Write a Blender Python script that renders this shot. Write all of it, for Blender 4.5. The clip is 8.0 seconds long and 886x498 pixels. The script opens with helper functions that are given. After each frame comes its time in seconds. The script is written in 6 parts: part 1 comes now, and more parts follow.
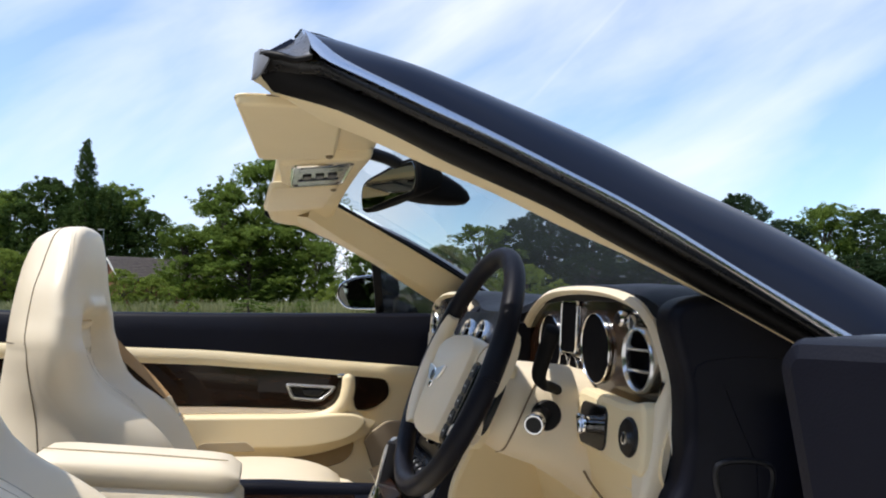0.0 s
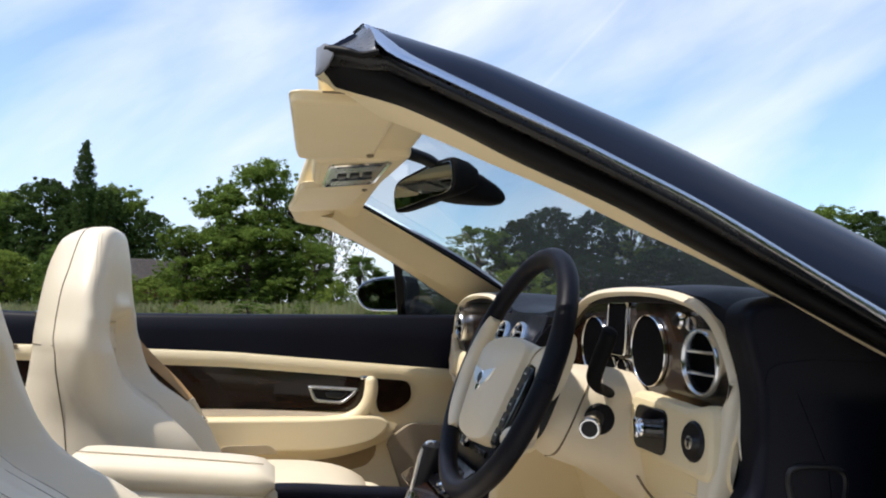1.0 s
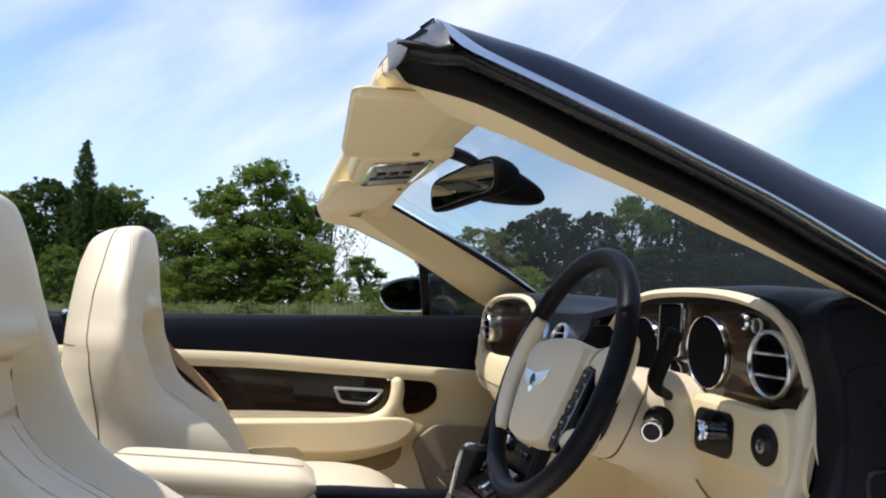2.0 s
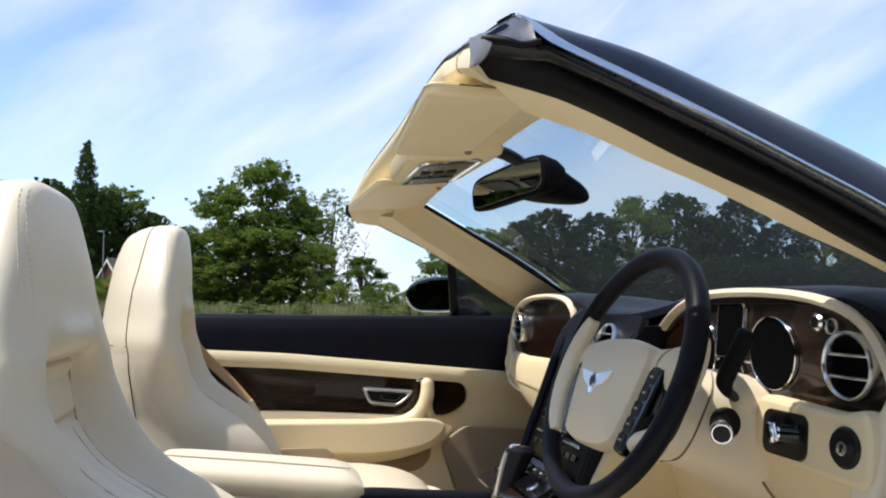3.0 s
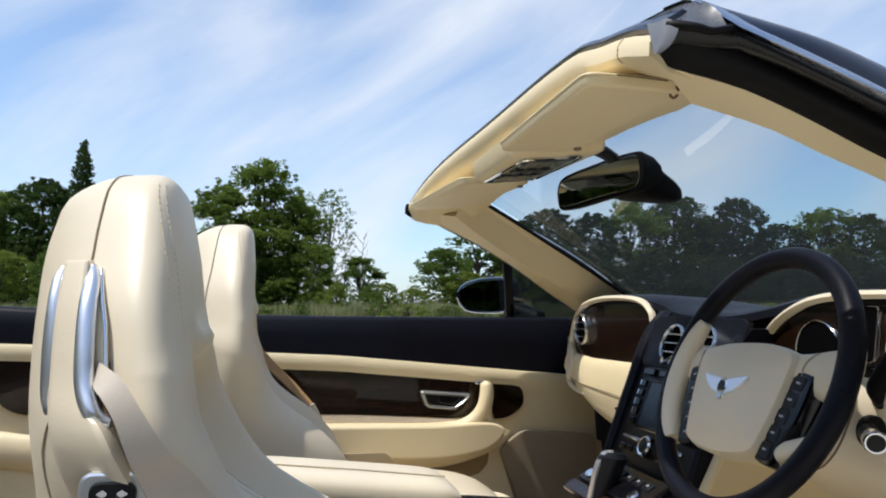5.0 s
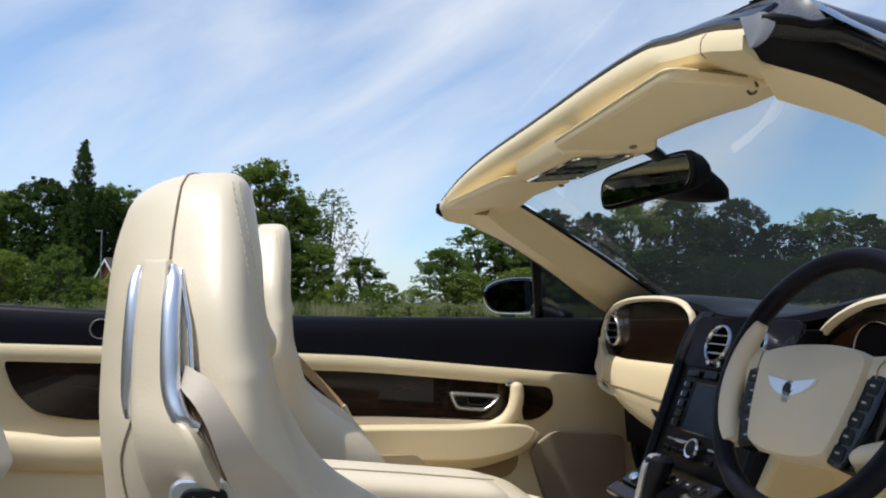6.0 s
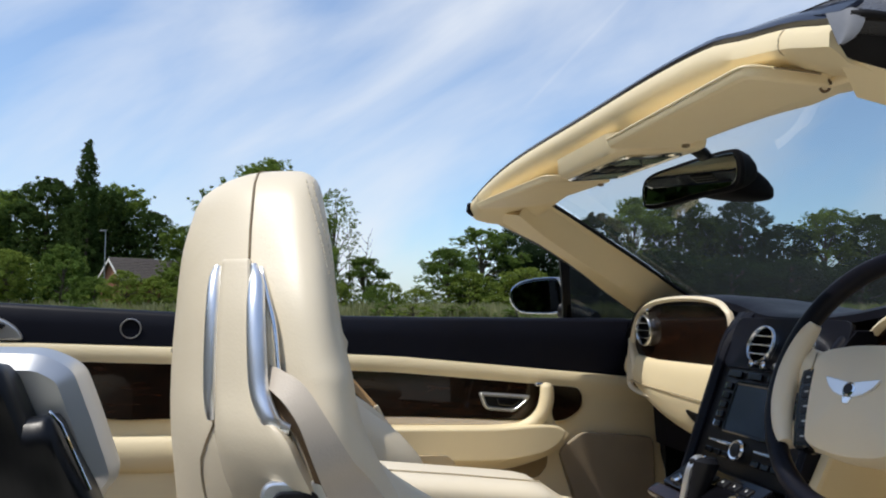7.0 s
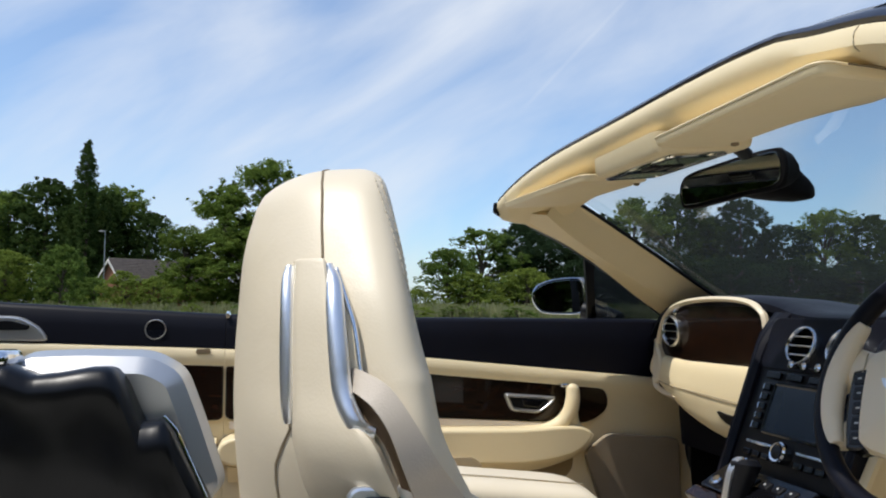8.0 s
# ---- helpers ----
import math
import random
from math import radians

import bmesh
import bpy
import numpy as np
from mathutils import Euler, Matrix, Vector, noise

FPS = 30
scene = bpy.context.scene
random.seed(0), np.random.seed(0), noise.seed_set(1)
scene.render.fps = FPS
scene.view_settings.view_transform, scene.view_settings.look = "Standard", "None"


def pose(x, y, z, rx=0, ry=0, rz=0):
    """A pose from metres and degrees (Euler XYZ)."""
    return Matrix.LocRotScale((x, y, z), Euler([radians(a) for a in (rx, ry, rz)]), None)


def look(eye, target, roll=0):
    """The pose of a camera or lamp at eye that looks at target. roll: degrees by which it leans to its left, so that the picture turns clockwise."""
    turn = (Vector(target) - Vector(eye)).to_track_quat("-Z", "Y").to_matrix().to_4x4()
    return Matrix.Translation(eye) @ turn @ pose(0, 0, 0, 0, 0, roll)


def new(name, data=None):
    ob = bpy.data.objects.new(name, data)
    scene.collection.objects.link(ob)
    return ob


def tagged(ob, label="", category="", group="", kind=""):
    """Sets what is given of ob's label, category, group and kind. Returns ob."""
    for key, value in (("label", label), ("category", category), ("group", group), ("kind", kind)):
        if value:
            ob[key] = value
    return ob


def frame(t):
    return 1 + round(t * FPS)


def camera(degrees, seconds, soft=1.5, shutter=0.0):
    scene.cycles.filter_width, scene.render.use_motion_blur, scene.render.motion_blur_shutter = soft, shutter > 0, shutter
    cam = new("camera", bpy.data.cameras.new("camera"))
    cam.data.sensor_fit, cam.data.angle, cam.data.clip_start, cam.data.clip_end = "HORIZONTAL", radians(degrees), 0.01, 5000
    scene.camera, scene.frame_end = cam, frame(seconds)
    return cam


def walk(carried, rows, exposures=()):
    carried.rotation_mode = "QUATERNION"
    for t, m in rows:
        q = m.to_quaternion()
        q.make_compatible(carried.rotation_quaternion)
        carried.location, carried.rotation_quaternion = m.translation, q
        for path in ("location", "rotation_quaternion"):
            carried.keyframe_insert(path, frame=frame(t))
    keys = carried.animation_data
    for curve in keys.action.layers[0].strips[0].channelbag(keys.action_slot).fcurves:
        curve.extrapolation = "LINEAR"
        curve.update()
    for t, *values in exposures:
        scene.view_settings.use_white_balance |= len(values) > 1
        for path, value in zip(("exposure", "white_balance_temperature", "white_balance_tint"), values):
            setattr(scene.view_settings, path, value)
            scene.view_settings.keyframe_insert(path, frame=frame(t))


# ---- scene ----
cam = camera(60.0, 8.0, soft=2.0)
# seconds, x, y, z, yaw, pitch, lean
PATH = [
    (0, -0.2310, -1.4878, 1.0800, -12.320, 3.775, -0.172),
    (0.5, -0.2616, -1.4723, 1.0803, -12.355, 3.815, -0.133),
    (1, -0.2968, -1.4534, 1.0797, -12.441, 3.897, -0.111),
    (1.5, -0.3302, -1.4370, 1.0798, -12.454, 3.928, -0.055),
    (3, -0.4456, -1.3882, 1.0790, -12.471, 3.980, 0.004),
    (3.5, -0.4832, -1.3727, 1.0788, -12.460, 4.004, 0.012),
    (4, -0.5262, -1.3525, 1.0802, -12.515, 3.990, -0.047),
    (4.5, -0.5645, -1.3280, 1.0813, -12.708, 3.993, -0.031),
    (6, -0.6762, -1.2673, 1.0826, -12.773, 3.998, 0.076),
    (6.5, -0.7096, -1.2551, 1.0831, -12.647, 3.958, 0.111),
    (7, -0.7440, -1.2422, 1.0826, -12.578, 3.993, 0.136),
    (7.5, -0.7763, -1.2265, 1.0828, -12.685, 3.998, 0.094),
    (8, -0.8084, -1.2125, 1.0825, -12.660, 4.032, 0.115),
]
walk(cam, [(t, Matrix.Translation((x, y, z)) @ pose(0, 0, 0, 0, 0, yaw) @ pose(0, 0, 0, 90 + pitch) @ pose(0, 0, 0, 0, 0, lean))
           for t, x, y, z, yaw, pitch, lean in PATH],
     exposures=((0.0, 0.12, 6500, 12), (1.5, 0.12, 6500, 12), (3.0, 0.12, 6500, 11), (4.0, -0.01, 6460, 10), (4.5, -0.07, 6460, 10), (6.0, -0.22, 6460, 10), (8.0, -0.25, 6460, 10)))

# ---- light: a high summer sun from behind the car and a bright sky with thin cloud ----
SUN_FROM = Vector((-0.49, -0.08, 1.0)).normalized()
world = bpy.data.worlds.new("sky")
scene.world = world
world.use_nodes = True
wt = world.node_tree
wt.nodes.clear()
w_out = wt.nodes.new("ShaderNodeOutputWorld")
w_bg = wt.nodes.new("ShaderNodeBackground")
w_sky = wt.nodes.new("ShaderNodeTexSky")
w_sky.sky_type, w_sky.sun_disc = "NISHITA", False
w_sky.sun_elevation = math.asin(SUN_FROM.z)
w_sky.sun_rotation = math.atan2(SUN_FROM.x, SUN_FROM.y)
w_sky.air_density, w_sky.dust_density, w_sky.ozone_density = 1.0, 0.6, 1.5
w_co = wt.nodes.new("ShaderNodeTexCoord")
w_map = wt.nodes.new("ShaderNodeMapping")
w_map.vector_type = "TEXTURE"
w_map.inputs["Rotation"].default_value = (radians(8), radians(-36), radians(6))
w_map.inputs["Location"].default_value = (0.55, 0.25, 0.12)
w_map.inputs["Scale"].default_value = (0.95, 0.6, 0.27)
w_n1 = wt.nodes.new("ShaderNodeTexNoise")
w_n1.inputs["Scale"].default_value, w_n1.inputs["Detail"].default_value = 1.9, 10.0
w_n1.inputs["Roughness"].default_value, w_n1.inputs["Distortion"].default_value = 0.5, 0.35
w_ramp = wt.nodes.new("ShaderNodeValToRGB")
w_ramp.color_ramp.elements[0].position, w_ramp.color_ramp.elements[1].position = 0.36, 0.70
w_ramp.color_ramp.elements[0].color, w_ramp.color_ramp.elements[1].color = (0.18, 0.18, 0.18, 1), (0.88, 0.88, 0.88, 1)
w_mix = wt.nodes.new("ShaderNodeMix")
w_mix.data_type = "RGBA"
w_mix.inputs[7].default_value = (6.9, 7.35, 8.0, 1)
w_bg.inputs["Strength"].default_value = 0.14
wt.links.new(w_co.outputs["Generated"], w_map.inputs["Vector"])
wt.links.new(w_map.outputs["Vector"], w_n1.inputs["Vector"])
wt.links.new(w_n1.outputs["Fac"], w_ramp.inputs["Fac"])
# the thin cloud lies towards the horizon and clears overhead
w_sep, w_high, w_thin = wt.nodes.new("ShaderNodeSeparateXYZ"), wt.nodes.new("ShaderNodeMapRange"), wt.nodes.new("ShaderNodeMath")
w_high.interpolation_type = "SMOOTHSTEP"
w_high.inputs["From Min"].default_value, w_high.inputs["From Max"].default_value = 0.40, 0.80
w_high.inputs["To Min"].default_value, w_high.inputs["To Max"].default_value = 1.0, 0.38
w_thin.operation = "MULTIPLY"
wt.links.new(w_co.outputs["Generated"], w_sep.inputs["Vector"])
wt.links.new(w_sep.outputs["Z"], w_high.inputs["Value"])
wt.links.new(w_ramp.outputs["Color"], w_thin.inputs[0])
wt.links.new(w_high.outputs["Result"], w_thin.inputs[1])
# an old vapour trail across the thin cloud
w_trail, w_along = wt.nodes.new("ShaderNodeVectorMath"), wt.nodes.new("ShaderNodeVectorMath")
w_trail.operation = w_along.operation = "DOT_PRODUCT"
w_trail.inputs[1].default_value, w_along.inputs[1].default_value = (0.73168, -0.06476, -0.67857), (0.36683, 0.87644, 0.31190)
w_abs, w_width, w_span, w_both, w_sum = (wt.nodes.new(k) for k in ("ShaderNodeMath", "ShaderNodeMapRange", "ShaderNodeMapRange", "ShaderNodeMath", "ShaderNodeMath"))
w_abs.operation, w_both.operation, w_sum.operation = "ABSOLUTE", "MULTIPLY", "MULTIPLY_ADD"
w_width.interpolation_type = w_span.interpolation_type = "SMOOTHSTEP"
w_width.inputs["From Min"].default_value, w_width.inputs["From Max"].default_value = 0.0008, 0.0036
w_width.inputs["To Min"].default_value, w_width.inputs["To Max"].default_value = 1.0, 0.0
w_span.inputs["From Min"].default_value, w_span.inputs["From Max"].default_value = 0.9952, 0.9975
w_sum.inputs[1].default_value = 0.065
wt.links.new(w_co.outputs["Generated"], w_trail.inputs[0])
wt.links.new(w_co.outputs["Generated"], w_along.inputs[0])
wt.links.new(w_trail.outputs["Value"], w_abs.inputs[0])
wt.links.new(w_abs.outputs["Value"], w_width.inputs["Value"])
wt.links.new(w_along.outputs["Value"], w_span.inputs["Value"])
wt.links.new(w_width.outputs["Result"], w_both.inputs[0])
wt.links.new(w_span.outputs["Result"], w_both.inputs[1])
wt.links.new(w_both.outputs["Value"], w_sum.inputs[0])
wt.links.new(w_thin.outputs["Value"], w_sum.inputs[2])
wt.links.new(w_sum.outputs["Value"], w_mix.inputs["Factor"])
w_tint = wt.nodes.new("ShaderNodeMix")
w_tint.data_type, w_tint.blend_type = "RGBA", "MULTIPLY"
w_tint.inputs["Factor"].default_value, w_tint.inputs[7].default_value = 1.0, (0.95, 1.225, 1.45, 1)
wt.links.new(w_sky.outputs["Color"], w_tint.inputs[6])
wt.links.new(w_tint.outputs[2], w_mix.inputs[6])
wt.links.new(w_mix.outputs[2], w_bg.inputs["Color"])
wt.links.new(w_bg.outputs["Background"], w_out.inputs["Surface"])

sun = new("sun", bpy.data.lights.new("sun", "SUN"))
sun.data.energy, sun.data.angle, sun.data.color = 4.2, radians(0.6), (1.0, 0.95, 0.87)
sun.matrix_world = look(SUN_FROM * 30, (0, 0, 0))


# ---- materials ----
def material(name, color, rough=0.5, metal=0.0, coat=0.0, vary=0.12, scale=6.0, bump=0.0, bump_scale=300.0, color2=None, sheen=0.0, spread=(0.35, 0.7), spec=0.5, wrinkle=0.0):
    m = bpy.data.materials.new(name)
    m.use_nodes = True
    nt = m.node_tree
    b = nt.nodes["Principled BSDF"]
    b.inputs["Roughness"].default_value, b.inputs["Metallic"].default_value = rough, metal
    b.inputs["Coat Weight"].default_value, b.inputs["Coat Roughness"].default_value = coat, 0.04
    b.inputs["Sheen Weight"].default_value, b.inputs["Specular IOR Level"].default_value = sheen, spec
    co = nt.nodes.new("ShaderNodeTexCoord")
    n1 = nt.nodes.new("ShaderNodeTexNoise")
    n1.inputs["Scale"].default_value, n1.inputs["Detail"].default_value = scale, 6.0
    nt.links.new(co.outputs["Object"], n1.inputs["Vector"])
    ramp = nt.nodes.new("ShaderNodeValToRGB")
    c2 = color2 or [c * (1 - vary) for c in color]
    ramp.color_ramp.elements[0].position, ramp.color_ramp.elements[1].position = spread
    ramp.color_ramp.elements[0].color, ramp.color_ramp.elements[1].color = (*c2, 1), (*color, 1)
    nt.links.new(n1.outputs["Fac"], ramp.inputs["Fac"])
    nt.links.new(ramp.outputs["Color"], b.inputs["Base Color"])
    r2 = nt.nodes.new("ShaderNodeMapRange")
    r2.inputs["To Min"].default_value, r2.inputs["To Max"].default_value = rough * 0.85, min(1, rough * 1.15)
    n3 = nt.nodes.new("ShaderNodeTexNoise")
    n3.inputs["Scale"].default_value, n3.inputs["Detail"].default_value = scale * 7, 4.0
    nt.links.new(co.outputs["Object"], n3.inputs["Vector"])
    nt.links.new(n3.outputs["Fac"], r2.inputs["Value"])
    nt.links.new(r2.outputs["Result"], b.inputs["Roughness"])
    if bump:
        n2 = nt.nodes.new("ShaderNodeTexVoronoi" if bump_scale > 200 else "ShaderNodeTexNoise")
        n2.inputs["Scale"].default_value = bump_scale
        bp = nt.nodes.new("ShaderNodeBump")
        bp.inputs["Strength"].default_value, bp.inputs["Distance"].default_value = bump, 0.002
        nt.links.new(co.outputs["Object"], n2.inputs["Vector"])
        nt.links.new(n2.outputs[0], bp.inputs["Height"])
        nt.links.new(bp.outputs["Normal"], b.inputs["Normal"])
        if wrinkle:
            n4, bw = nt.nodes.new("ShaderNodeTexNoise"), nt.nodes.new("ShaderNodeBump")
            n4.inputs["Scale"].default_value, n4.inputs["Detail"].default_value, n4.inputs["Distortion"].default_value = 16.0, 3.0, 0.8
            bw.inputs["Strength"].default_value, bw.inputs["Distance"].default_value = wrinkle, 0.006
            nt.links.new(co.outputs["Object"], n4.inputs["Vector"])
            nt.links.new(n4.outputs["Fac"], bw.inputs["Height"])
            nt.links.new(bw.outputs["Normal"], bp.inputs["Normal"])
    return m


CREAM = material("cream_leather", (0.86, 0.75, 0.56), 0.42, vary=0.06, bump=0.05, bump_scale=420, wrinkle=0.12)
CREAM_TRIM = material("cream_trim", (0.88, 0.74, 0.47), 0.5, vary=0.05, bump=0.05, bump_scale=420, wrinkle=0.06)
SEAM = material("seam_thread", (0.25, 0.19, 0.115), 0.8)
POCKET_SHADE = material("shaded_cream_tan", (0.34, 0.24, 0.12), 0.75, vary=0.15, scale=20, bump=0.1)
SEAM_SHADE = material("seam_and_shade_brown", (0.46, 0.37, 0.24), 0.7)
DIAL = material("dial_black", (0.004, 0.004, 0.005), 0.8, vary=0.2, spec=0.02)
STITCH = material("stitch_thread", (0.62, 0.55, 0.42), 0.8)
NAVY = material("navy_leather", (0.0055, 0.006, 0.0115), 0.45, vary=0.2, bump=0.06, bump_scale=420, spec=0.17)
PAINT = material("navy_paint", (0.0025, 0.0038, 0.014), 0.3, coat=0.35, vary=0.15, scale=3, spec=0.3)
CHROME = material("chrome", (0.82, 0.83, 0.85), 0.08, metal=1.0, vary=0.05)
BADGE = material("badge_silver", (0.85, 0.87, 0.90), 0.32, metal=1.0, vary=0.04)
SATIN = material("satin_chrome", (0.75, 0.77, 0.80), 0.24, metal=1.0, vary=0.06)
SEAL_LIP = material("glossy_rubber", (0.006, 0.006, 0.007), 0.28, vary=0.3, scale=12, bump=0.04, bump_scale=90, spec=0.35)
RUBBER = material("black_rubber", (0.006, 0.0055, 0.006), 0.5, vary=0.3, bump=0.05, bump_scale=90, spec=0.15)
BLACK = material("black_plastic", (0.008, 0.008, 0.010), 0.4, vary=0.2, spec=0.3)
FLAP = material("grey_rubber", (0.11, 0.115, 0.13), 0.28, vary=0.3, scale=25, bump=0.05, bump_scale=60)
FLAP_PALE = material("pale_grey_rubber", (0.26, 0.27, 0.30), 0.32, vary=0.35, scale=30, bump=0.05, bump_scale=60)
FLAPBLACK = material("black_rubber_sheet", (0.0025, 0.0025, 0.004), 0.34, vary=0.4, scale=14, bump=0.1, bump_scale=80, spec=0.32)
BLACK_MATT = material("matt_black_plastic", (0.006, 0.006, 0.007), 0.65, vary=0.2, spec=0.12)
GLOSS = material("black_gloss", (0.006, 0.006, 0.008), 0.15, coat=0.1, vary=0.2, spec=0.35)
TAUPE = material("taupe_carpet", (0.34, 0.275, 0.195), 0.9, vary=0.10, scale=9, bump=0.12, bump_scale=190)
SATIN_PALE = material("pale_satin_metal", (0.86, 0.88, 0.91), 0.32, metal=0.9, vary=0.05)
SILVER = material("satin_silver", (0.60, 0.60, 0.60), 0.36, metal=0.75, vary=0.06)
STRAP = material("beige_webbing", (0.62, 0.54, 0.44), 0.75, vary=0.08, scale=30, bump=0.08, bump_scale=500)
BROWN = material("brown_lining", (0.16, 0.10, 0.05), 0.7, vary=0.2, scale=30)
TAN = material("tan_strap", (0.50, 0.30, 0.125), 0.6, vary=0.2, scale=20)
SCREEN = material("screen_glass", (0.012, 0.02, 0.035), 0.2, coat=0.1, vary=0.1, spec=0.35)
ICON = material("pale_print", (0.6, 0.6, 0.6), 0.5)
TYRE = material("tyre_rubber", (0.02, 0.02, 0.02), 0.8, vary=0.3, bump=0.2, bump_scale=60)


def wood_material():
    m = bpy.data.materials.new("dark_walnut")
    m.use_nodes = True
    nt = m.node_tree
    b = nt.nodes["Principled BSDF"]
    b.inputs["Roughness"].default_value, b.inputs["Coat Weight"].default_value = 0.25, 0.45
    b.inputs["Specular IOR Level"].default_value = 0.2
    b.inputs["Coat Roughness"].default_value = 0.03
    co, mp = nt.nodes.new("ShaderNodeTexCoord"), nt.nodes.new("ShaderNodeMapping")
    mp.inputs["Scale"].default_value = (5, 14, 26)
    n1 = nt.nodes.new("ShaderNodeTexNoise")
    n1.inputs["Scale"].default_value, n1.inputs["Detail"].default_value, n1.inputs["Distortion"].default_value = 2.2, 8, 1.6
    ramp = nt.nodes.new("ShaderNodeValToRGB")
    ramp.color_ramp.elements[0].position, ramp.color_ramp.elements[1].position = 0.35, 0.85
    ramp.color_ramp.elements[0].color, ramp.color_ramp.elements[1].color = (0.004, 0.003, 0.002, 1), (0.036, 0.013, 0.0055, 1)
    nt.links.new(co.outputs["Object"], mp.inputs["Vector"])
    nt.links.new(mp.outputs["Vector"], n1.inputs["Vector"])
    nt.links.new(n1.outputs["Fac"], ramp.inputs["Fac"])
    nt.links.new(ramp.outputs["Color"], b.inputs["Base Color"])
    return m


WOOD = wood_material()


def glass_material(name, tint):
    m = bpy.data.materials.new(name)
    m.use_nodes = True
    nt = m.node_tree
    nt.nodes.clear()
    out, mix = nt.nodes.new("ShaderNodeOutputMaterial"), nt.nodes.new("ShaderNodeMixShader")
    tr, gl = nt.nodes.new("ShaderNodeBsdfTransparent"), nt.nodes.new("ShaderNodeBsdfGlossy")
    lw, pw, fr = nt.nodes.new("ShaderNodeLayerWeight"), nt.nodes.new("ShaderNodeMath"), nt.nodes.new("ShaderNodeMath")
    lw.inputs["Blend"].default_value = 0.5
    pw.operation, fr.operation = "POWER", "MULTIPLY_ADD"
    pw.inputs[1].default_value, fr.inputs[1].default_value, fr.inputs[2].default_value = 5.0, 0.8, 0.045
    nt.links.new(lw.outputs["Facing"], pw.inputs[0])
    nt.links.new(pw.outputs[0], fr.inputs[0])
    tr.inputs["Color"].default_value = (*tint, 1)
    gl.inputs["Roughness"].default_value = 0.02
    nt.links.new(fr.outputs[0], mix.inputs["Fac"])
    # a thin translucent film that puts a pale haze into the pane
    veil, film, speck = nt.nodes.new("ShaderNodeBsdfTranslucent"), nt.nodes.new("ShaderNodeMixShader"), nt.nodes.new("ShaderNodeTexNoise")
    veil.inputs["Color"].default_value = (0.75, 0.78, 0.80, 1)
    speck.inputs["Scale"].default_value, speck.inputs["Detail"].default_value = 5.0, 8.0
    amount = nt.nodes.new("ShaderNodeMapRange")
    amount.inputs["To Min"].default_value, amount.inputs["To Max"].default_value = 0.010, 0.028
    nt.links.new(speck.outputs["Fac"], amount.inputs["Value"])
    nt.links.new(amount.outputs["Result"], film.inputs["Fac"])
    nt.links.new(tr.outputs["BSDF"], film.inputs[1])
    nt.links.new(veil.outputs["BSDF"], film.inputs[2])
    nt.links.new(film.outputs["Shader"], mix.inputs[1])
    nt.links.new(gl.outputs["BSDF"], mix.inputs[2])
    nt.links.new(mix.outputs["Shader"], out.inputs["Surface"])
    return m


GLASS = glass_material("windscreen_glass", (0.71, 0.75, 0.76))
DARK_GLASS = glass_material("dark_corner_glass", (0.40, 0.42, 0.42))
MIRROR = material("mirror_glass", (0.42, 0.45, 0.43), 0.02, metal=1.0, vary=0.02)


# ---- mesh helpers ----
def part(name, bm, mat, parent, label="", smooth=True, kind=""):
    me = bpy.data.meshes.new(name)
    bmesh.ops.recalc_face_normals(bm, faces=bm.faces)
    bm.to_mesh(me)
    bm.free()
    me.materials.append(mat)
    if smooth:
        me.shade_smooth()
        me.set_sharp_from_angle(angle=radians(38))
        for face in me.polygons:
            if len(face.vertices) > 6:
                face.use_smooth = False
    ob = new(name, me)
    while parent and parent.parent and parent.parent.parent:
        parent = parent.parent
    ob.parent = parent
    return tagged(ob, label=label, kind=kind)


def thing(name, label, category, place=(0, 0, 0), group="", kind=""):
    ob = new(name)
    ob.empty_display_size = 0.1
    ob.location = place
    return tagged(ob, label, category, group, kind)


def spline(points, n, closed=False):
    """Catmull-Rom through the points, n steps a span."""
    p = [Vector(q) for q in points]
    k = len(p)
    out = []
    for i in range(k if closed else k - 1):
        if closed:
            a, b, c, d = p[i - 1], p[i], p[(i + 1) % k], p[(i + 2) % k]
        else:
            b, c = p[i], p[i + 1]
            a = p[i - 1] if i else b * 2 - c
            d = p[i + 2] if i + 2 < k else c * 2 - b
        for s in range(n):
            t = s / n
            out.append(0.5 * (2 * b + (c - a) * t + (2 * a - 5 * b + 4 * c - d) * t * t + (3 * b - a - 3 * c + d) * t ** 3))
    if not closed:
        out.append(p[-1])
    return out


def loft(rings, closed=True, cap=True, bm=None):
    bm = bm or bmesh.new()
    rows = [[bm.verts.new(q) for q in ring] for ring in rings]
    m = len(rows[0])
    for a, b in zip(rows, rows[1:]):
        for j in range(m if closed else m - 1):
            try:
                bm.faces.new((a[j], a[(j + 1) % m], b[(j + 1) % m], b[j]))
            except ValueError:
                pass
    if cap and closed:
        bm.faces.new(rows[0][::-1])
        bm.faces.new(rows[-1])
    return bm


def tube(path, radius, n=10, bm=None, flat=1.0, up=(0, 0, 1)):
    """A rod along a path; radius may be a function of 0..1; flat squashes it along up."""
    path = [Vector(q) for q in path]
    rings = []
    for i, q in enumerate(path):
        d = (path[min(i + 1, len(path) - 1)] - path[max(i - 1, 0)]).normalized()
        s = d.cross(Vector(up))
        s = s.normalized() if s.length > 1e-4 else d.orthogonal().normalized()
        v = s.cross(d).normalized()
        r = radius(i / (len(path) - 1)) if callable(radius) else radius
        rings.append([q + s * (math.cos(a) * r) + v * (math.sin(a) * r * flat) for a in [2 * math.pi * k / n for k in range(n)]])
    return loft(rings, bm=bm)


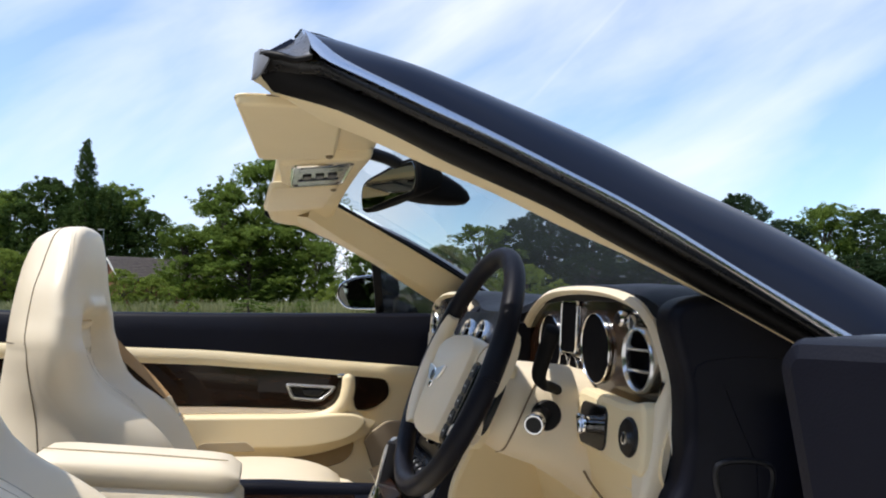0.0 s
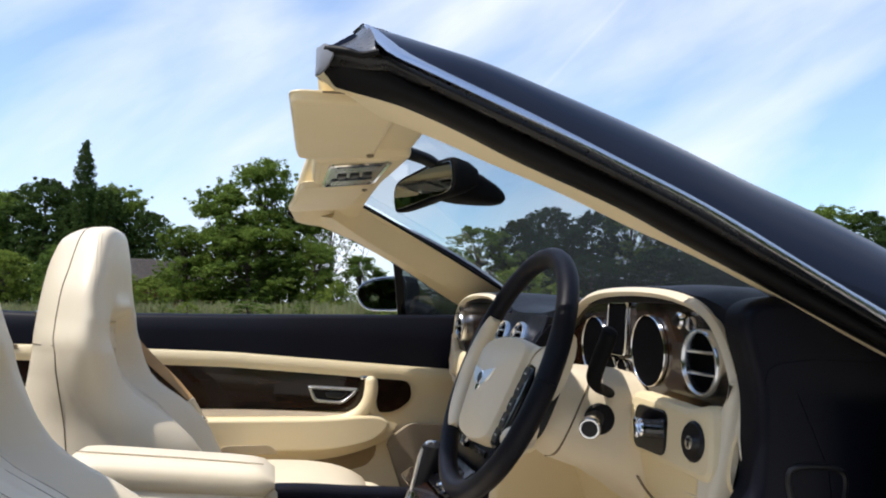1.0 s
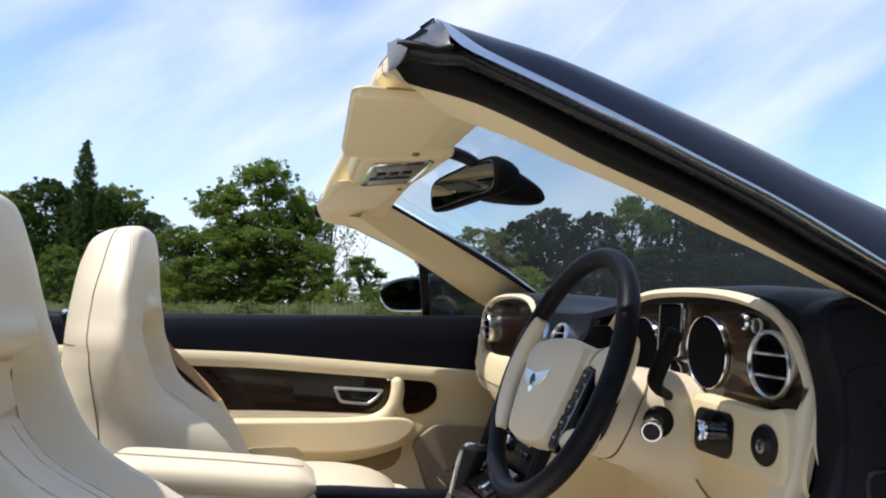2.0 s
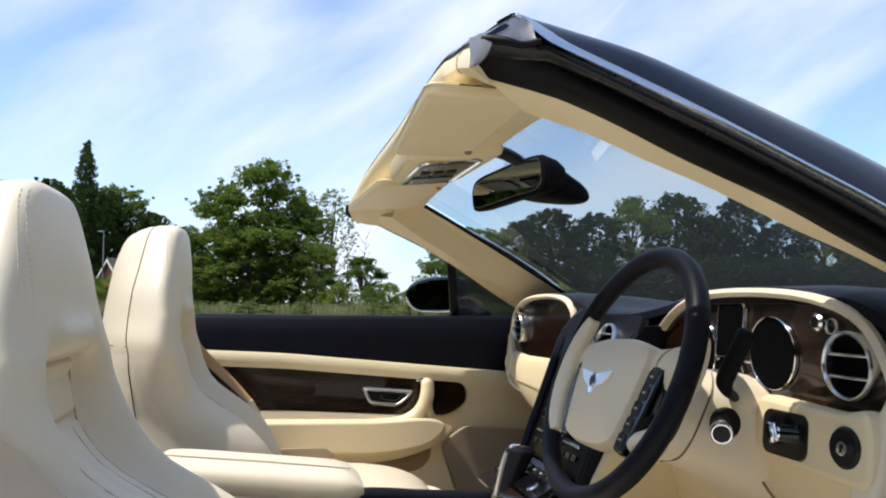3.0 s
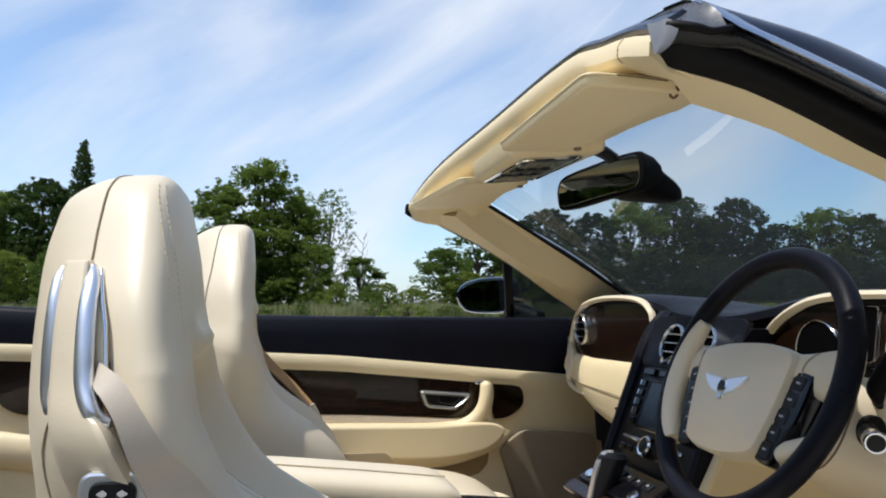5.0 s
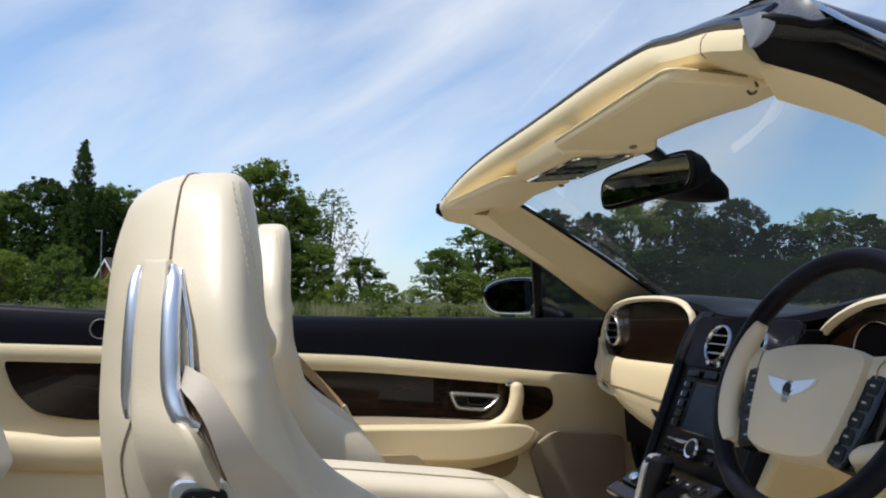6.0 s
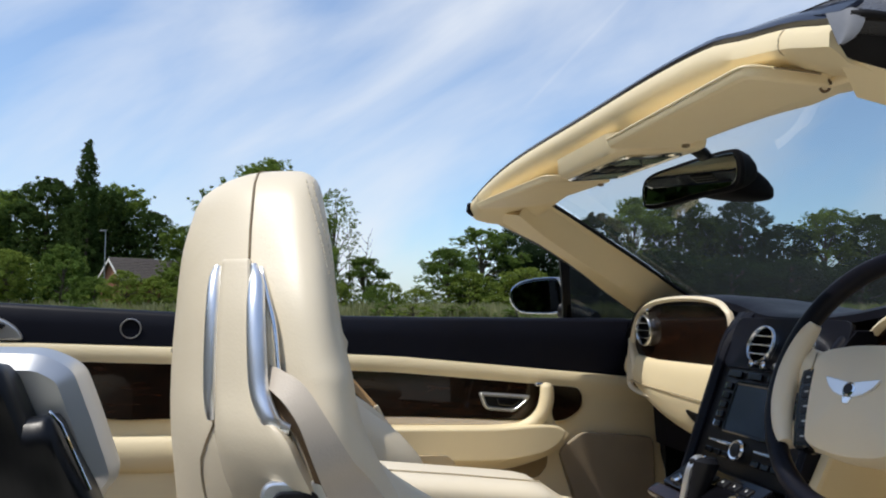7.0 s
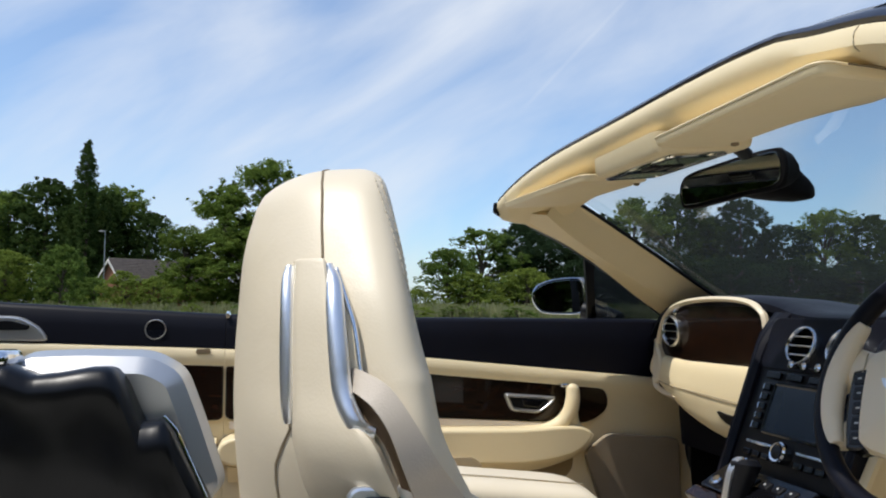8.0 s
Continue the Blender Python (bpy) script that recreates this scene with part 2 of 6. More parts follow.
def ribbon(a, b, thick, bm=None):
    """A strip with thickness between two lines of points."""
    rings = []
    for i, (p, q) in enumerate(zip(a, b)):
        p, q = Vector(p), Vector(q)
        e = (Vector(a[min(i + 1, len(a) - 1)]) - Vector(a[max(i - 1, 0)])).normalized()
        nrm = (q - p).cross(e).normalized() * thick
        rings.append([p, q, q + nrm, p + nrm])
    return loft(rings, bm=bm)


def frame_of(origin, u, v):
    """A pose with local x along u, local y along v (made square), z out of the face."""
    u = Vector(u).normalized()
    w = u.cross(Vector(v)).normalized()
    v = w.cross(u)
    m = Matrix((u, v, w)).transposed().to_4x4()
    m.translation = Vector(origin)
    return m


def shrunk(pts, d):
    """An outline moved inwards by d (counter-clockwise outline)."""
    out, k = [], len(pts)
    for i in range(k):
        p0, p1, p2 = Vector(pts[i - 1]), Vector(pts[i]), Vector(pts[(i + 1) % k])
        e1, e2 = (p1 - p0), (p2 - p1)
        n1 = Vector((-e1.y, e1.x)).normalized() if e1.length > 1e-9 else Vector((0, 0))
        n2 = Vector((-e2.y, e2.x)).normalized() if e2.length > 1e-9 else Vector((0, 0))
        n = n1 + n2
        n = n.normalized() / max(0.5, n.normalized().dot(n1)) if n.length > 1e-6 else n1
        out.append(p1 + n * d)
    return out


def ccw(pts):
    area = sum(p[0] * q[1] - q[0] * p[1] for p, q in zip(pts, pts[1:] + pts[:1]))
    return [Vector(p) for p in (pts if area > 0 else pts[::-1])]


def plate(outline, thick, m, bevel=0.003, dome=0.0, bm=None):
    """A slab with rounded edges: the outline in m's x-y plane, from z = 0 up to thick."""
    o = ccw(outline)
    b = min(bevel, thick * 0.45)
    levels = [(0, 0), (0, thick - b), (b * 0.3, thick - b * 0.3), (b, thick)]
    rings = [[m @ Vector((p.x, p.y, z)) for p in shrunk(o, d)] for d, z in levels]
    if dome:
        c = sum((Vector((p.x, p.y)) for p in o), Vector((0, 0))) / len(o)
        for k in (0.75, 0.5, 0.25, 0.05):
            rings.append([m @ Vector((*(c + (Vector((p.x, p.y)) - c) * k), thick + dome * (1 - k * k))) for p in shrunk(o, b)])
    return loft(rings, bm=bm)


def cushion(outline, thick, m, r, steps=6):
    """A slab whose front edge is rounded in a full quarter circle of radius r."""
    o = ccw(outline)
    rings = [[m @ Vector((p.x, p.y, 0)) for p in o]]
    for k in range(steps + 1):
        a = math.pi / 2 * k / steps
        rings.append([m @ Vector((p.x, p.y, thick - r + r * math.sin(a))) for p in shrunk(o, r * (1 - math.cos(a)))])
    return loft(rings)


def rrect(w, h, r, n=5, cx=0.0, cy=0.0, skew=0.0):
    out = []
    for sx, sy, a0 in ((1, 1, 0), (-1, 1, 90), (-1, -1, 180), (1, -1, 270)):
        for k in range(n + 1):
            a = radians(a0 + 90 * k / n)
            x, y = sx * (w / 2 - r) + r * math.cos(a), sy * (h / 2 - r) + r * math.sin(a)
            out.append(Vector((cx + x + skew * y, cy + y)))
    return out


def oval(w, h, n=32, cx=0.0, cy=0.0):
    return [Vector((cx + w / 2 * math.cos(2 * math.pi * k / n), cy + h / 2 * math.sin(2 * math.pi * k / n))) for k in range(n)]


def curve2(points, n=6):
    return [Vector((p.x, p.y)) for p in spline([(*p, 0) for p in points], n, closed=True)]


def round_poly(pts, r, n=5):
    """A polygon with its corners rounded by r."""
    out, k = [], len(pts)
    for i in range(k):
        a, b, c = Vector(pts[i - 1]), Vector(pts[i]), Vector(pts[(i + 1) % k])
        q = min(r, (a - b).length * 0.45, (c - b).length * 0.45)
        p0, p1 = b + (a - b).normalized() * q, b + (c - b).normalized() * q
        for j in range(n + 1):
            t = j / n
            out.append(p0 * (1 - t) ** 2 + b * 2 * t * (1 - t) + p1 * t * t)
    return out


def rim(outline, width, thick, m, bm=None, r=0.35):
    """A frame: the outline's band of that width, rounded."""
    o = ccw(outline)
    prof = [(0, 0), (0, thick * (1 - r)), (width * r, thick), (width * (1 - r), thick), (width, thick * (1 - r)), (width, 0)]
    rings = [[m @ Vector((p.x, p.y, z)) for p in shrunk(o, d)] for d, z in prof]
    rings.append(rings[0])
    bm = bm or bmesh.new()
    loft(rings, cap=False, bm=bm)
    bmesh.ops.remove_doubles(bm, verts=bm.verts, dist=1e-6)
    return bm


def lathe(profile, m, n=28, bm=None, cap=True):
    """Profile of (radius, height) turned round m's z axis."""
    rings = [[m @ Vector((r * math.cos(2 * math.pi * k / n), r * math.sin(2 * math.pi * k / n), z)) for k in range(n)] for r, z in profile]
    return loft(rings, bm=bm, cap=cap)


def block(size, m, bevel=0.01, seg=3, bm=None):
    b2 = bmesh.new()
    bmesh.ops.create_cube(b2, size=1.0)
    for v in b2.verts:
        v.co = Vector((v.co.x * size[0], v.co.y * size[1], v.co.z * size[2]))
    if bevel:
        bmesh.ops.bevel(b2, geom=b2.edges[:], offset=bevel, segments=seg, profile=0.5, affect="EDGES")
    bmesh.ops.transform(b2, matrix=m, verts=b2.verts)
    if bm is None:
        return b2
    me = bpy.data.meshes.new("scratch")
    b2.to_mesh(me)
    b2.free()
    bm.from_mesh(me)
    bpy.data.meshes.remove(me)
    return bm


def mix(a, b, t):
    return Vector(a) * (1 - t) + Vector(b) * t


def at_z(table, z):
    """Values of a table of (z, a, b, ...), read at z."""
    rows = sorted(table)
    return [float(np.interp(z, [r[0] for r in rows], [r[k] for r in rows])) for k in range(1, len(rows[0]))]


# ---- ground and far vegetation ----
def ground_material():
    """Grass far out, unseen pale gravel added round the car to bounce light."""
    m = material("field_grass", (0.17, 0.19, 0.055), 0.95, vary=0.5, scale=0.35, color2=(0.075, 0.10, 0.028), bump=0.6, bump_scale=40)
    nt = m.node_tree
    b, ramp = nt.nodes["Principled BSDF"], nt.nodes["Color Ramp"]
    co, ln, mr, mx = nt.nodes.new("ShaderNodeTexCoord"), nt.nodes.new("ShaderNodeVectorMath"), nt.nodes.new("ShaderNodeMapRange"), nt.nodes.new("ShaderNodeMix")
    ln.operation, mx.data_type = "LENGTH", "RGBA"
    mr.inputs["From Min"].default_value, mr.inputs["From Max"].default_value = 7.5, 9
    n1, r1 = nt.nodes.new("ShaderNodeTexNoise"), nt.nodes.new("ShaderNodeValToRGB")
    n1.inputs["Scale"].default_value, n1.inputs["Detail"].default_value = 9.0, 8.0
    r1.color_ramp.elements[0].color, r1.color_ramp.elements[1].color = (0.46, 0.43, 0.37, 1), (0.68, 0.64, 0.56, 1)
    nt.links.new(co.outputs["Object"], ln.inputs[0])
    nt.links.new(co.outputs["Object"], n1.inputs["Vector"])
    nt.links.new(ln.outputs["Value"], mr.inputs["Value"])
    nt.links.new(n1.outputs["Fac"], r1.inputs["Fac"])
    nt.links.new(mr.outputs["Result"], mx.inputs["Factor"])
    nt.links.new(r1.outputs["Color"], mx.inputs[6])
    nt.links.new(ramp.outputs["Color"], mx.inputs[7])
    nt.links.new(mx.outputs[2], b.inputs["Base Color"])
    return m


def leaf_material(name, dark, light, seed):
    m = bpy.data.materials.new(name)
    m.use_nodes = True
    nt = m.node_tree
    nt.nodes.clear()
    out, add = nt.nodes.new("ShaderNodeOutputMaterial"), nt.nodes.new("ShaderNodeMixShader")
    d, tl, g = nt.nodes.new("ShaderNodeBsdfDiffuse"), nt.nodes.new("ShaderNodeBsdfTranslucent"), nt.nodes.new("ShaderNodeNewGeometry")
    ramp = nt.nodes.new("ShaderNodeValToRGB")
    ramp.color_ramp.elements[0].color, ramp.color_ramp.elements[1].color = (*dark, 1), (*light, 1)
    co, n1, mx = nt.nodes.new("ShaderNodeTexCoord"), nt.nodes.new("ShaderNodeTexNoise"), nt.nodes.new("ShaderNodeMath")
    n1.inputs["Scale"].default_value = 0.45 + 0.05 * seed
    mx.operation = "MULTIPLY_ADD"
    mx.inputs[1].default_value, mx.inputs[2].default_value = 0.45, 0.0
    nt.links.new(co.outputs["Object"], n1.inputs["Vector"])
    nt.links.new(g.outputs["Random Per Island"], mx.inputs[0])
    ad = nt.nodes.new("ShaderNodeMath")
    ad.operation = "MULTIPLY_ADD"
    ad.inputs[1].default_value = 0.6
    nt.links.new(n1.outputs["Fac"], ad.inputs[0])
    nt.links.new(mx.outputs[0], ad.inputs[2])
    nt.links.new(ad.outputs[0], ramp.inputs["Fac"])
    nt.links.new(ramp.outputs["Color"], d.inputs["Color"])
    nt.links.new(ramp.outputs["Color"], tl.inputs["Color"])
    add.inputs["Fac"].default_value = 0.38
    nt.links.new(d.outputs["BSDF"], add.inputs[1])
    nt.links.new(tl.outputs["BSDF"], add.inputs[2])
    nt.links.new(add.outputs["Shader"], out.inputs["Surface"])
    return m


BARK = material("bark", (0.11, 0.085, 0.06), 0.9, vary=0.4, scale=5, bump=0.5, bump_scale=14)
LEAF = [leaf_material("oak_leaf", (0.050, 0.090, 0.020), (0.26, 0.345, 0.075), 1),
        leaf_material("ash_leaf", (0.060, 0.105, 0.024), (0.22, 0.31, 0.075), 2),
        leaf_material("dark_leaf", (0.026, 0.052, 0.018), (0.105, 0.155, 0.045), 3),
        # darker, bluer leaf colour stands in for the windscreen's dimming
        leaf_material("dimmed_leaf", (0.016, 0.034, 0.018), (0.062, 0.095, 0.042), 5),
        leaf_material("shrub_leaf", (0.09, 0.14, 0.024), (0.33, 0.40, 0.09), 4)]

gm = bmesh.new()
bmesh.ops.create_grid(gm, x_segments=60, y_segments=60, size=1.0)
for v in gm.verts:
    v.co = Vector((math.copysign(abs(v.co.x) ** 2.2, v.co.x) * 2600, math.copysign(abs(v.co.y) ** 2.2, v.co.y) * 2600 + 20, 0))
    v.co.z = -0.02 + 0.25 * noise.noise(v.co * 0.03) * min(1, max(0, (v.co.xy.length - 15) / 30))
ground = part("ground", gm, ground_material(), None, kind="structure")
tagged(ground, "grass field with unseen pale gravel added round the car to bounce light", "ground")


def leaf_cloud(rng, centres, radii, per, size):
    """Small leaves scattered in clumps: vertices and faces."""
    c = np.repeat(np.array(centres), per, axis=0)
    r = np.repeat(np.array(radii), per)[:, None]
    d = rng.normal(size=c.shape)
    d /= np.linalg.norm(d, axis=1)[:, None]
    p = c + d * r * rng.uniform(0.25, 1.0, (len(c), 1)) ** 0.6 * np.array([1, 1, 0.95])
    a = rng.normal(size=p.shape)
    a[:, 2] *= 0.6
    a /= np.linalg.norm(a, axis=1)[:, None]
    b = np.cross(a, rng.normal(size=p.shape))
    b /= np.linalg.norm(b, axis=1)[:, None]
    s = (size * rng.uniform(0.6, 1.3, len(p)))[:, None]
    leaf = np.stack([p - a * s, p + a * s * 0.35 + b * s * 0.75, p + a * s * 0.9 - b * s * 0.45], 1)
    return leaf.reshape(-1, 3), np.arange(3 * len(p)).reshape(-1, 3)


def crown_mesh(name, seed, width, height, low, clumps, per, size, shape, mat, boughs=0):
    rng = np.random.default_rng(seed)
    centres, radii = [], []
    lobes = rng.uniform(0.68, 1.15, (5, 7)) if shape is not spire else rng.uniform(0.9, 1.1, (5, 7))
    tips = []
    while len(tips) < boughs:
        u = rng.uniform(0.0, 1.0) ** 0.85
        ang = rng.uniform(0, 2 * np.pi)
        rad = width / 2 * shape(u) * lobes[min(4, int(u * 5)), int(ang / (2 * np.pi) * 7) % 7] * rng.uniform(0.15, 1.1) ** 0.6
        tips.append(np.array((rad * np.cos(ang), rad * np.sin(ang), low + (height - low) * u)))
    while boughs and len(centres) < clumps:
        tip = tips[rng.integers(len(tips))]
        spread = width * (0.050 + 0.040 * (1 - tip[2] / height))
        centres.append(tuple(tip + rng.normal(0, 1, 3) * spread * np.array((1, 1, 0.75))))
        radii.append(width * (0.016 + 0.040 * rng.uniform(0, 1) ** 1.8))
    while len(centres) < clumps:
        u = rng.uniform(0, 1)
        ang = rng.uniform(0, 2 * np.pi)
        env = shape(u) * lobes[min(4, int(u * 5)), int(ang / (2 * np.pi) * 7) % 7] * rng.uniform(0.78, 1.22)
        rad = width / 2 * env * rng.uniform(0.1, 1) ** 0.5
        z = low + (height - low) * u * rng.uniform(0.94, 1.0)
        centres.append((rad * np.cos(ang), rad * np.sin(ang), z))
        radii.append(width * (0.020 + 0.058 * rng.uniform(0, 1) ** 1.8) * (0.6 + 0.4 * env) * (1.35 if shape is spire else 1.0))
    v, f = leaf_cloud(rng, centres, radii, per, size)
    me = bpy.data.meshes.new(name)
    me.from_pydata(v.tolist(), [], f.tolist())
    me.materials.append(mat)
    tb = bmesh.new()
    trunk = [(0, 0, -0.2), (0.08, 0.05, height * 0.25), (-0.05, 0.1, height * 0.55), (0.05, 0, height * 0.9)]
    tube(spline(trunk, 5), lambda s: width * 0.028 * (1.15 - s), 8, bm=tb)
    ends = [Vector(q) for q in tips] if boughs else [Vector(centres[k]) for k in rng.choice(len(centres), min(16, len(centres)), replace=False)]
    for c in ends[:44]:
        root = Vector((0, 0, max(height * 0.12, c.z * 0.62)))
        tube(spline([root, mix(root, c, 0.5) + Vector((0, 0, 0.15)), c], 4), lambda s: width * 0.010 * (1.1 - s), 5, bm=tb)
    tm = bpy.data.meshes.new("trunk")
    tb.to_mesh(tm)
    tb.free()
    tm.materials.append(BARK)
    return tm, me, width, height


def round_top(u):
    return max(0.3, (1 - (2 * abs(u - 0.42) / 1.16) ** 2.6) ** 0.55)


def spire(u):
    return max(0.10, (1 - u) ** 0.55) * (0.80 + 0.20 * math.sin(9 * u))


def bush(u):
    return max(0.2, math.cos(u * math.pi / 2) ** 0.5)


KINDS = {
    "oak": [crown_mesh("crown", 11 + k, 7.0, 12.0, 0.4, 1500, 41, 0.090, round_top, LEAF[0], 84) for k in range(3)],
    "ash": [crown_mesh("crown", 31 + k, 7.0, 12.0, 0.4, 1300, 44, 0.090, round_top, LEAF[1], 80) for k in range(2)],
    "dark": [crown_mesh("crown", 51 + k, 7.0, 12.0, 0.6, 1250, 48, 0.094, round_top, LEAF[2]) for k in range(2)],
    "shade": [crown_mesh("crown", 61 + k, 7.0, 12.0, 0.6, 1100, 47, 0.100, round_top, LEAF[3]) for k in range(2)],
    "sparse": [crown_mesh("crown", 71, 5.0, 12.0, 2.0, 420, 24, 0.074, round_top, LEAF[1])],
    "spire": [crown_mesh("crown", 83, 4.2, 16.0, 0.8, 900, 40, 0.085, spire, LEAF[2])],
    "shrub": [crown_mesh("crown", 91 + k, 5.0, 4.5, 0.1, 420, 44, 0.068, bush, LEAF[4] if k else LEAF[1]) for k in range(3)],
    "weed": [crown_mesh("crown", 101 + k, 5.0, 4.5, 0.1, 90, 40, 0.14, bush, LEAF[4] if k else LEAF[1]) for k in range(2)],
    "rear": [crown_mesh("crown", 95 + k, 7.0, 12.0, 0.6, 160, 30, 0.34, round_top, LEAF[k]) for k in range(3)],
}
LABELS = {
    "oak": ("leafy green broadleaf tree at the field's edge", "tree"),
    "ash": ("light green broadleaf tree at the field's edge", "tree"),
    "dark": ("dark green broadleaf tree in the far tree line", "tree"),
    "shade": ("broadleaf tree in the far tree line, leaf colour darkened as behind glass", "tree"),
    "sparse": ("thin tree with a sparse airy crown", "tree"),
    "spire": ("tall narrow dark poplar above the tree line", "tree"),
    "rear": ("broadleaf tree in the row round the field", "tree"),
    "weed": ("low bramble among the tall grass", "shrub"),
    "shrub": ("bushy sunlit shrub at the field's edge", "shrub"),
}
planted = [0]


def plant(kind, x, y, height, width):
    planted[0] += 1
    k = planted[0]
    tm, me, w, h = KINDS[kind][k % len(KINDS[kind])]
    label, category = LABELS[kind]
    t = thing(category, label, category, (x, y, 0), "trees round the field" if category == "tree" else "shrubs round the field")
    t.rotation_euler.z, t.scale = 2.4 * k, (width * 1.3 / w, width * 1.3 / w, height / (h * 1.03))
    for nm, data in (("trunk", tm), ("crown", me)):
        o = new(nm, data)
        o.parent = t
    return t


LEFT_ROW = [
    (-31.0, 84, 11.6, 7.9),
    (-25.8, 82, 11.2, 6.7),
    (-22.2, 80, 12.7, 6.1),
    (-19.5, 84, 13.1, 5.3),
    (-16.1, 82, 12.1, 5.2),
    (-12.8, 80, 9.9, 5.1),
    (-35.5, 84, 12.0, 8.9),
]
LEFT_SHRUBS = [
    (-20.1, 62, 5.2, 5.1),
    (-16.2, 62, 5.6, 4.7),
    (-22.8, 62, 4.7, 5.5),
    (-11.2, 58, 3.5, 3.3),
    (-13.6, 60, 3.0, 3.8),
    (-9.1, 58, 3.0, 3.3),
]
OAKS = [
    (-4.8, 68, 11.2, 6.4),
    (-1.2, 70, 14.1, 7.2),
    (1.8, 69, 10.6, 4.6),
    (-7.7, 67, 7.6, 4.3),
    (-2.5, 66, 7.6, 7.2),
]
SPARSE = [
    (4.9, 70, 12.2, 4.4),
    (7.1, 66, 5.1, 3.5),
    (3.1, 65, 6.2, 3.9),
]
GAP_SHRUBS = [
    (9.0, 62, 2.8, 2.8),
    (11.5, 64, 2.4, 3.4),
    (7.3, 60, 2.5, 2.7),
    (4.6, 60, 2.7, 3.1),
]
RIGHT_ROW = [
    (14.7, 66, 6.0, 4.1),
    (19.0, 70, 8.4, 6.5),
    (23.6, 72, 9.6, 6.2),
    (28.4, 76, 11.4, 7.2),
    (31.5, 72, 10.6, 6.4),
    (36.9, 74, 12.3, 6.0),
    (43.3, 76, 13.7, 8.1),
    (49.7, 74, 13.0, 6.8),
    (48.7, 78, 11.2, 6.5),
    (55.0, 74, 10.2, 6.9),
    (60.4, 74, 11.9, 6.4),
    (66.4, 74, 11.7, 7.1),
    (76.1, 76, 13.0, 9.5),
    (84.3, 76, 12.9, 9.7),
]
RIGHT_LOW = [
    (16.3, 64, 3.9, 6.0),
    (22.2, 66, 4.5, 6.8),
    (28.9, 66, 5.6, 6.4),
    (35.8, 66, 6.3, 7.0),
    (43.1, 66, 5.8, 7.2),
    (50.0, 66, 5.7, 7.3),
    (57.9, 66, 5.8, 8.1),
]
for n, row in enumerate(LEFT_ROW):
    plant(("dark", "oak", "dark")[n % 3], row[0], row[1], row[2] * 1.07, row[3] * 1.15)
for n, row in enumerate(LEFT_SHRUBS):
    plant("shrub", *row)
for n, row in enumerate(OAKS):
    plant("oak", *row)
plant("sparse", *SPARSE[0])
plant("ash", *SPARSE[1])
plant("oak", *SPARSE[2])
for row in GAP_SHRUBS:
    plant("shrub", *row)
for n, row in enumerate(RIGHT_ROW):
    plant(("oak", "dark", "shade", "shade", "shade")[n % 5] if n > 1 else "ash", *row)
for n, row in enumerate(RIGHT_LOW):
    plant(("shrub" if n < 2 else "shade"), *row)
plant("spire", -17.8, 76, 16.9, 3.5)
plant("dark", -16.4, 79, 12.6, 4.6)
plant("dark", -19.2, 78, 10.8, 4.2)


def sapling(x, y, height, seed):
    """A thin bare trunk with a few twigs."""
    rng = random.Random(seed)
    t = thing("sapling", "thin bare sapling with a few leafless twigs", "tree", (x, y, 0), "saplings beside the trees")
    line = [Vector((rng.uniform(-0.1, 0.1) * k / 3, 0, height * k / 6)) for k in range(7)]
    part("trunk", tube(spline(line, 3), lambda q: 0.07 * (1.15 - q), 6), BARK, t)
    for k in range(7):
        z = height * (0.55 + 0.065 * k)
        side = -1 if k % 2 else 1
        reach = rng.uniform(0.4, 0.8)
        part("twig", tube(spline([(0, 0, z), (side * reach * 0.5, rng.uniform(-0.2, 0.2), z + 0.35), (side * reach, rng.uniform(-0.3, 0.3), z + 0.95)], 3), lambda q: 0.03 * (1.2 - q), 5), BARK, t)


sapling(5.85, 66, 7.7, 3)
sapling(7.47, 66, 7.1, 4)


# low brambles and weeds along the foot of the trees
weed_rng = random.Random(21)
for k in range(34):
    plant("weed", -26 + 2.35 * k + weed_rng.uniform(-1, 1), weed_rng.uniform(48, 54), weed_rng.uniform(0.6, 1.15), weed_rng.uniform(1.3, 3.2))


# the tree line goes on round the field behind the camera
ring_rng = random.Random(8)
for k in range(52):
    a = radians(122 + 264 * k / 51)
    d = ring_rng.uniform(20, 26) if 195 < math.degrees(a) < 345 else ring_rng.uniform(30, 44)
    plant("rear", d * math.cos(a), d * math.sin(a), ring_rng.uniform(10, 15), ring_rng.uniform(7, 10))


for k in range(15):
    a = radians(134 + 68 * k / 14)
    d = ring_rng.uniform(23, 28)
    plant("rear", d * math.cos(a), d * math.sin(a), ring_rng.uniform(9, 13), ring_rng.uniform(6, 8))


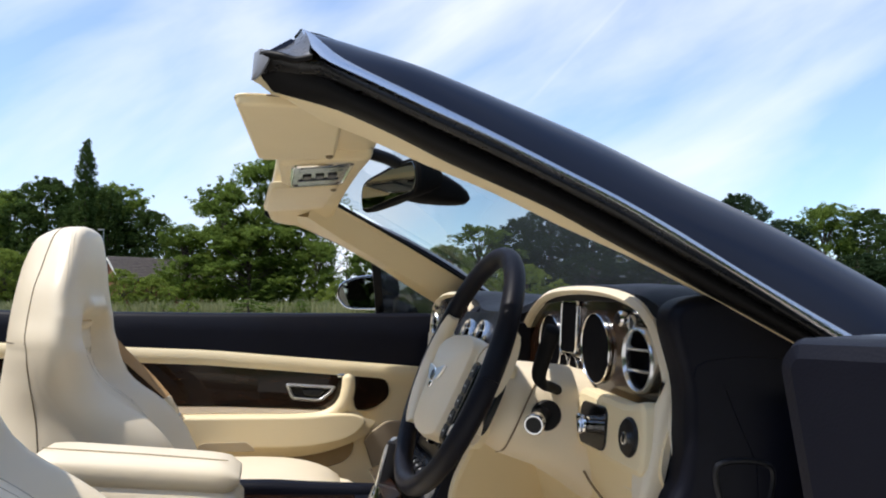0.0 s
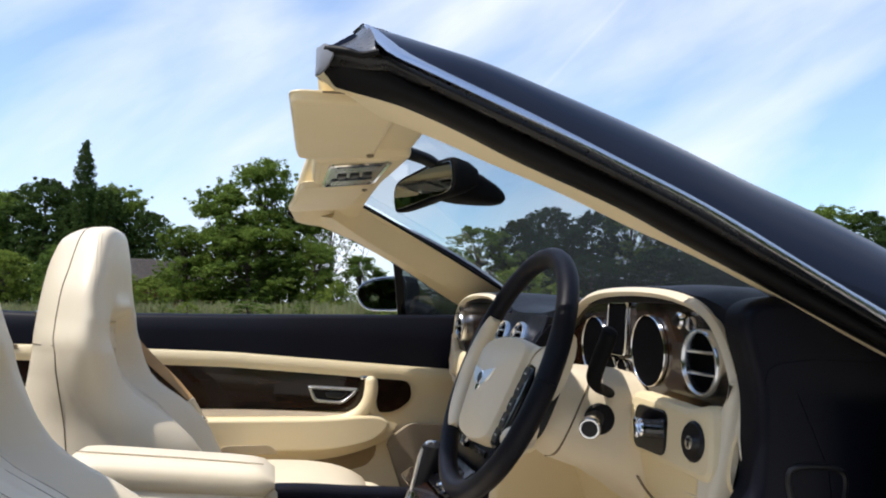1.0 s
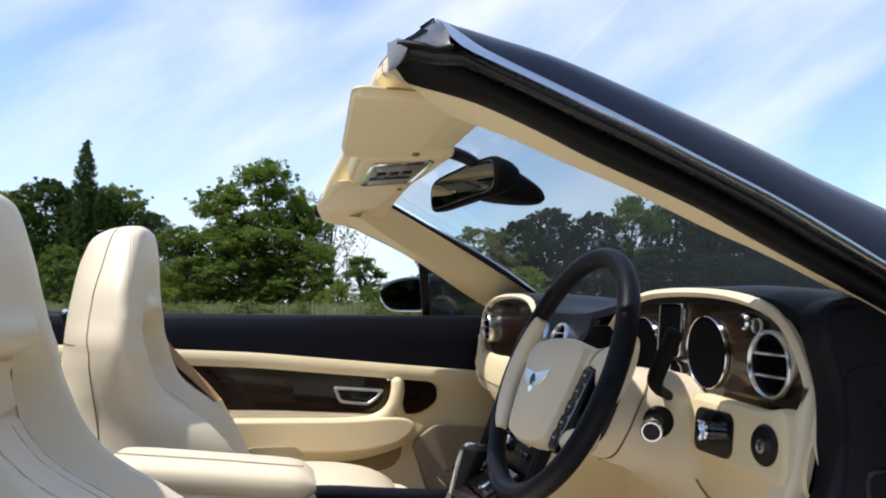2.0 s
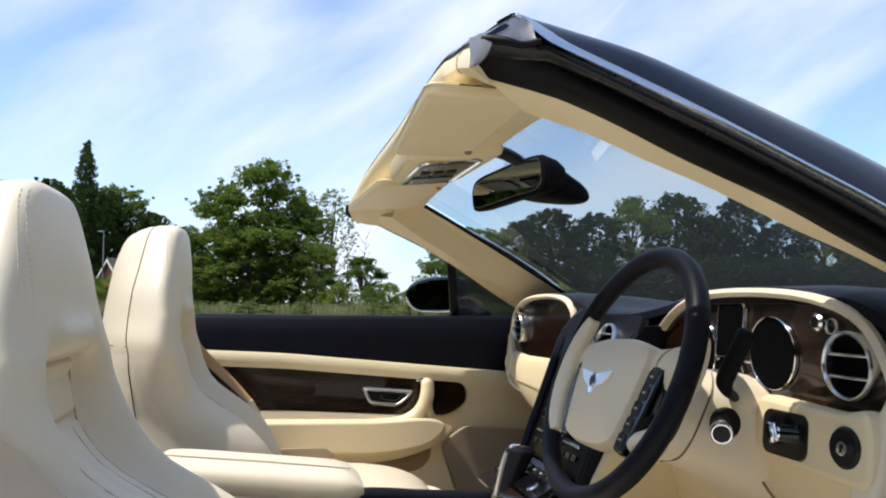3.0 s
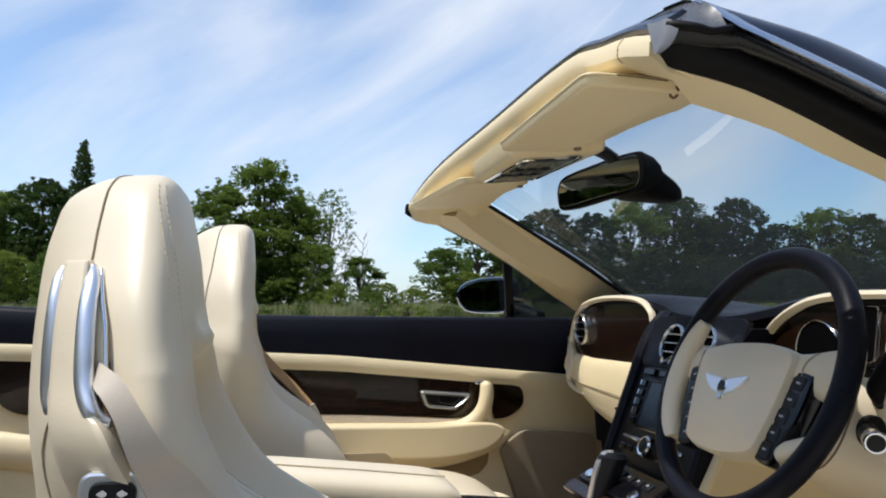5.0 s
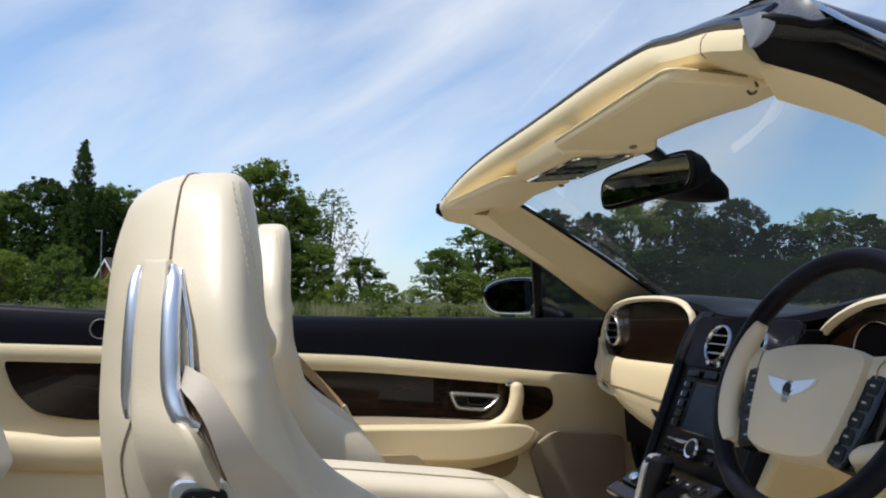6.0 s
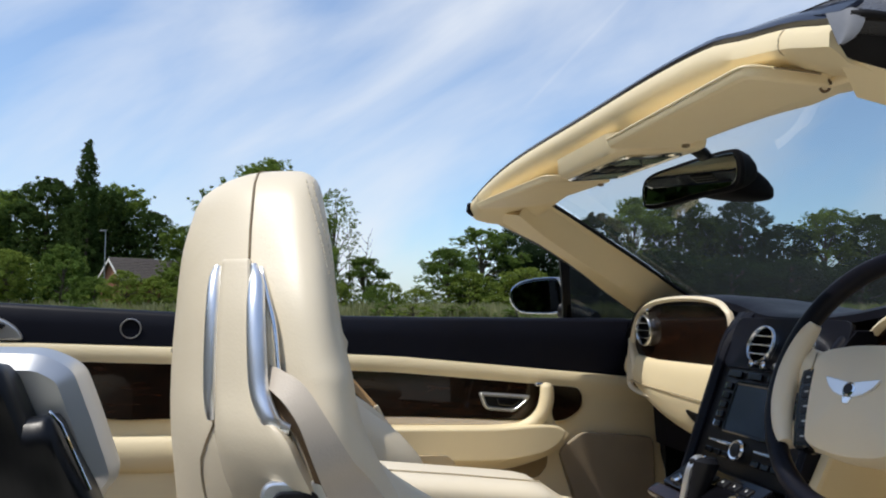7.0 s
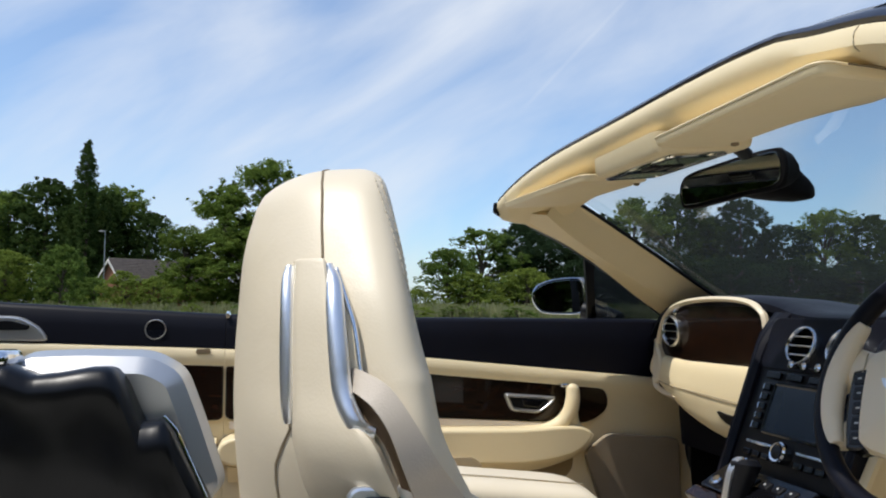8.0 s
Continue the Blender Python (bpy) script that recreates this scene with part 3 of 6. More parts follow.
def tall_grass():
    """The band of tall grass and weeds in front of the trees."""
    rng = np.random.default_rng(5)
    n = 60000
    x, y = rng.uniform(-34, 75, n), rng.uniform(50, 60, n)
    h = 0.35 + 0.6 * rng.uniform(0, 1, n) ** 2 + 0.25 * np.sin(x * 0.9) * np.sin(y * 1.3) + 0.2 * np.sin(x * 2.3 + y)
    h = np.maximum(h, 0.22)
    ang, w = rng.uniform(0, np.pi, n), rng.uniform(0.012, 0.04, n)
    lean = rng.normal(0, 0.24, (n, 2))
    dx, dy = np.cos(ang) * w, np.sin(ang) * w
    base = np.zeros(n) - 0.1
    q = np.stack([np.stack([x - dx, y - dy, base], 1), np.stack([x + dx, y + dy, base], 1),
                  np.stack([x + dx * 0.6 + lean[:, 0] * h, y + dy * 0.6 + lean[:, 1] * h, h], 1),
                  np.stack([x - dx * 0.6 + lean[:, 0] * h, y - dy * 0.6 + lean[:, 1] * h, h * 0.96], 1)], 1)
    me = bpy.data.meshes.new("tall_grass")
    me.from_pydata(q.reshape(-1, 3).tolist(), [], np.arange(4 * n).reshape(-1, 4).tolist())
    me.materials.append(leaf_material("dry_grass", (0.11, 0.14, 0.058), (0.44, 0.42, 0.22), 6))
    return tagged(new("tall_grass", me), "tall pale grass and weeds along the field", "grass", kind="stuff")


tall_grass()

BRICK = material("red_brick", (0.30, 0.12, 0.07), 0.9, vary=0.35, scale=9, bump=0.3, bump_scale=30)
SLATE = material("grey_roof_tiles", (0.15, 0.125, 0.11), 0.85, vary=0.35, scale=6, bump=0.4, bump_scale=20)
WHITE = material("white_board", (0.75, 0.73, 0.68), 0.6, vary=0.1)


def house(x, y):
    h = thing("house", "brick bungalow with a grey tiled gable roof behind shrubs", "house", (x, y, 0))
    wide, deep, eave, ridge = 3.6, 9.5, 3.0, 4.75
    bm = bmesh.new()
    prof = [(-wide / 2, 0), (wide / 2, 0), (wide / 2, eave), (0, ridge - 0.05), (-wide / 2, eave)]
    m = pose(0, 0, 0, 90, 0, -52)
    loft([[m @ Vector((px, pz, s * deep)) for px, pz in prof] for s in (0, -1)], bm=bm)
    part("wall", bm, BRICK, h, smooth=False)
    for sx in (-1, 1):
        bm = bmesh.new()
        prof = [(0, ridge), (sx * (wide / 2 + 0.4), eave - 0.25), (sx * (wide / 2 + 0.4), eave - 0.1), (0, ridge + 0.16)]
        loft([[m @ Vector((px, pz, s)) for px, pz in prof] for s in (0.3, -deep - 0.3)], bm=bm)
        part("roof", bm, SLATE, h, smooth=False)
        bm = bmesh.new()
        prof = [(0, ridge - 0.12), (sx * (wide / 2 + 0.42), eave - 0.4), (sx * (wide / 2 + 0.42), eave - 0.2), (0, ridge + 0.1)]
        loft([[m @ Vector((px, pz, s)) for px, pz in prof] for s in (0.31, 0.36)], bm=bm)
        part("bargeboard", bm, WHITE, h, smooth=False)
    for k in range(14):
        bm = bmesh.new()
        f = k / 14
        px, pz = (wide / 2 + 0.4) * f, ridge + 0.17 + (eave - 0.1 - ridge - 0.16) * f
        loft([[m @ Vector((px + a, pz + b - a * 0.5, s)) for a, b in ((0, 0), (0.16, -0.02), (0.16, 0.02), (0, 0.02))] for s in (0.3, -deep - 0.3)], bm=bm)
        part("tile_course", bm, SLATE, h, smooth=False)
    return h


house(-14.3, 70)

lamp = thing("street_lamp", "thin grey steel street lamp beyond the shrubs", "street lamp", (-14.1, 66, 0))
part("pole", tube([(0, 0, 0), (0, 0, 3), (0, 0, 6.9)], lambda s: 0.07 - 0.03 * s, 8), material("galvanised_steel", (0.35, 0.36, 0.36), 0.5, metal=0.8), lamp)
part("lantern", block((0.5, 0.2, 0.12), pose(-0.2, 0, 6.9), 0.03), material("lamp_grey", (0.3, 0.3, 0.3), 0.5), lamp)


# ---- the car: x forward, y to its left, right-hand drive, driver's door open ----
car = thing("convertible_car", "dark navy open convertible with cream leather cabin, driver's door open", "car")


def mirrored(pts):
    return [Vector((p[0], -p[1], p[2])) for p in pts]


def ease(t):
    t = min(1.0, max(0.0, t))
    return t * t * (3 - 2 * t)


# windscreen pillars: lines from the header down to the scuttle, on the driver's side
PILLAR_EDGE = [(-0.130, -0.525, 1.343), (-0.076, -0.557, 1.330), (0.131, -0.605, 1.224), (0.331, -0.640, 1.112), (0.50, -0.67, 1.02)]
PILLAR_GLASS = [(-0.150, -0.560, 1.298), (-0.062, -0.606, 1.249), (0.065, -0.640, 1.181), (0.228, -0.685, 1.096), (0.42, -0.735, 0.99)]
PILLAR_CREAM = [(-0.242, -0.662, 1.320), (-0.236, -0.659, 1.307), (-0.215, -0.659, 1.299), (-0.165, -0.655, 1.281), (-0.041, -0.668, 1.227), (0.076, -0.706, 1.163), (0.183, -0.745, 1.099), (0.40, -0.80, 0.975)]
# driver's side, from the header down: glass edge of the trim, cream edge, chrome strip, ridge and front of the painted skin
D_GLASS = [(-0.180, -0.600, 1.287), (-0.120, -0.642, 1.255), (-0.066, -0.648, 1.232), (0.004, -0.657, 1.204), (0.089, -0.672, 1.162), (0.153, -0.684, 1.133), (0.211, -0.697, 1.102), (0.42, -0.745, 0.985)]
D_CREAM = [(-0.246, -0.650, 1.312), (-0.236, -0.658, 1.303), (-0.196, -0.668, 1.291), (-0.162, -0.674, 1.280), (-0.107, -0.683, 1.255), (-0.046, -0.692, 1.224), (0.055, -0.702, 1.180), (0.121, -0.712, 1.144), (0.186, -0.722, 1.109), (0.215, -0.727, 1.093), (0.42, -0.775, 0.975)]
CHROME_TOP = [(-0.204, -0.652, 1.376), (-0.196, -0.658, 1.371), (-0.185, -0.678, 1.354), (-0.168, -0.694, 1.335), (-0.141, -0.706, 1.318), (-0.082, -0.718, 1.289), (-0.024, -0.726, 1.261), (0.065, -0.738, 1.216), (0.124, -0.748, 1.185), (0.181, -0.759, 1.151), (0.237, -0.773, 1.114), (0.289, -0.790, 1.079), (0.341, -0.810, 1.044), (0.43, -0.845, 0.985)]
CHROME_LOW = [(-0.206, -0.655, 1.372), (-0.201, -0.672, 1.358), (-0.195, -0.690, 1.342), (-0.187, -0.700, 1.331), (-0.175, -0.708, 1.322), (-0.142, -0.716, 1.306), (-0.084, -0.727, 1.278), (-0.026, -0.733, 1.252), (0.062, -0.743, 1.208), (0.121, -0.752, 1.177), (0.178, -0.763, 1.142), (0.233, -0.778, 1.107), (0.285, -0.796, 1.071), (0.332, -0.814, 1.037), (0.42, -0.848, 0.978)]
SKIN_RIDGE = [(-0.200, -0.640, 1.374), (-0.185, -0.652, 1.370), (-0.135, -0.658, 1.356), (-0.071, -0.661, 1.337), (-0.007, -0.665, 1.314), (0.092, -0.672, 1.276), (0.156, -0.682, 1.246), (0.217, -0.695, 1.214), (0.280, -0.712, 1.182), (0.336, -0.732, 1.149), (0.392, -0.754, 1.113), (0.440, -0.775, 1.080)]
SKIN_FRONT = [(-0.182, -0.600, 1.366), (-0.125, -0.600, 1.346), (-0.060, -0.604, 1.324), (0.060, -0.617, 1.276), (0.160, -0.634, 1.229), (0.260, -0.655, 1.175), (0.360, -0.690, 1.115), (0.48, -0.735, 1.03)]

def resample(pts, n):
    p = spline(pts, 8)
    d = [0.0]
    for a, b in zip(p, p[1:]):
        d.append(d[-1] + (b - a).length)
    out = []
    for k in range(n):
        s = d[-1] * k / (n - 1)
        i = max(j for j in range(len(d)) if d[j] <= s + 1e-9)
        i = min(i, len(p) - 2)
        out.append(p[i].lerp(p[i + 1], (s - d[i]) / max(1e-9, d[i + 1] - d[i])))
    return out


def strip(lines, n=26, bulge=0.0, steps=4, bm=None):
    """A surface through several long lines, bulged outwards between them, as rows of points."""
    rows = [resample(l, n) for l in lines]
    out = []
    for a, b in zip(rows, rows[1:]):
        for s in range(steps):
            out.append([p.lerp(q, s / steps) for p, q in zip(a, b)])
    out.append(rows[-1])
    return out


def shell(rows, thick, away):
    """A skin of some thickness over rows of points, thickened towards the point away."""
    bm = bmesh.new()
    back = []
    for r in rows:
        back.append([p + (Vector(away) - p).normalized() * thick for p in r])
    loop = [rows[i] for i in range(len(rows))] + [back[i] for i in range(len(rows) - 1, -1, -1)] + [rows[0]]
    loft(loop, closed=False, bm=bm)
    bmesh.ops.remove_doubles(bm, verts=bm.verts, dist=1e-6)
    bmesh.ops.holes_fill(bm, edges=[e for e in bm.edges if e.is_boundary])
    return bm


def pillar(side):
    flip = (lambda l: [Vector(q) for q in l]) if side < 0 else mirrored
    p = new("windscreen_pillar")
    p.parent = car
    tagged(p, "navy painted windscreen pillar with black seal and cream inner trim")
    core = (0.1, side * 0.70, 1.18)
    ed, g, c = (flip(x) for x in ((PILLAR_EDGE, D_GLASS, D_CREAM) if side < 0 else (PILLAR_EDGE, PILLAR_GLASS, PILLAR_CREAM)))
    up, low, ridge, fr = (flip(x) for x in (CHROME_TOP, CHROME_LOW, SKIN_RIDGE, SKIN_FRONT))

    def bulged(rows, amount, out):
        k = len(rows)
        for i, r in enumerate(rows):
            w = 4 * (i / (k - 1)) * (1 - i / (k - 1))
            for n, q in enumerate(r):
                q += Vector(out) * (amount * w * ease(n / 8))
        return rows

    part("inner_trim", shell(bulged(strip([ed, g, c]), 0.002, (-0.3, -side * 0.2, -0.8)), 0.010, (0.3, side * 0.72, 1.3)), CREAM_TRIM, p, "cream leather inner pillar trim")
    # the seal: a glossy lip under the chrome strip and a broad matt band below it
    top = [Vector((x, side * y, z)) for x, y, z in ((-0.252, 0.668, 1.326), (-0.240, 0.679, 1.333), (-0.227, 0.688, 1.331), (-0.212, 0.694, 1.328))] + [Vector(q) + Vector((-0.001, 0, -0.002)) for q in low[3:]]
    top, base = resample(top, 44), resample(c, 44)
    out = Vector((-0.35, side * 0.80, -0.35))
    fold = [q.lerp(r, 0.36) for q, r in zip(top, base)]
    rim_line = [q.lerp(r, 0.05) for q, r in zip(top, base)]
    part("seal_lip", shell(bulged(strip([rim_line, fold], n=44, steps=6), 0.0065, out), 0.010, (0.3, side * 0.62, 1.3)), SEAL_LIP, p, "glossy black rubber lip")
    part("door_seal", shell(bulged(strip([[q - out * 0.0025 for q in fold], base], n=44, steps=8), 0.013, out), 0.012, (0.3, side * 0.62, 1.3)), RUBBER, p, "black rubber door seal")
    gap = [[q + Vector((0.004, -side * 0.006, 0.002)) for q in low], [q + Vector((0.004, -side * 0.006, -0.010)) for q in low]]
    part("seal_channel", shell(strip(gap, n=44), 0.004, (0.1, side * 0.6, 1.2)), BLACK, p, "black channel under the strip")
    part("chrome_strip", shell(bulged(strip([up, low], n=52, steps=4), 0.0022, (-0.1, side * 0.9, 0.35)), 0.006, (0.1, side * 0.6, 1.1)), SATIN, p, "satin chrome strip")
    rows = bulged(strip([up, ridge], n=40, steps=10), 0.011, (0.28, side * 0.57, 0.69))
    rows += bulged(strip([ridge, fr], n=40, steps=5), 0.004, (0.3, 0, 0.9))[1:]
    part("outer_skin", shell(rows, 0.010, (0.1, side * 0.6, 1.1)), PAINT, p, "glossy navy painted skin")
    return p


pillar(-1)
pillar(1)


# header across the top of the windscreen
def header_at(y):
    """Height of the header's rear edge and its bow forward."""
    return 1.350 + 0.058 * (1 - abs(y / 0.655) ** 3.5) - 0.008 * y, 0.026 * (1 - (y / 0.655) ** 2)


def header_skin(y):
    top, fwd = header_at(y)
    sink = 0.008 * ease((-0.42 - y) / 0.10) + 0.003 * ease((-0.58 - y) / 0.06)
    return [Vector((x + fwd, y * k, top + z - (sink if x < -0.23 else 0.0))) for x, k, z in ((-0.243, 1, -0.008), (-0.2475, 1, -0.002), (-0.242, 1, 0.004), (-0.218, 1, 0.008), (-0.175, 0.98, 0.003), (-0.085, 0.96, -0.036), (-0.085, 0.96, -0.046), (-0.15, 1, -0.014), (-0.20, 1, -0.008))]


def header_trim(y):
    top, fwd = header_at(y)
    pts = [(-0.236, 1, -0.007), (-0.2485, 1, -0.0085), (-0.2555, 1, -0.017), (-0.2565, 1, -0.030), (-0.250, 1, -0.044), (-0.236, 1, -0.055), (-0.205, 1, -0.062), (-0.15, 1, -0.066), (-0.105, 0.96, -0.068), (-0.085, 0.96, -0.056), (-0.15, 1, -0.02), (-0.20, 1, -0.012)]
    hollow = 0.011 * math.sin(math.pi * min(1, max(0, (abs(y) - 0.45) / 0.17)))
    sink = 0.008 * ease((-0.42 - y) / 0.10) + 0.003 * ease((-0.58 - y) / 0.06)
    return [Vector((x + fwd, y * k, top + z - (sink if z > -0.035 and x < -0.23 else 0.0) + (hollow if -0.09 > x > -0.24 and z < -0.05 else 0))) for x, k, z in pts]


hdr = new("header")
hdr.parent = car
tagged(hdr, "windscreen header, navy outside and cream leather inside")
part("outer_skin", loft([header_skin(-0.652 + 1.304 * k / 48) for k in range(49)]), PAINT, hdr, "glossy navy painted skin")
part("inner_trim", loft([header_trim(-0.656 + 1.301 * k / 48) for k in range(49)]), CREAM_TRIM, hdr, "cream leather inner trim")
for s in (-1, 1):
    part("seam", tube(spline(header_trim(s * 0.578)[1:5], 3), 0.0007, 6), SEAM_SHADE, hdr)
    if s > 0:
        bm = plate(round_poly([(-0.010, -0.014), (0.008, -0.022), (0.014, 0.0), (0.006, 0.014), (-0.012, 0.010)], 0.004), 0.014, frame_of((-0.250, s * 0.646, 1.324), (1, 0, -0.2), (0, 0, 1)), 0.004)
        part("corner_seal", bm, RUBBER, hdr, "black rubber corner seal")
    else:
        # grey rubber plug under the arched corner, and the soft end flap of the door seal
        arch = spline([(-0.219, -0.572, 1.380), (-0.211, -0.600, 1.3815), (-0.206, -0.625, 1.380), (-0.204, -0.646, 1.376), (-0.201, -0.668, 1.365), (-0.198, -0.684, 1.350)], 6)
        low = spline([(-0.234, -0.580, 1.369), (-0.242, -0.626, 1.356), (-0.246, -0.658, 1.346), (-0.234, -0.682, 1.337), (-0.215, -0.693, 1.330), (-0.198, -0.696, 1.334)], 6)
        rows = []
        for k in range(13):
            f = k / 12
            drop = 1 - (1 - f) ** 1.9
            rows.append([Vector((mix(p, q, f).x, mix(p, q, f).y, p.z + (q.z - p.z) * drop)) + Vector((-0.5, -0.5, 0.3)) * (0.003 * math.sin(math.pi * f)) for p, q in zip(arch, low)])
        part("catch_plug", shell(rows, 0.004, (-0.17, -0.60, 1.33)), FLAP, hdr, "grey glossy rubber plug")
        rows = [[p + Vector((-0.002 + 0.070 * f, 0.020 * f, 0.002 * math.sin(3 * f) - 0.020 * f * f)) for p in arch[:19]] for f in (0, 0.15, 0.3, 0.5, 0.75, 1)]
        part("corner_skin", shell(rows, 0.004, (-0.16, -0.56, 1.25)), PAINT, hdr, "glossy navy painted corner")
        part("corner_lip", tube([p + Vector((-0.002, -0.001, 0.001)) for p in arch[7:19]], 0.0012, 8), RUBBER, hdr, "thin black lip")
        part("seal_fold", tube(spline([(-0.246, -0.672, 1.338), (-0.238, -0.680, 1.336), (-0.226, -0.689, 1.332), (-0.213, -0.694, 1.328), (-0.196, -0.699, 1.331)], 5), lambda q: 0.0055 - 0.0025 * q, 10), RUBBER, hdr, "black rubber fold")
        rows = []
        for i in range(13):
            v = i / 12
            lft = Vector((-0.256, -0.652, 1.345)).lerp(Vector((-0.258, -0.669, 1.311)), v)
            a, b, c = Vector((-0.239, -0.682, 1.338)), Vector((-0.245, -0.684, 1.316)), Vector((-0.256, -0.672, 1.3105))
            rgt = a * (1 - v) ** 2 + b * (2 * v * (1 - v)) + c * v * v
            rows.append([lft.lerp(rgt, u) + Vector((-0.003, -0.005, 0.002)) * (math.sin(math.pi * u) * (1 - 0.7 * v)) + Vector((0.0, 0.0, 0.0012 * math.sin(9 * u + 2) * (1 - v))) for u in [k / 12 for k in range(13)]])
        part("soft_flap", shell(rows, 0.0025, (-0.2, -0.63, 1.33)), FLAP_PALE, hdr, "pale grey soft rubber flap")

# cream corner on the passenger's side where the header trim runs into the pillar trim
edge_out = [(-0.246, 0.560, 1.333), (-0.244, 0.610, 1.318), (-0.240, 0.634, 1.309), (-0.200, 0.640, 1.292), (-0.160, 0.646, 1.277), (-0.110, 0.653, 1.257), (-0.062, 0.661, 1.236), (0.022, 0.676, 1.190)]
edge_in = [(-0.120, 0.470, 1.341), (-0.098, 0.510, 1.340), (-0.080, 0.543, 1.336), (-0.064, 0.554, 1.327), (-0.040, 0.562, 1.314), (-0.010, 0.570, 1.297), (0.030, 0.580, 1.276), (0.100, 0.594, 1.239)]
rows = strip([edge_out, edge_in], n=26, steps=8)
for k, r in enumerate(rows):
    for q in r:
        q += Vector((-0.2, -0.3, -0.9)) * (0.004 * math.sin(math.pi * k / (len(rows) - 1)))
part("corner_trim", shell(rows, 0.006, (-0.1, 0.70, 1.40)), CREAM_TRIM, hdr, "cream leather corner trim")

# windscreen
rows = []
gl = resample(PILLAR_EDGE, 20)
for i, q in enumerate(gl):
    row = []
    for k in range(25):
        u = -1 + k / 12
        bow = 1 - u * u
        row.append(Vector((q.x + 0.012 + bow * (0.012 + 0.22 * i / 19), -u * (q.y - 0.008), q.z + 0.012 + 0.036 * bow * (1 - i / 19))))
    rows.append(row)
ws = part("windscreen", loft(rows, closed=False), GLASS, car, "clear tinted windscreen glass")
ws.visible_shadow = False
for s in (-1, 1):
    a = [Vector((q.x + 0.004, s * (abs(q.y) - 0.004), q.z + 0.002)) for q in resample(PILLAR_EDGE, 20)]
    part("glass_edge", tube(a, 0.005, 6), RUBBER, car, "black glass edge band")


# sun visors
def visor(ys, x0, x1, z, label):
    v = new("sun_visor")
    v.parent = car
    tagged(v, label)
    y0, y1 = ys
    w = abs(y1 - y0)
    m = frame_of((x1, (y0 + y1) / 2, z), (0, -1, 0), (-1, 0, -0.05))
    d, s = x1 - x0, 1 if y0 < 0 else -1
    out = round_poly([(-s * w / 2, 0.0), (-s * w / 2, d - 0.012), (s * w / 2, d + 0.008), (s * (w / 2 - 0.030), 0.012)], 0.022, 7)
    part("flap", plate(out, 0.014, m, 0.006), CREAM_TRIM, v)
    part("piping", tube([m @ Vector((q.x, q.y, 0.002)) for q in out] + [m @ Vector((out[0].x, out[0].y, 0.002))], 0.0018, 6), CREAM_TRIM, v)
    if y0 < 0:
        gap = [m @ Vector((q[0], q[1], 0.003)) for q in ((s * (w / 2 - 0.004), d - 0.030), (s * (w / 2 - 0.010), d * 0.6), (s * (w / 2 - 0.022), 0.04))]
        part("hinge_gap", tube(spline(gap, 5), 0.0011, 8), SEAM, v, "dark gap beside the visor")
        part("hook", tube([Vector((-0.162, -0.535, 1.318)) + Vector((0.3 * math.cos(a), -0.9 * math.cos(a), math.sin(a))) * 0.0065 for a in [0.35 * k for k in range(17)]], 0.0016, 8), BROWN, v, "small brown hinge hook")
    part("clip", lathe([(0.0001, 0), (0.006, 0), (0.006, 0.004), (0.0001, 0.006)], m @ pose(-s * (w / 2 - 0.035), 0.012, 0.0135), 10), SEAM, v)
    if y0 < 0:
        part("hinge", tube([m @ Vector((s * (w / 2 - 0.05), 0.012, 0.004)), m @ Vector((s * (w / 2 - 0.020), 0.004, 0.004)), m @ Vector((s * (w / 2 + 0.004), 0.006, -0.004))], 0.008, 10), CREAM_TRIM, v)
    return v


visor((-0.566, -0.185), -0.274, -0.135, 1.3325, "cream leather sun visor folded up, driver's side")
visor((0.555, 0.125), -0.255, -0.10, 1.332, "cream leather sun visor folded up, passenger's side")

# overhead console
oc = new("overhead_console")
oc.parent = car
tagged(oc, "cream roof console with chrome reading light panel")
m = frame_of((-0.150, -0.012, 1.357), (0, -1, 0), (-1, 0, -0.10))
part("housing", plate(round_poly([(-0.135, -0.075), (0.140, -0.085), (0.130, 0.085), (-0.125, 0.075)], 0.016), 0.036, m @ pose(0, 0, 0.0), 0.012), CREAM_TRIM, oc)
mp = m @ pose(0, 0.004, 0.0345)
panel = rrect(0.236, 0.105, 0.012)
part("light_panel", plate(panel, 0.004, mp, 0.002), GLOSS, oc, "dark panel with chrome rim")
part("panel_rim", rim(rrect(0.242, 0.111, 0.014), 0.006, 0.007, mp), CHROME, oc)
for cx in (-0.076, 0.076):
    part("reading_light", plate(rrect(0.062, 0.080, 0.008, cx=cx), 0.007, mp, 0.002), SCREEN, oc, "dark reading light lens")
for k in range(3):
    part("switch", plate(rrect(0.040, 0.016, 0.004, cx=0, cy=-0.024 + 0.024 * k), 0.008, mp, 0.002), BLACK, oc)

# rear-view mirror
rv = new("rear_view_mirror")
rv.parent = car
tagged(rv, "black framed rear-view mirror on a short stem")
m = frame_of((-0.018, -0.006, 1.305), (0.40, -0.915, 0.07), (-0.02, -0.03, 1))
shape = curve2([(-0.103, -0.026), (-0.092, 0.018), (-0.02, 0.030), (0.080, 0.034), (0.102, 0.024), (0.104, -0.012), (0.085, -0.034), (0.02, -0.036), (-0.08, -0.040)], 6)
back = [[m @ Vector((q.x * sc + ox, q.y * sc + 0.0, z)) for q in shape] for sc, ox, z in ((1.0, 0, 0), (1.03, 0, -0.006), (1.0, 0.0, -0.018), (0.82, 0.018, -0.040), (0.5, 0.045, -0.062), (0.2, 0.05, -0.066))]
part("housing", loft(back), BLACK_MATT, rv)
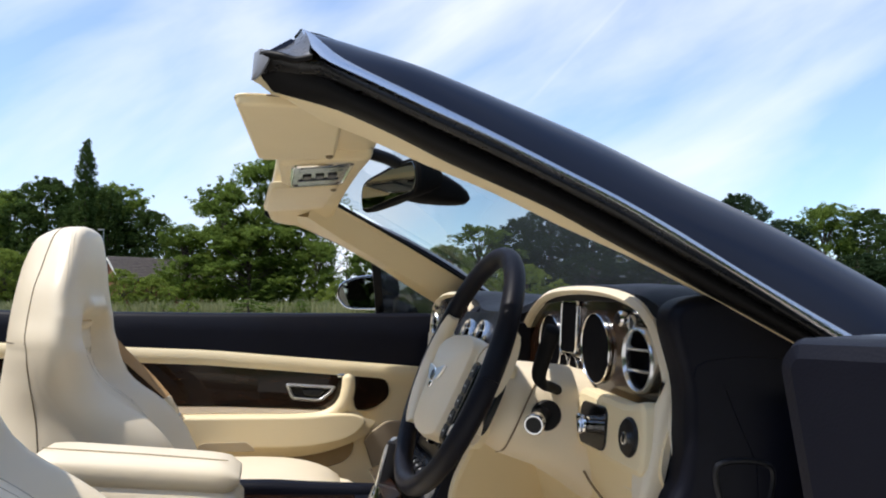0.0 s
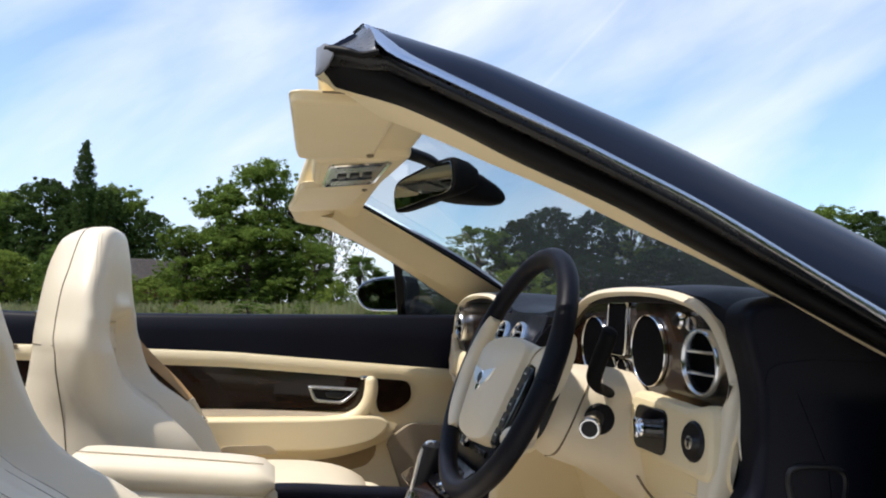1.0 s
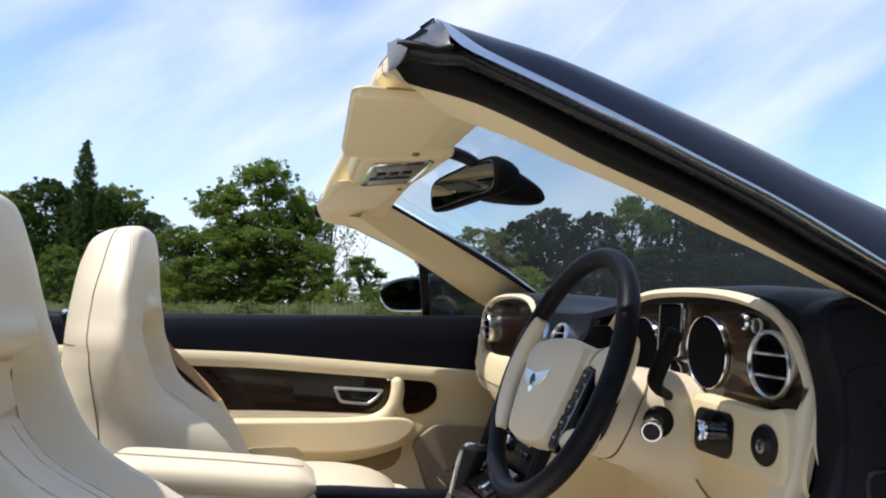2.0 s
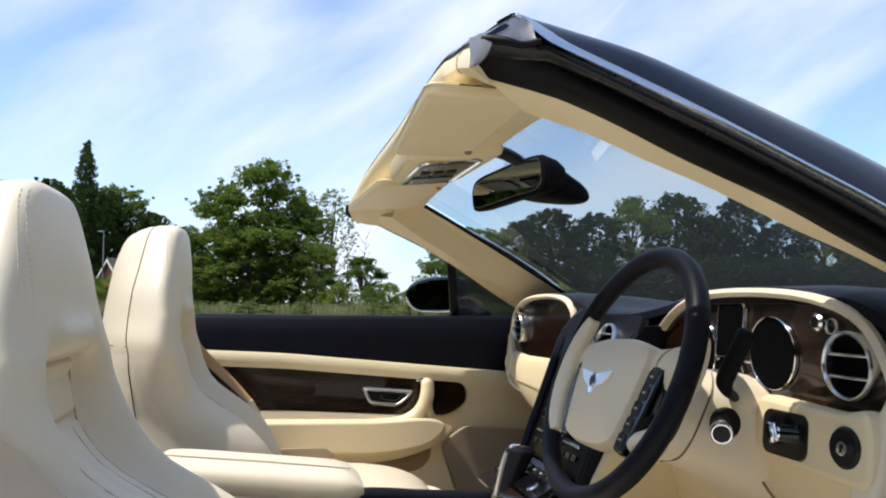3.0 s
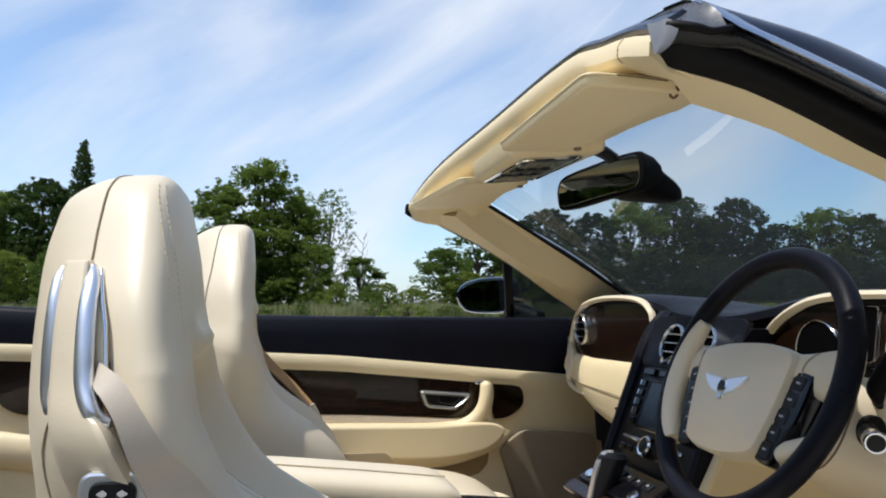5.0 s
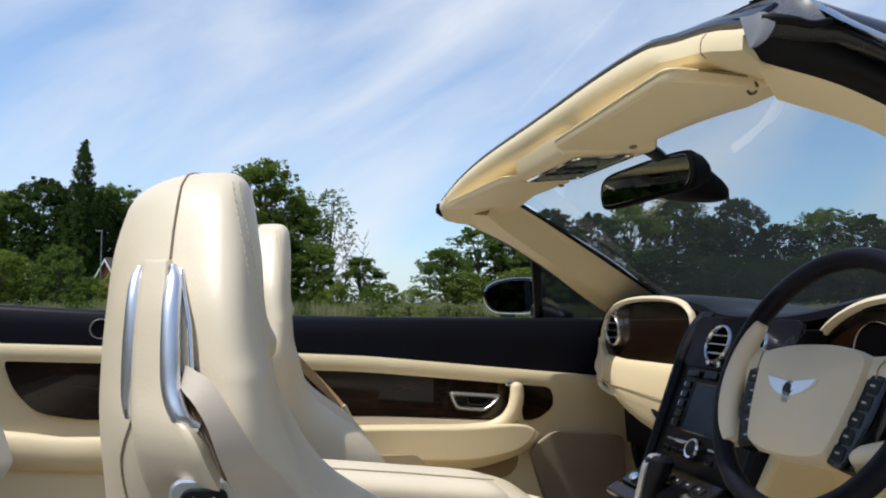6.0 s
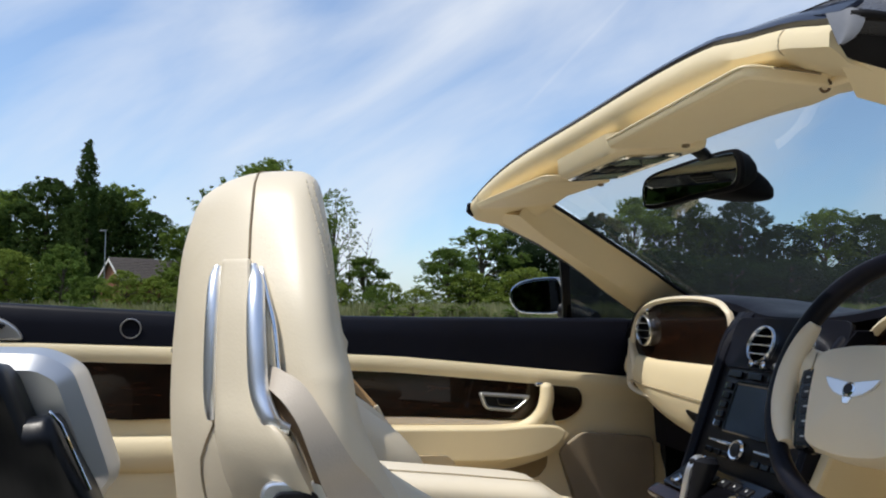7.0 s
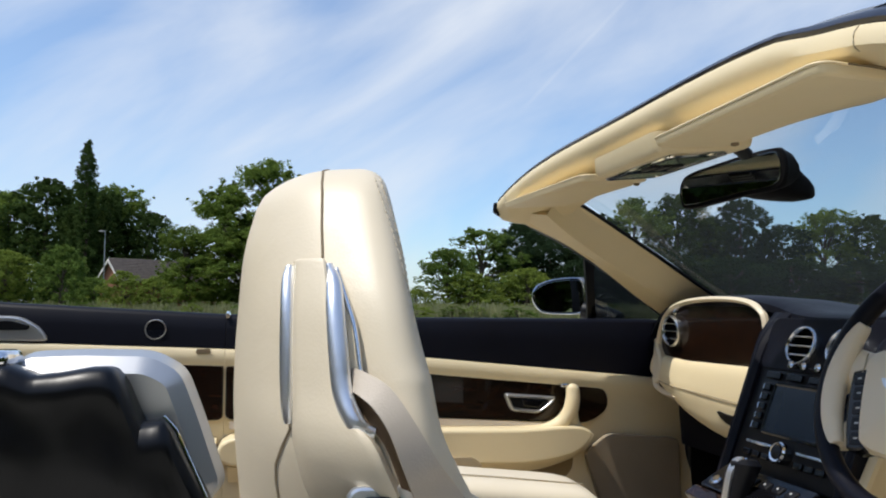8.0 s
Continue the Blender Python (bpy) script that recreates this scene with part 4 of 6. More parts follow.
part("glass", plate(shrunk(ccw(shape), 0.006), 0.003, m, 0.001), MIRROR, rv, "mirror glass")
rows = []
for dx, g, drop in ((-0.010, -0.012, 0), (0.004, 0.003, 0), (0.030, 0.006, 0), (0.070, 0.003, 0.004), (0.100, -0.004, 0.010), (0.117, -0.011, 0.014), (0.124, -0.020, 0.016)):
    ring = []
    for k in range(24):
        a = 2 * math.pi * k / 24
        c, q = math.cos(a), math.sin(a)
        ring.append(Vector((0.021 + dx, -0.020 + dx * 0.12 + (0.050 + g - dx * 0.12) * math.copysign(abs(c) ** 0.55, c), 1.304 - drop - dx * 0.06 + (0.027 + g - 0.03 * dx) * math.copysign(abs(q) ** 0.55, q))))
    rows.append(ring)
part("sensor_box", loft(rows), BLACK_MATT, rv, "black sensor housing")
part("stem", tube(spline([(0.03, -0.01, 1.325), (-0.015, -0.045, 1.346), (-0.085, -0.085, 1.357)], 5), 0.012, 10), BLACK, rv)


# dashboard
def dash_z(y):
    """Height of the dash top's rear edge across the car: two raised wings with a dip between."""
    wing = max(math.exp(-((abs(y) - 0.42) / 0.26) ** 4), 0.0)
    return 1.062 + 0.036 * wing


dash = new("dashboard")
dash.parent = car
tagged(dash, "navy leather dashboard with cream cowls and walnut fascia")
rows = []
for k in range(49):
    y = -0.728 + 1.456 * k / 48
    z = dash_z(y)
    e = max(0, (abs(y) - 0.58) / 0.148)
    z -= 0.055 * e ** 3
    cen = max(0.0, 1 - (abs(y) / 0.17) ** 4)
    x0 = 0.212 - 0.016 * cen
    rows.append([(x0, y, z - 0.02), (x0 + 0.004, y, z - 0.006), (x0 + 0.016, y, z), (x0 + 0.06, y, z + 0.004), (0.40, y, z - 0.004), (0.55 + 0.06 * (1 - y * y), y, z - 0.03), (0.72 + 0.1 * (1 - y * y), y, z - 0.09),
                 (0.72, y, 0.80), (0.40, y, 0.70), (0.30, y, 0.70), (0.285, y, 0.90), (0.250, y, z - 0.03)])
part("top_pad", loft(rows), NAVY, dash, "navy leather dash top")


def on_dash(x, lean=0.0):
    """Frame on the fascia: local x to the car's right, local y up, z towards the seats."""
    return frame_of((x, 0, 0.9), (0, -1, 0), (lean, 0, 1)) @ pose(0, -0.9, 0)


def cowl(side):
    """Cream arch round one wing of the fascia, with its walnut face behind."""
    s = -side
    m = on_dash(0.2155)
    start = [(s * 0.212, 0.865), (s * 0.214, 1.03), (s * 0.240, 1.076)] if side > 0 else [(s * 0.150, 0.865), (s * 0.135, 0.975), (s * 0.165, 1.035), (s * 0.228, 1.075)]
    outer = start + [(s * 0.31, 1.096), (s * 0.45, 1.099), (s * 0.565, 1.088), (s * 0.635, 1.062), (s * 0.675, 1.01), (s * 0.692, 0.94), (s * 0.690, 0.850), (s * 0.45, 0.840)]
    o = ccw(curve2(outer, 5))
    part("arch", rim(o, 0.0125, 0.0135, m, r=0.45), CREAM, dash, "cream leather cowl edge")
    part("arch_flank", rim(shrunk(o, -0.002), 0.010, 0.020, on_dash(0.235), r=0.1), NAVY, dash, "navy leather behind the cowl edge")
    bm = plate(shrunk(o, 0.004), 0.004, on_dash(0.219), 0.001)
    part("fascia", bm, WOOD, dash, "dark glossy walnut fascia")
    return o


cowl(-1)
cowl(1)
leg = curve2([(0.688, 0.985), (0.686, 0.930), (0.682, 0.880), (0.672, 0.838), (0.655, 0.836), (0.640, 0.870), (0.648, 0.925), (0.668, 0.958), (0.680, 0.985)], 5)
part("arch_leg", cushion(leg, 0.022, on_dash(0.205, 0.2), 0.008, 5), CREAM, dash, "cream leather foot of the cowl edge")
leg = curve2([(-0.690, 0.985), (-0.690, 0.935), (-0.688, 0.895), (-0.676, 0.872), (-0.655, 0.880), (-0.644, 0.910), (-0.652, 0.942), (-0.668, 0.962), (-0.680, 0.985)], 5)
part("arch_leg", cushion(leg, 0.020, on_dash(0.212, 0.1), 0.008, 5), CREAM, dash, "cream leather foot of the cowl edge")


def vent(m, r, parent, slats=3):
    v = part("air_vent", lathe([(r, -0.006), (r, 0.009), (r * 0.985, 0.0125), (r * 0.95, 0.0150), (r * 0.905, 0.0155), (r * 0.865, 0.0135), (r * 0.845, 0.009), (r * 0.84, 0.004)], m, 40, cap=False), SATIN, parent, "round chrome air vent")
    part("vent_well", lathe([(r * 0.85, 0.0042), (r * 0.80, 0.0036), (0.0001, 0.0034)], m, 28, cap=False), DIAL, v)
    for k in range(slats):
        y = r * 0.84 * (-0.5 + k / (slats - 1)) * (0.75 if slats == 2 else 1.1)
        w = 2 * math.sqrt(max(0, (r * 0.84) ** 2 - y * y)) * 0.97
        part("slat", block((w, 0.0036, 0.008), m @ pose(0, y, 0.0085, 14), 0.0015, 2), SATIN, v)
    return v


vent(on_dash(0.2135) @ pose(0.618, 1.006, 0), 0.041, dash, 2)
vent(on_dash(0.2135) @ pose(-0.602, 1.012, 0), 0.041, dash)
part("vent_stop", lathe([(0.003, 0), (0.003, 0.016), (0.008, 0.018), (0.009, 0.024), (0.0001, 0.028)], on_dash(0.222) @ pose(-0.573, 1.060, 0), 14), CHROME, dash, "chrome organ-stop vent knob")

# instrument cluster in front of the driver
ic = new("instrument_cluster")
ic.parent = car
tagged(ic, "instrument cluster with two chrome-rimmed round dials")
ib = on_dash(0.2140, 0.0)


def dial(cx, cy, r, name="dial"):
    m = ib @ pose(cx, cy, 0)
    d = part(name, lathe([(r * 0.985, 0.003), (0.0001, 0.003)], m, 32, cap=False), DIAL, ic, "dark dial face")
    part("bezel", lathe([(r * 0.972, 0.002), (r * 0.975, 0.0042), (r * 0.99, 0.0052), (r * 1.008, 0.0042), (r * 1.012, 0.0)], m, 36, cap=False), CHROME, d)
    return d


dial(0.288, 1.006, 0.049)
dial(0.469, 1.011, 0.049)
dial(0.349, 0.980, 0.0165, "small_dial")
dial(0.388, 0.977, 0.0165, "small_dial")
m = ib @ pose(0.376, 1.038, 0)
part("display", plate(rrect(0.060, 0.074, 0.007, skew=0.16), 0.005, m, 0.001), DIAL, ic, "dark trip display")
part("display_rim", rim(rrect(0.066, 0.080, 0.009, skew=0.16), 0.0022, 0.007, m), CHROME, ic)
for x0, x1 in ((0.330, 0.345), (0.402, 0.420)):
    part("gauge_bridge", block((x1 - x0, 0.003, 0.004), ib @ pose((x0 + x1) / 2, 0.995, 0.003), 0.001, 1), CHROME, ic, "chrome bridge between the dials")
part("gauge_stop", lathe([(0.0105, 0), (0.0105, 0.009), (0.008, 0.012), (0.0001, 0.012)], on_dash(0.2125) @ pose(0.567, 1.055, 0), 20), CHROME, ic)
for k in range(5):
    part("gauge_spoke", block((0.014, 0.0018, 0.002), on_dash(0.2125) @ pose(0.567, 1.055, 0.0135, 0, 0, 36 * k), 0), BLACK, ic, smooth=False)

part("gauge_ring", rim(oval(0.021, 0.021, cx=0.585, cy=1.050), 0.003, 0.006, on_dash(0.2140)), CHROME, ic, "small chrome ring")

# lower dash: cream panels
ld = new("lower_dash")
ld.parent = car
tagged(ld, "cream leather lower dash with glovebox and switch panel")


# passenger side: padded rail and glovebox falling away below
rows = []
for k in range(25):
    y = 0.165 + 0.537 * k / 24
    e = max(0, (k / 24 - 0.72) / 0.28)
    zt = 0.943 - 0.010 * k / 24 + 0.012 * e
    low = 0.755 + 0.108 * max(0, (k / 24 - 0.30) / 0.70) ** 2.2
    h = zt - 0.035 - low
    rows.append([Vector(q) for q in [(0.236, y, zt), (0.214, y, zt + 0.004), (0.202, y, zt - 0.008), (0.195, y, zt - 0.035), (0.192 + 0.006 * e, y, zt - 0.035 - 0.25 * h), (0.197 + 0.008 * e, y, zt - 0.035 - 0.48 * h), (0.212 + 0.008 * e, y, zt - 0.035 - 0.78 * h), (0.240, y, low + 0.06 * h), (0.29, y, low - 0.01), (0.33, y, low)]])
part("passenger_panel", loft([spline(r, 4) for r in rows], closed=False), CREAM_TRIM, ld)
part("glovebox_line", tube(spline([(0.190, 0.18, 0.862), (0.189, 0.4, 0.868), (0.192, 0.6, 0.874), (0.198, 0.69, 0.884)], 6), 0.0014, 6), SEAM_SHADE, ld)
part("glovebox_handle", plate(curve2([(-0.050, 0.012), (-0.02, -0.012), (0.045, -0.016), (0.05, 0.006), (-0.01, 0.010)]), 0.006, on_dash(0.1845, -0.22) @ pose(-0.335, 0.8235, 0), 0.002), BLACK, ld, "dark glovebox release")

# driver side: switch panel, knee panel
rows = []
for k in range(25):
    y = -0.165 - 0.525 * k / 24
    e = max(0, (k / 24 - 0.70) / 0.30)
    zt = 0.944
    low = 0.66
    rows.append([Vector(q) for q in [(0.235, y, zt), (0.218, y, zt + 0.004), (0.206, y, zt - 0.006), (0.196, y, zt - 0.030), (0.192, y, zt - 0.062), (0.196 + 0.010 * e, y, zt - 0.09), (0.220 + 0.02 * e, y, 0.78), (0.26 + 0.02 * e, y, low), (0.33, y, low - 0.02)]])
part("driver_panel", loft([spline(r, 4) for r in rows], closed=False), CREAM_TRIM, ld)
# raised frame round the light switch and the lock barrel
m = on_dash(0.196, 0.10)
part("switch_frame", plate(round_poly([(0.472, 0.960), (0.630, 0.953), (0.672, 0.964), (0.681, 0.92), (0.679, 0.872), (0.60, 0.874), (0.472, 0.880)], 0.026), 0.020, m, 0.010), CREAM_TRIM, ld)
part("light_switch_plate", plate(rrect(0.084, 0.056, 0.014, cx=0.537, cy=0.914), 0.004, m @ pose(0, 0, 0.0185), 0.002), GLOSS, ld, "black light switch plate")
mk = m @ pose(0.537, 0.915, 0.022)
sw = part("light_switch", lathe([(0.011, 0), (0.012, 0.003), (0.0105, 0.008), (0.012, 0.014), (0.010, 0.016), (0.0001, 0.016)], mk, 24), CHROME, ld, "chrome rotary light switch")
part("grip", block((0.007, 0.026, 0.006), mk @ pose(0, 0, 0.018, 0, 0, 20), 0.002, 1), CHROME, sw)
part("lock_plate", lathe([(0.0235, 0), (0.0235, 0.005), (0.021, 0.008), (0.0001, 0.008)], m @ pose(0.640, 0.916, 0.016), 28), BLACK, ld, "round black switch plate")
part("lock_barrel", lathe([(0.008, 0), (0.008, 0.005), (0.0001, 0.006)], m @ pose(0.643, 0.915, 0.0235), 18), SATIN, ld)
part("keyhole", block((0.0022, 0.009, 0.001), m @ pose(0.643, 0.915, 0.0297), 0), BLACK, ld, smooth=False)
part("knee_line", tube(spline([(0.188, -0.440, 0.862), (0.189, -0.462, 0.850), (0.196, -0.480, 0.828), (0.206, -0.505, 0.806), (0.220, -0.530, 0.770)], 6), 0.0018, 6), SEAM, ld)
part("knee_pad", plate(round_poly([(0.050, 0.40), (0.36, 0.40), (0.36, 0.88), (0.235, 0.905), (0.130, 0.88), (0.065, 0.76)], 0.03), 0.018, frame_of((0, -0.168, 0), (1, 0, 0), (0, 0, 1)), 0.008), CREAM_TRIM, ld, "cream leather knee pad beside the console")
part("footwell_liner", loft([[Vector((x, y, z)) for x, z in ((0.28, 0.66), (0.36, 0.60), (0.46, 0.36), (0.50, 0.36), (0.50, 0.70))] for y in (-0.69, -0.17)]), CREAM_TRIM, ld, "cream lower knee panel")
# column shroud
cs = part("column_shroud", loft([[Vector((x, -0.37 + w * math.copysign(abs(math.cos(a)) ** 0.7, math.cos(a)), z + h * math.copysign(abs(math.sin(a)) ** 0.7, math.sin(a)))) for a in [2 * math.pi * k / 28 for k in range(28)]] for x, w, h, z in ((0.050, 0.055, 0.040, 0.945), (0.06, 0.080, 0.058, 0.935), (0.09, 0.098, 0.068, 0.925), (0.14, 0.106, 0.074, 0.912), (0.20, 0.11, 0.09, 0.89), (0.26, 0.11, 0.11, 0.86))]), CREAM, car, "cream leather steering column shroud")
part("shroud_seam", tube(spline([(0.150, -0.420, 0.9815), (0.134, -0.449, 0.973), (0.119, -0.467, 0.957), (0.107, -0.4705, 0.936), (0.095, -0.469, 0.910), (0.087, -0.461, 0.889), (0.084, -0.440, 0.871), (0.089, -0.386, 0.857)], 5), 0.0013, 6), SEAM, cs, "dark panel gap")
KEY = Vector((-0.030, -0.050, -0.007))
km = Matrix.Translation((0.133, -0.466, 0.923)) @ KEY.to_track_quat("Z", "Y").to_matrix().to_4x4()
part("ignition_well", lathe([(0.021, -0.012), (0.021, 0.003), (0.019, 0.005), (0.0001, 0.005)], frame_of((0.135, -0.474, 0.921), (1, 0, 0), (0, 0, 1)), 28), BLACK, ld, "black ignition well")
part("start_stem", lathe([(0.0125, -0.02), (0.012, 0.03), (0.0115, 0.044)], km, 24), BLACK, ld, "black ignition barrel")
kb = part("start_knob", lathe([(0.0112, 0.043), (0.0134, 0.0445), (0.0138, 0.050), (0.0136, 0.056), (0.0142, 0.0585), (0.0138, 0.0610), (0.0126, 0.0624), (0.0108, 0.0622), (0.0098, 0.0610), (0.0094, 0.0590)], km, 28, cap=False), CHROME, ld, "chrome start button ring")
part("knob_face", lathe([(0.0095, 0.055), (0.0095, 0.0612), (0.0001, 0.0616)], km, 24), BLACK, kb)
# stalk
part("column_stalk", tube(spline([(0.172, -0.440, 0.946), (0.160, -0.458, 0.952), (0.140, -0.480, 0.960), (0.121, -0.500, 0.967), (0.112, -0.511, 0.980), (0.112, -0.529, 1.004), (0.115, -0.546, 1.028), (0.116, -0.553, 1.040), (0.116, -0.556, 1.0445)], 5), lambda q: (0.0085 + 0.0035 * ease((q - 0.30) / 0.2)) * math.sqrt(max(0.01, 1 - max(0.0, (q - 0.88) / 0.12) ** 2)), 18, flat=0.72, up=(1, 0.3, 0.1)), BLACK_MATT, car, "black indicator stalk")

# navy end of the dash seen through the open door
endp = [(0.190, 1.065), (0.205, 0.98), (0.200, 0.89), (0.186, 0.845), (0.23, 0.76), (0.30, 0.62), (0.34, 0.40), (0.75, 0.40), (0.80, 0.95), (0.55, 1.02), (0.36, 1.072), (0.25, 1.085)]
m = frame_of((0, -0.695, 0), (1, 0, 0), (0, 0, 1))
part("end_panel", cushion(curve2(endp, 6), 0.036, m @ pose(0, 0, -0.004), 0.012, 6), NAVY, dash, "navy dash end panel")
m = frame_of((0.262, -0.7240, 0.866), (1, 0, -0.1), (0.1, 0, 1))
part("speaker_recess", rim(curve2([(-0.030, 0.034), (0.040, 0.036), (0.036, -0.02), (0.008, -0.045), (-0.018, -0.02)]), 0.007, 0.006, m), BLACK, dash, "dark rounded recess")

# steering wheel
whl = new("steering_wheel")
whl.parent = car
tagged(whl, "navy and cream leather four-spoke steering wheel")
TAU = radians(23.9)
WC = Vector((0.0323, -0.3697, 0.9798))
WM = frame_of(WC, (0, -1, 0), (math.sin(TAU), 0, math.cos(TAU)))
WR = 0.1794


def rim_arc(a0, a1, r=0.0172, n=40):
    pts = [WM @ Vector((WR * math.cos(radians(a0 + (a1 - a0) * k / n)), WR * math.sin(radians(a0 + (a1 - a0) * k / n)), 0)) for k in range(n + 1)]
    return tube(pts, r, 14, up=WM.to_3x3() @ Vector((0, 0, 1)))


part("rim", rim_arc(0, 360, r=0.0150, n=128), NAVY, whl, "navy leather rim")
HM = WM @ pose(-0.003, -0.034, -0.017, 0, 0, 2.5)



def grip_arc(a0, a1, radius=0.1685, r=0.0215, n=40):
    """A thumb grip on the inner side of the rim, tapering into it at both ends."""
    pts = [WM @ Vector((radius * math.cos(radians(a0 + (a1 - a0) * k / n)), radius * math.sin(radians(a0 + (a1 - a0) * k / n)), 0.0)) for k in range(n + 1)]
    return tube(pts, lambda s: r * (0.62 + 0.38 * math.sin(math.pi * s) ** 0.5), 18, flat=0.70, up=WM.to_3x3() @ Vector((0, 0, 1)))


part("grip", grip_arc(152, 221), CREAM, whl, "cream leather thumb grip")
hub = curve2([(-0.096, 0.068), (-0.05, 0.081), (0.0, 0.084), (0.05, 0.081), (0.096, 0.068), (0.099, 0.03), (0.084, -0.042), (0.066, -0.068), (0.0, -0.077), (-0.066, -0.068), (-0.084, -0.042), (-0.099, 0.03)], 5)
part("airbag_cover", plate(hub, 0.030, HM @ pose(0, 0, 0.002), 0.012, dome=0.010), CREAM, whl, "cream leather airbag cover")
part("hub_back", plate(shrunk(ccw(hub), 0.01), 0.05, HM @ pose(0, 0, -0.045), 0.01), CREAM_TRIM, whl)
for s in (-1, 1):
    bm = loft([[HM @ Vector((s * x, y + h * math.sin(a), z + d * math.cos(a))) for a in [2 * math.pi * k / 16 for k in range(16)]] for x, y, h, z, d in ((0.07, 0.048, 0.022, 0.012, 0.014), (0.11, 0.05, 0.026, 0.006, 0.014), (0.145, 0.05, 0.034, 0.002, 0.014), (0.172, 0.052, 0.045, 0.0, 0.013))])
    part("upper_spoke", bm, CREAM, whl, "cream leather spoke")
    part("spoke_seam", tube([HM @ Vector((s * (0.112 + 0.012 * math.sin(a) ** 2), 0.05 + 0.0268 * math.sin(a), 0.0058 + 0.0144 * math.cos(a))) for a in [math.pi * (-0.5 + k / 12) for k in range(13)]], 0.0011, 6), SEAM_SHADE, whl)
    bm = loft([[HM @ Vector((s * x + h * math.sin(a) * 0.6, y + h * math.sin(a), z + d * math.cos(a))) for a in [2 * math.pi * k / 16 for k in range(16)]] for x, y, h, z, d in ((0.050, -0.056, 0.016, 0.004, 0.012), (0.084, -0.055, 0.015, 0.004, 0.012), (0.114, -0.052, 0.019, 0.001, 0.012), (0.142, -0.050, 0.028, 0.0, 0.012))])
    part("lower_spoke", bm, CREAM, whl, "cream leather spoke")
    if s > 0:
        part("spoke_pad", tube([HM @ Vector(q) for q in ((0.108, -0.056, 0.008), (0.120, -0.052, 0.010), (0.134, -0.048, 0.008), (0.150, -0.042, 0.003))], lambda q: 0.0120 + 0.005 * q, 16), CREAM, whl, "padded cream thumb rest")
    pod = curve2([(s * 0.096, 0.046), (s * 0.126, 0.045), (s * 0.132, 0.036), (s * 0.125, -0.012), (s * 0.110, -0.060), (s * 0.100, -0.074), (s * 0.078, -0.072), (s * 0.072, -0.062), (s * 0.088, -0.012)], 5)
    part("button_pod", plate(pod, 0.022, HM @ pose(0, 0, -0.002), 0.005), GLOSS, whl, "black switch pod")
    # black sheet put where the opening between pod and rim looks dark
    part("pod_back", plate(curve2([(s * 0.08, 0.044), (s * 0.120, 0.044), (s * 0.144, 0.034), (s * 0.146, 0.0), (s * 0.136, -0.036), (s * 0.10, -0.046), (s * 0.08, -0.03)], 4), 0.008, HM @ pose(0, 0, -0.020), 0.003), BLACK, whl, "black sheet added for the dark opening beside the pod")
    for k in range(5):
        f = k / 4
        part("button", plate(rrect(0.022, 0.0195, 0.004), 0.004, HM @ pose(s * (0.113 - 0.024 * f), 0.032 - 0.088 * f, 0.0172, 0, 0, -s * 8), 0.002), BLACK, whl)
        part("mark", block((0.007, 0.0025, 0.001), HM @ pose(s * (0.113 - 0.024 * f), 0.032 - 0.088 * f, 0.0214, 0, 0, -s * 8), 0), ICON, whl, smooth=False)
# winged badge as plain shapes
mb = HM @ pose(-0.003, 0.012, 0.0405)
bd = part("badge", lathe([(0.0105, 0), (0.0105, 0.003), (0.008, 0.004), (0.0001, 0.004)], mb, 20), CHROME, whl, "chrome winged badge")
part("badge_centre", lathe([(0.0075, 0.004), (0.0075, 0.0048), (0.0001, 0.0048)], mb, 16), BLACK, bd)
for s in (-1, 1):
    wing = part("wing", plate(round_poly([(s * 0.004, 0.010), (s * 0.018, 0.0125), (s * 0.049, 0.0165), (s * 0.040, 0.004), (s * 0.026, -0.006), (s * 0.012, -0.010), (s * 0.004, -0.010)], 0.004), 0.003, mb, 0.001), BADGE, bd, "pale silver wing")
part("badge_tail", plate(round_poly([(-0.009, -0.010), (0.009, -0.010), (0.005, -0.020), (-0.005, -0.020)], 0.003), 0.003, mb, 0.001), CHROME, bd)

# centre stack
cst = new("centre_stack")
cst.parent = car
tagged(cst, "black centre stack with screen, knobs and chrome vents")
P0, P1 = Vector((0.178, 0, 1.055)), Vector((0.065, 0, 0.775))
CM = frame_of(mix(P0, P1, 0.5), (0, -1, 0), P0 - P1)
CH = (P0 - P1).length
part("fascia", plate([Vector((-0.150, CH / 2)), Vector((0.150, CH / 2)), Vector((0.150, -CH / 2)), Vector((-0.150, -CH / 2))], 0.02, CM @ pose(0, 0, -0.022), 0.004), BLACK, cst)
for s in (-1, 1):
    rows = []
    for k in range(17):
        f = k / 16 if s > 0 else 0.08 + 0.92 * k / 16
        c = mix((0.186, 0, 1.073), (0.04, 0, 0.70), f)
        g = max(0.0, 1 - f / 0.22)
        c += Vector((0.030 * g * g, 0, -0.008 * g))
        y0, y1 = s * (0.140 - 0.010 * g), s * (0.170 - 0.006 * f + 0.016 * g)
        rows.append([c + Vector((0.06, y0, 0)), c + Vector((0.0, y0, 0)), c + Vector((-0.010, mix((y0, 0), (y1, 0), 0.25)[0], 0)), c + Vector((-0.014, (y0 + y1) / 2, 0)), c + Vector((-0.010, mix((y0, 0), (y1, 0), 0.8)[0], 0)), c + Vector((0.0, y1, 0)), c + Vector((0.10, y1, 0))])
    part("side_rail", loft([spline(r, 3) for r in rows]), NAVY, cst, "navy leather side rail")
    if s > 0:
        part("rail_piping", tube([r[5] + Vector((-0.003, s * 0.001, 0)) for r in rows[3:]], 0.0036, 8), CREAM, cst)
up = CH / 2
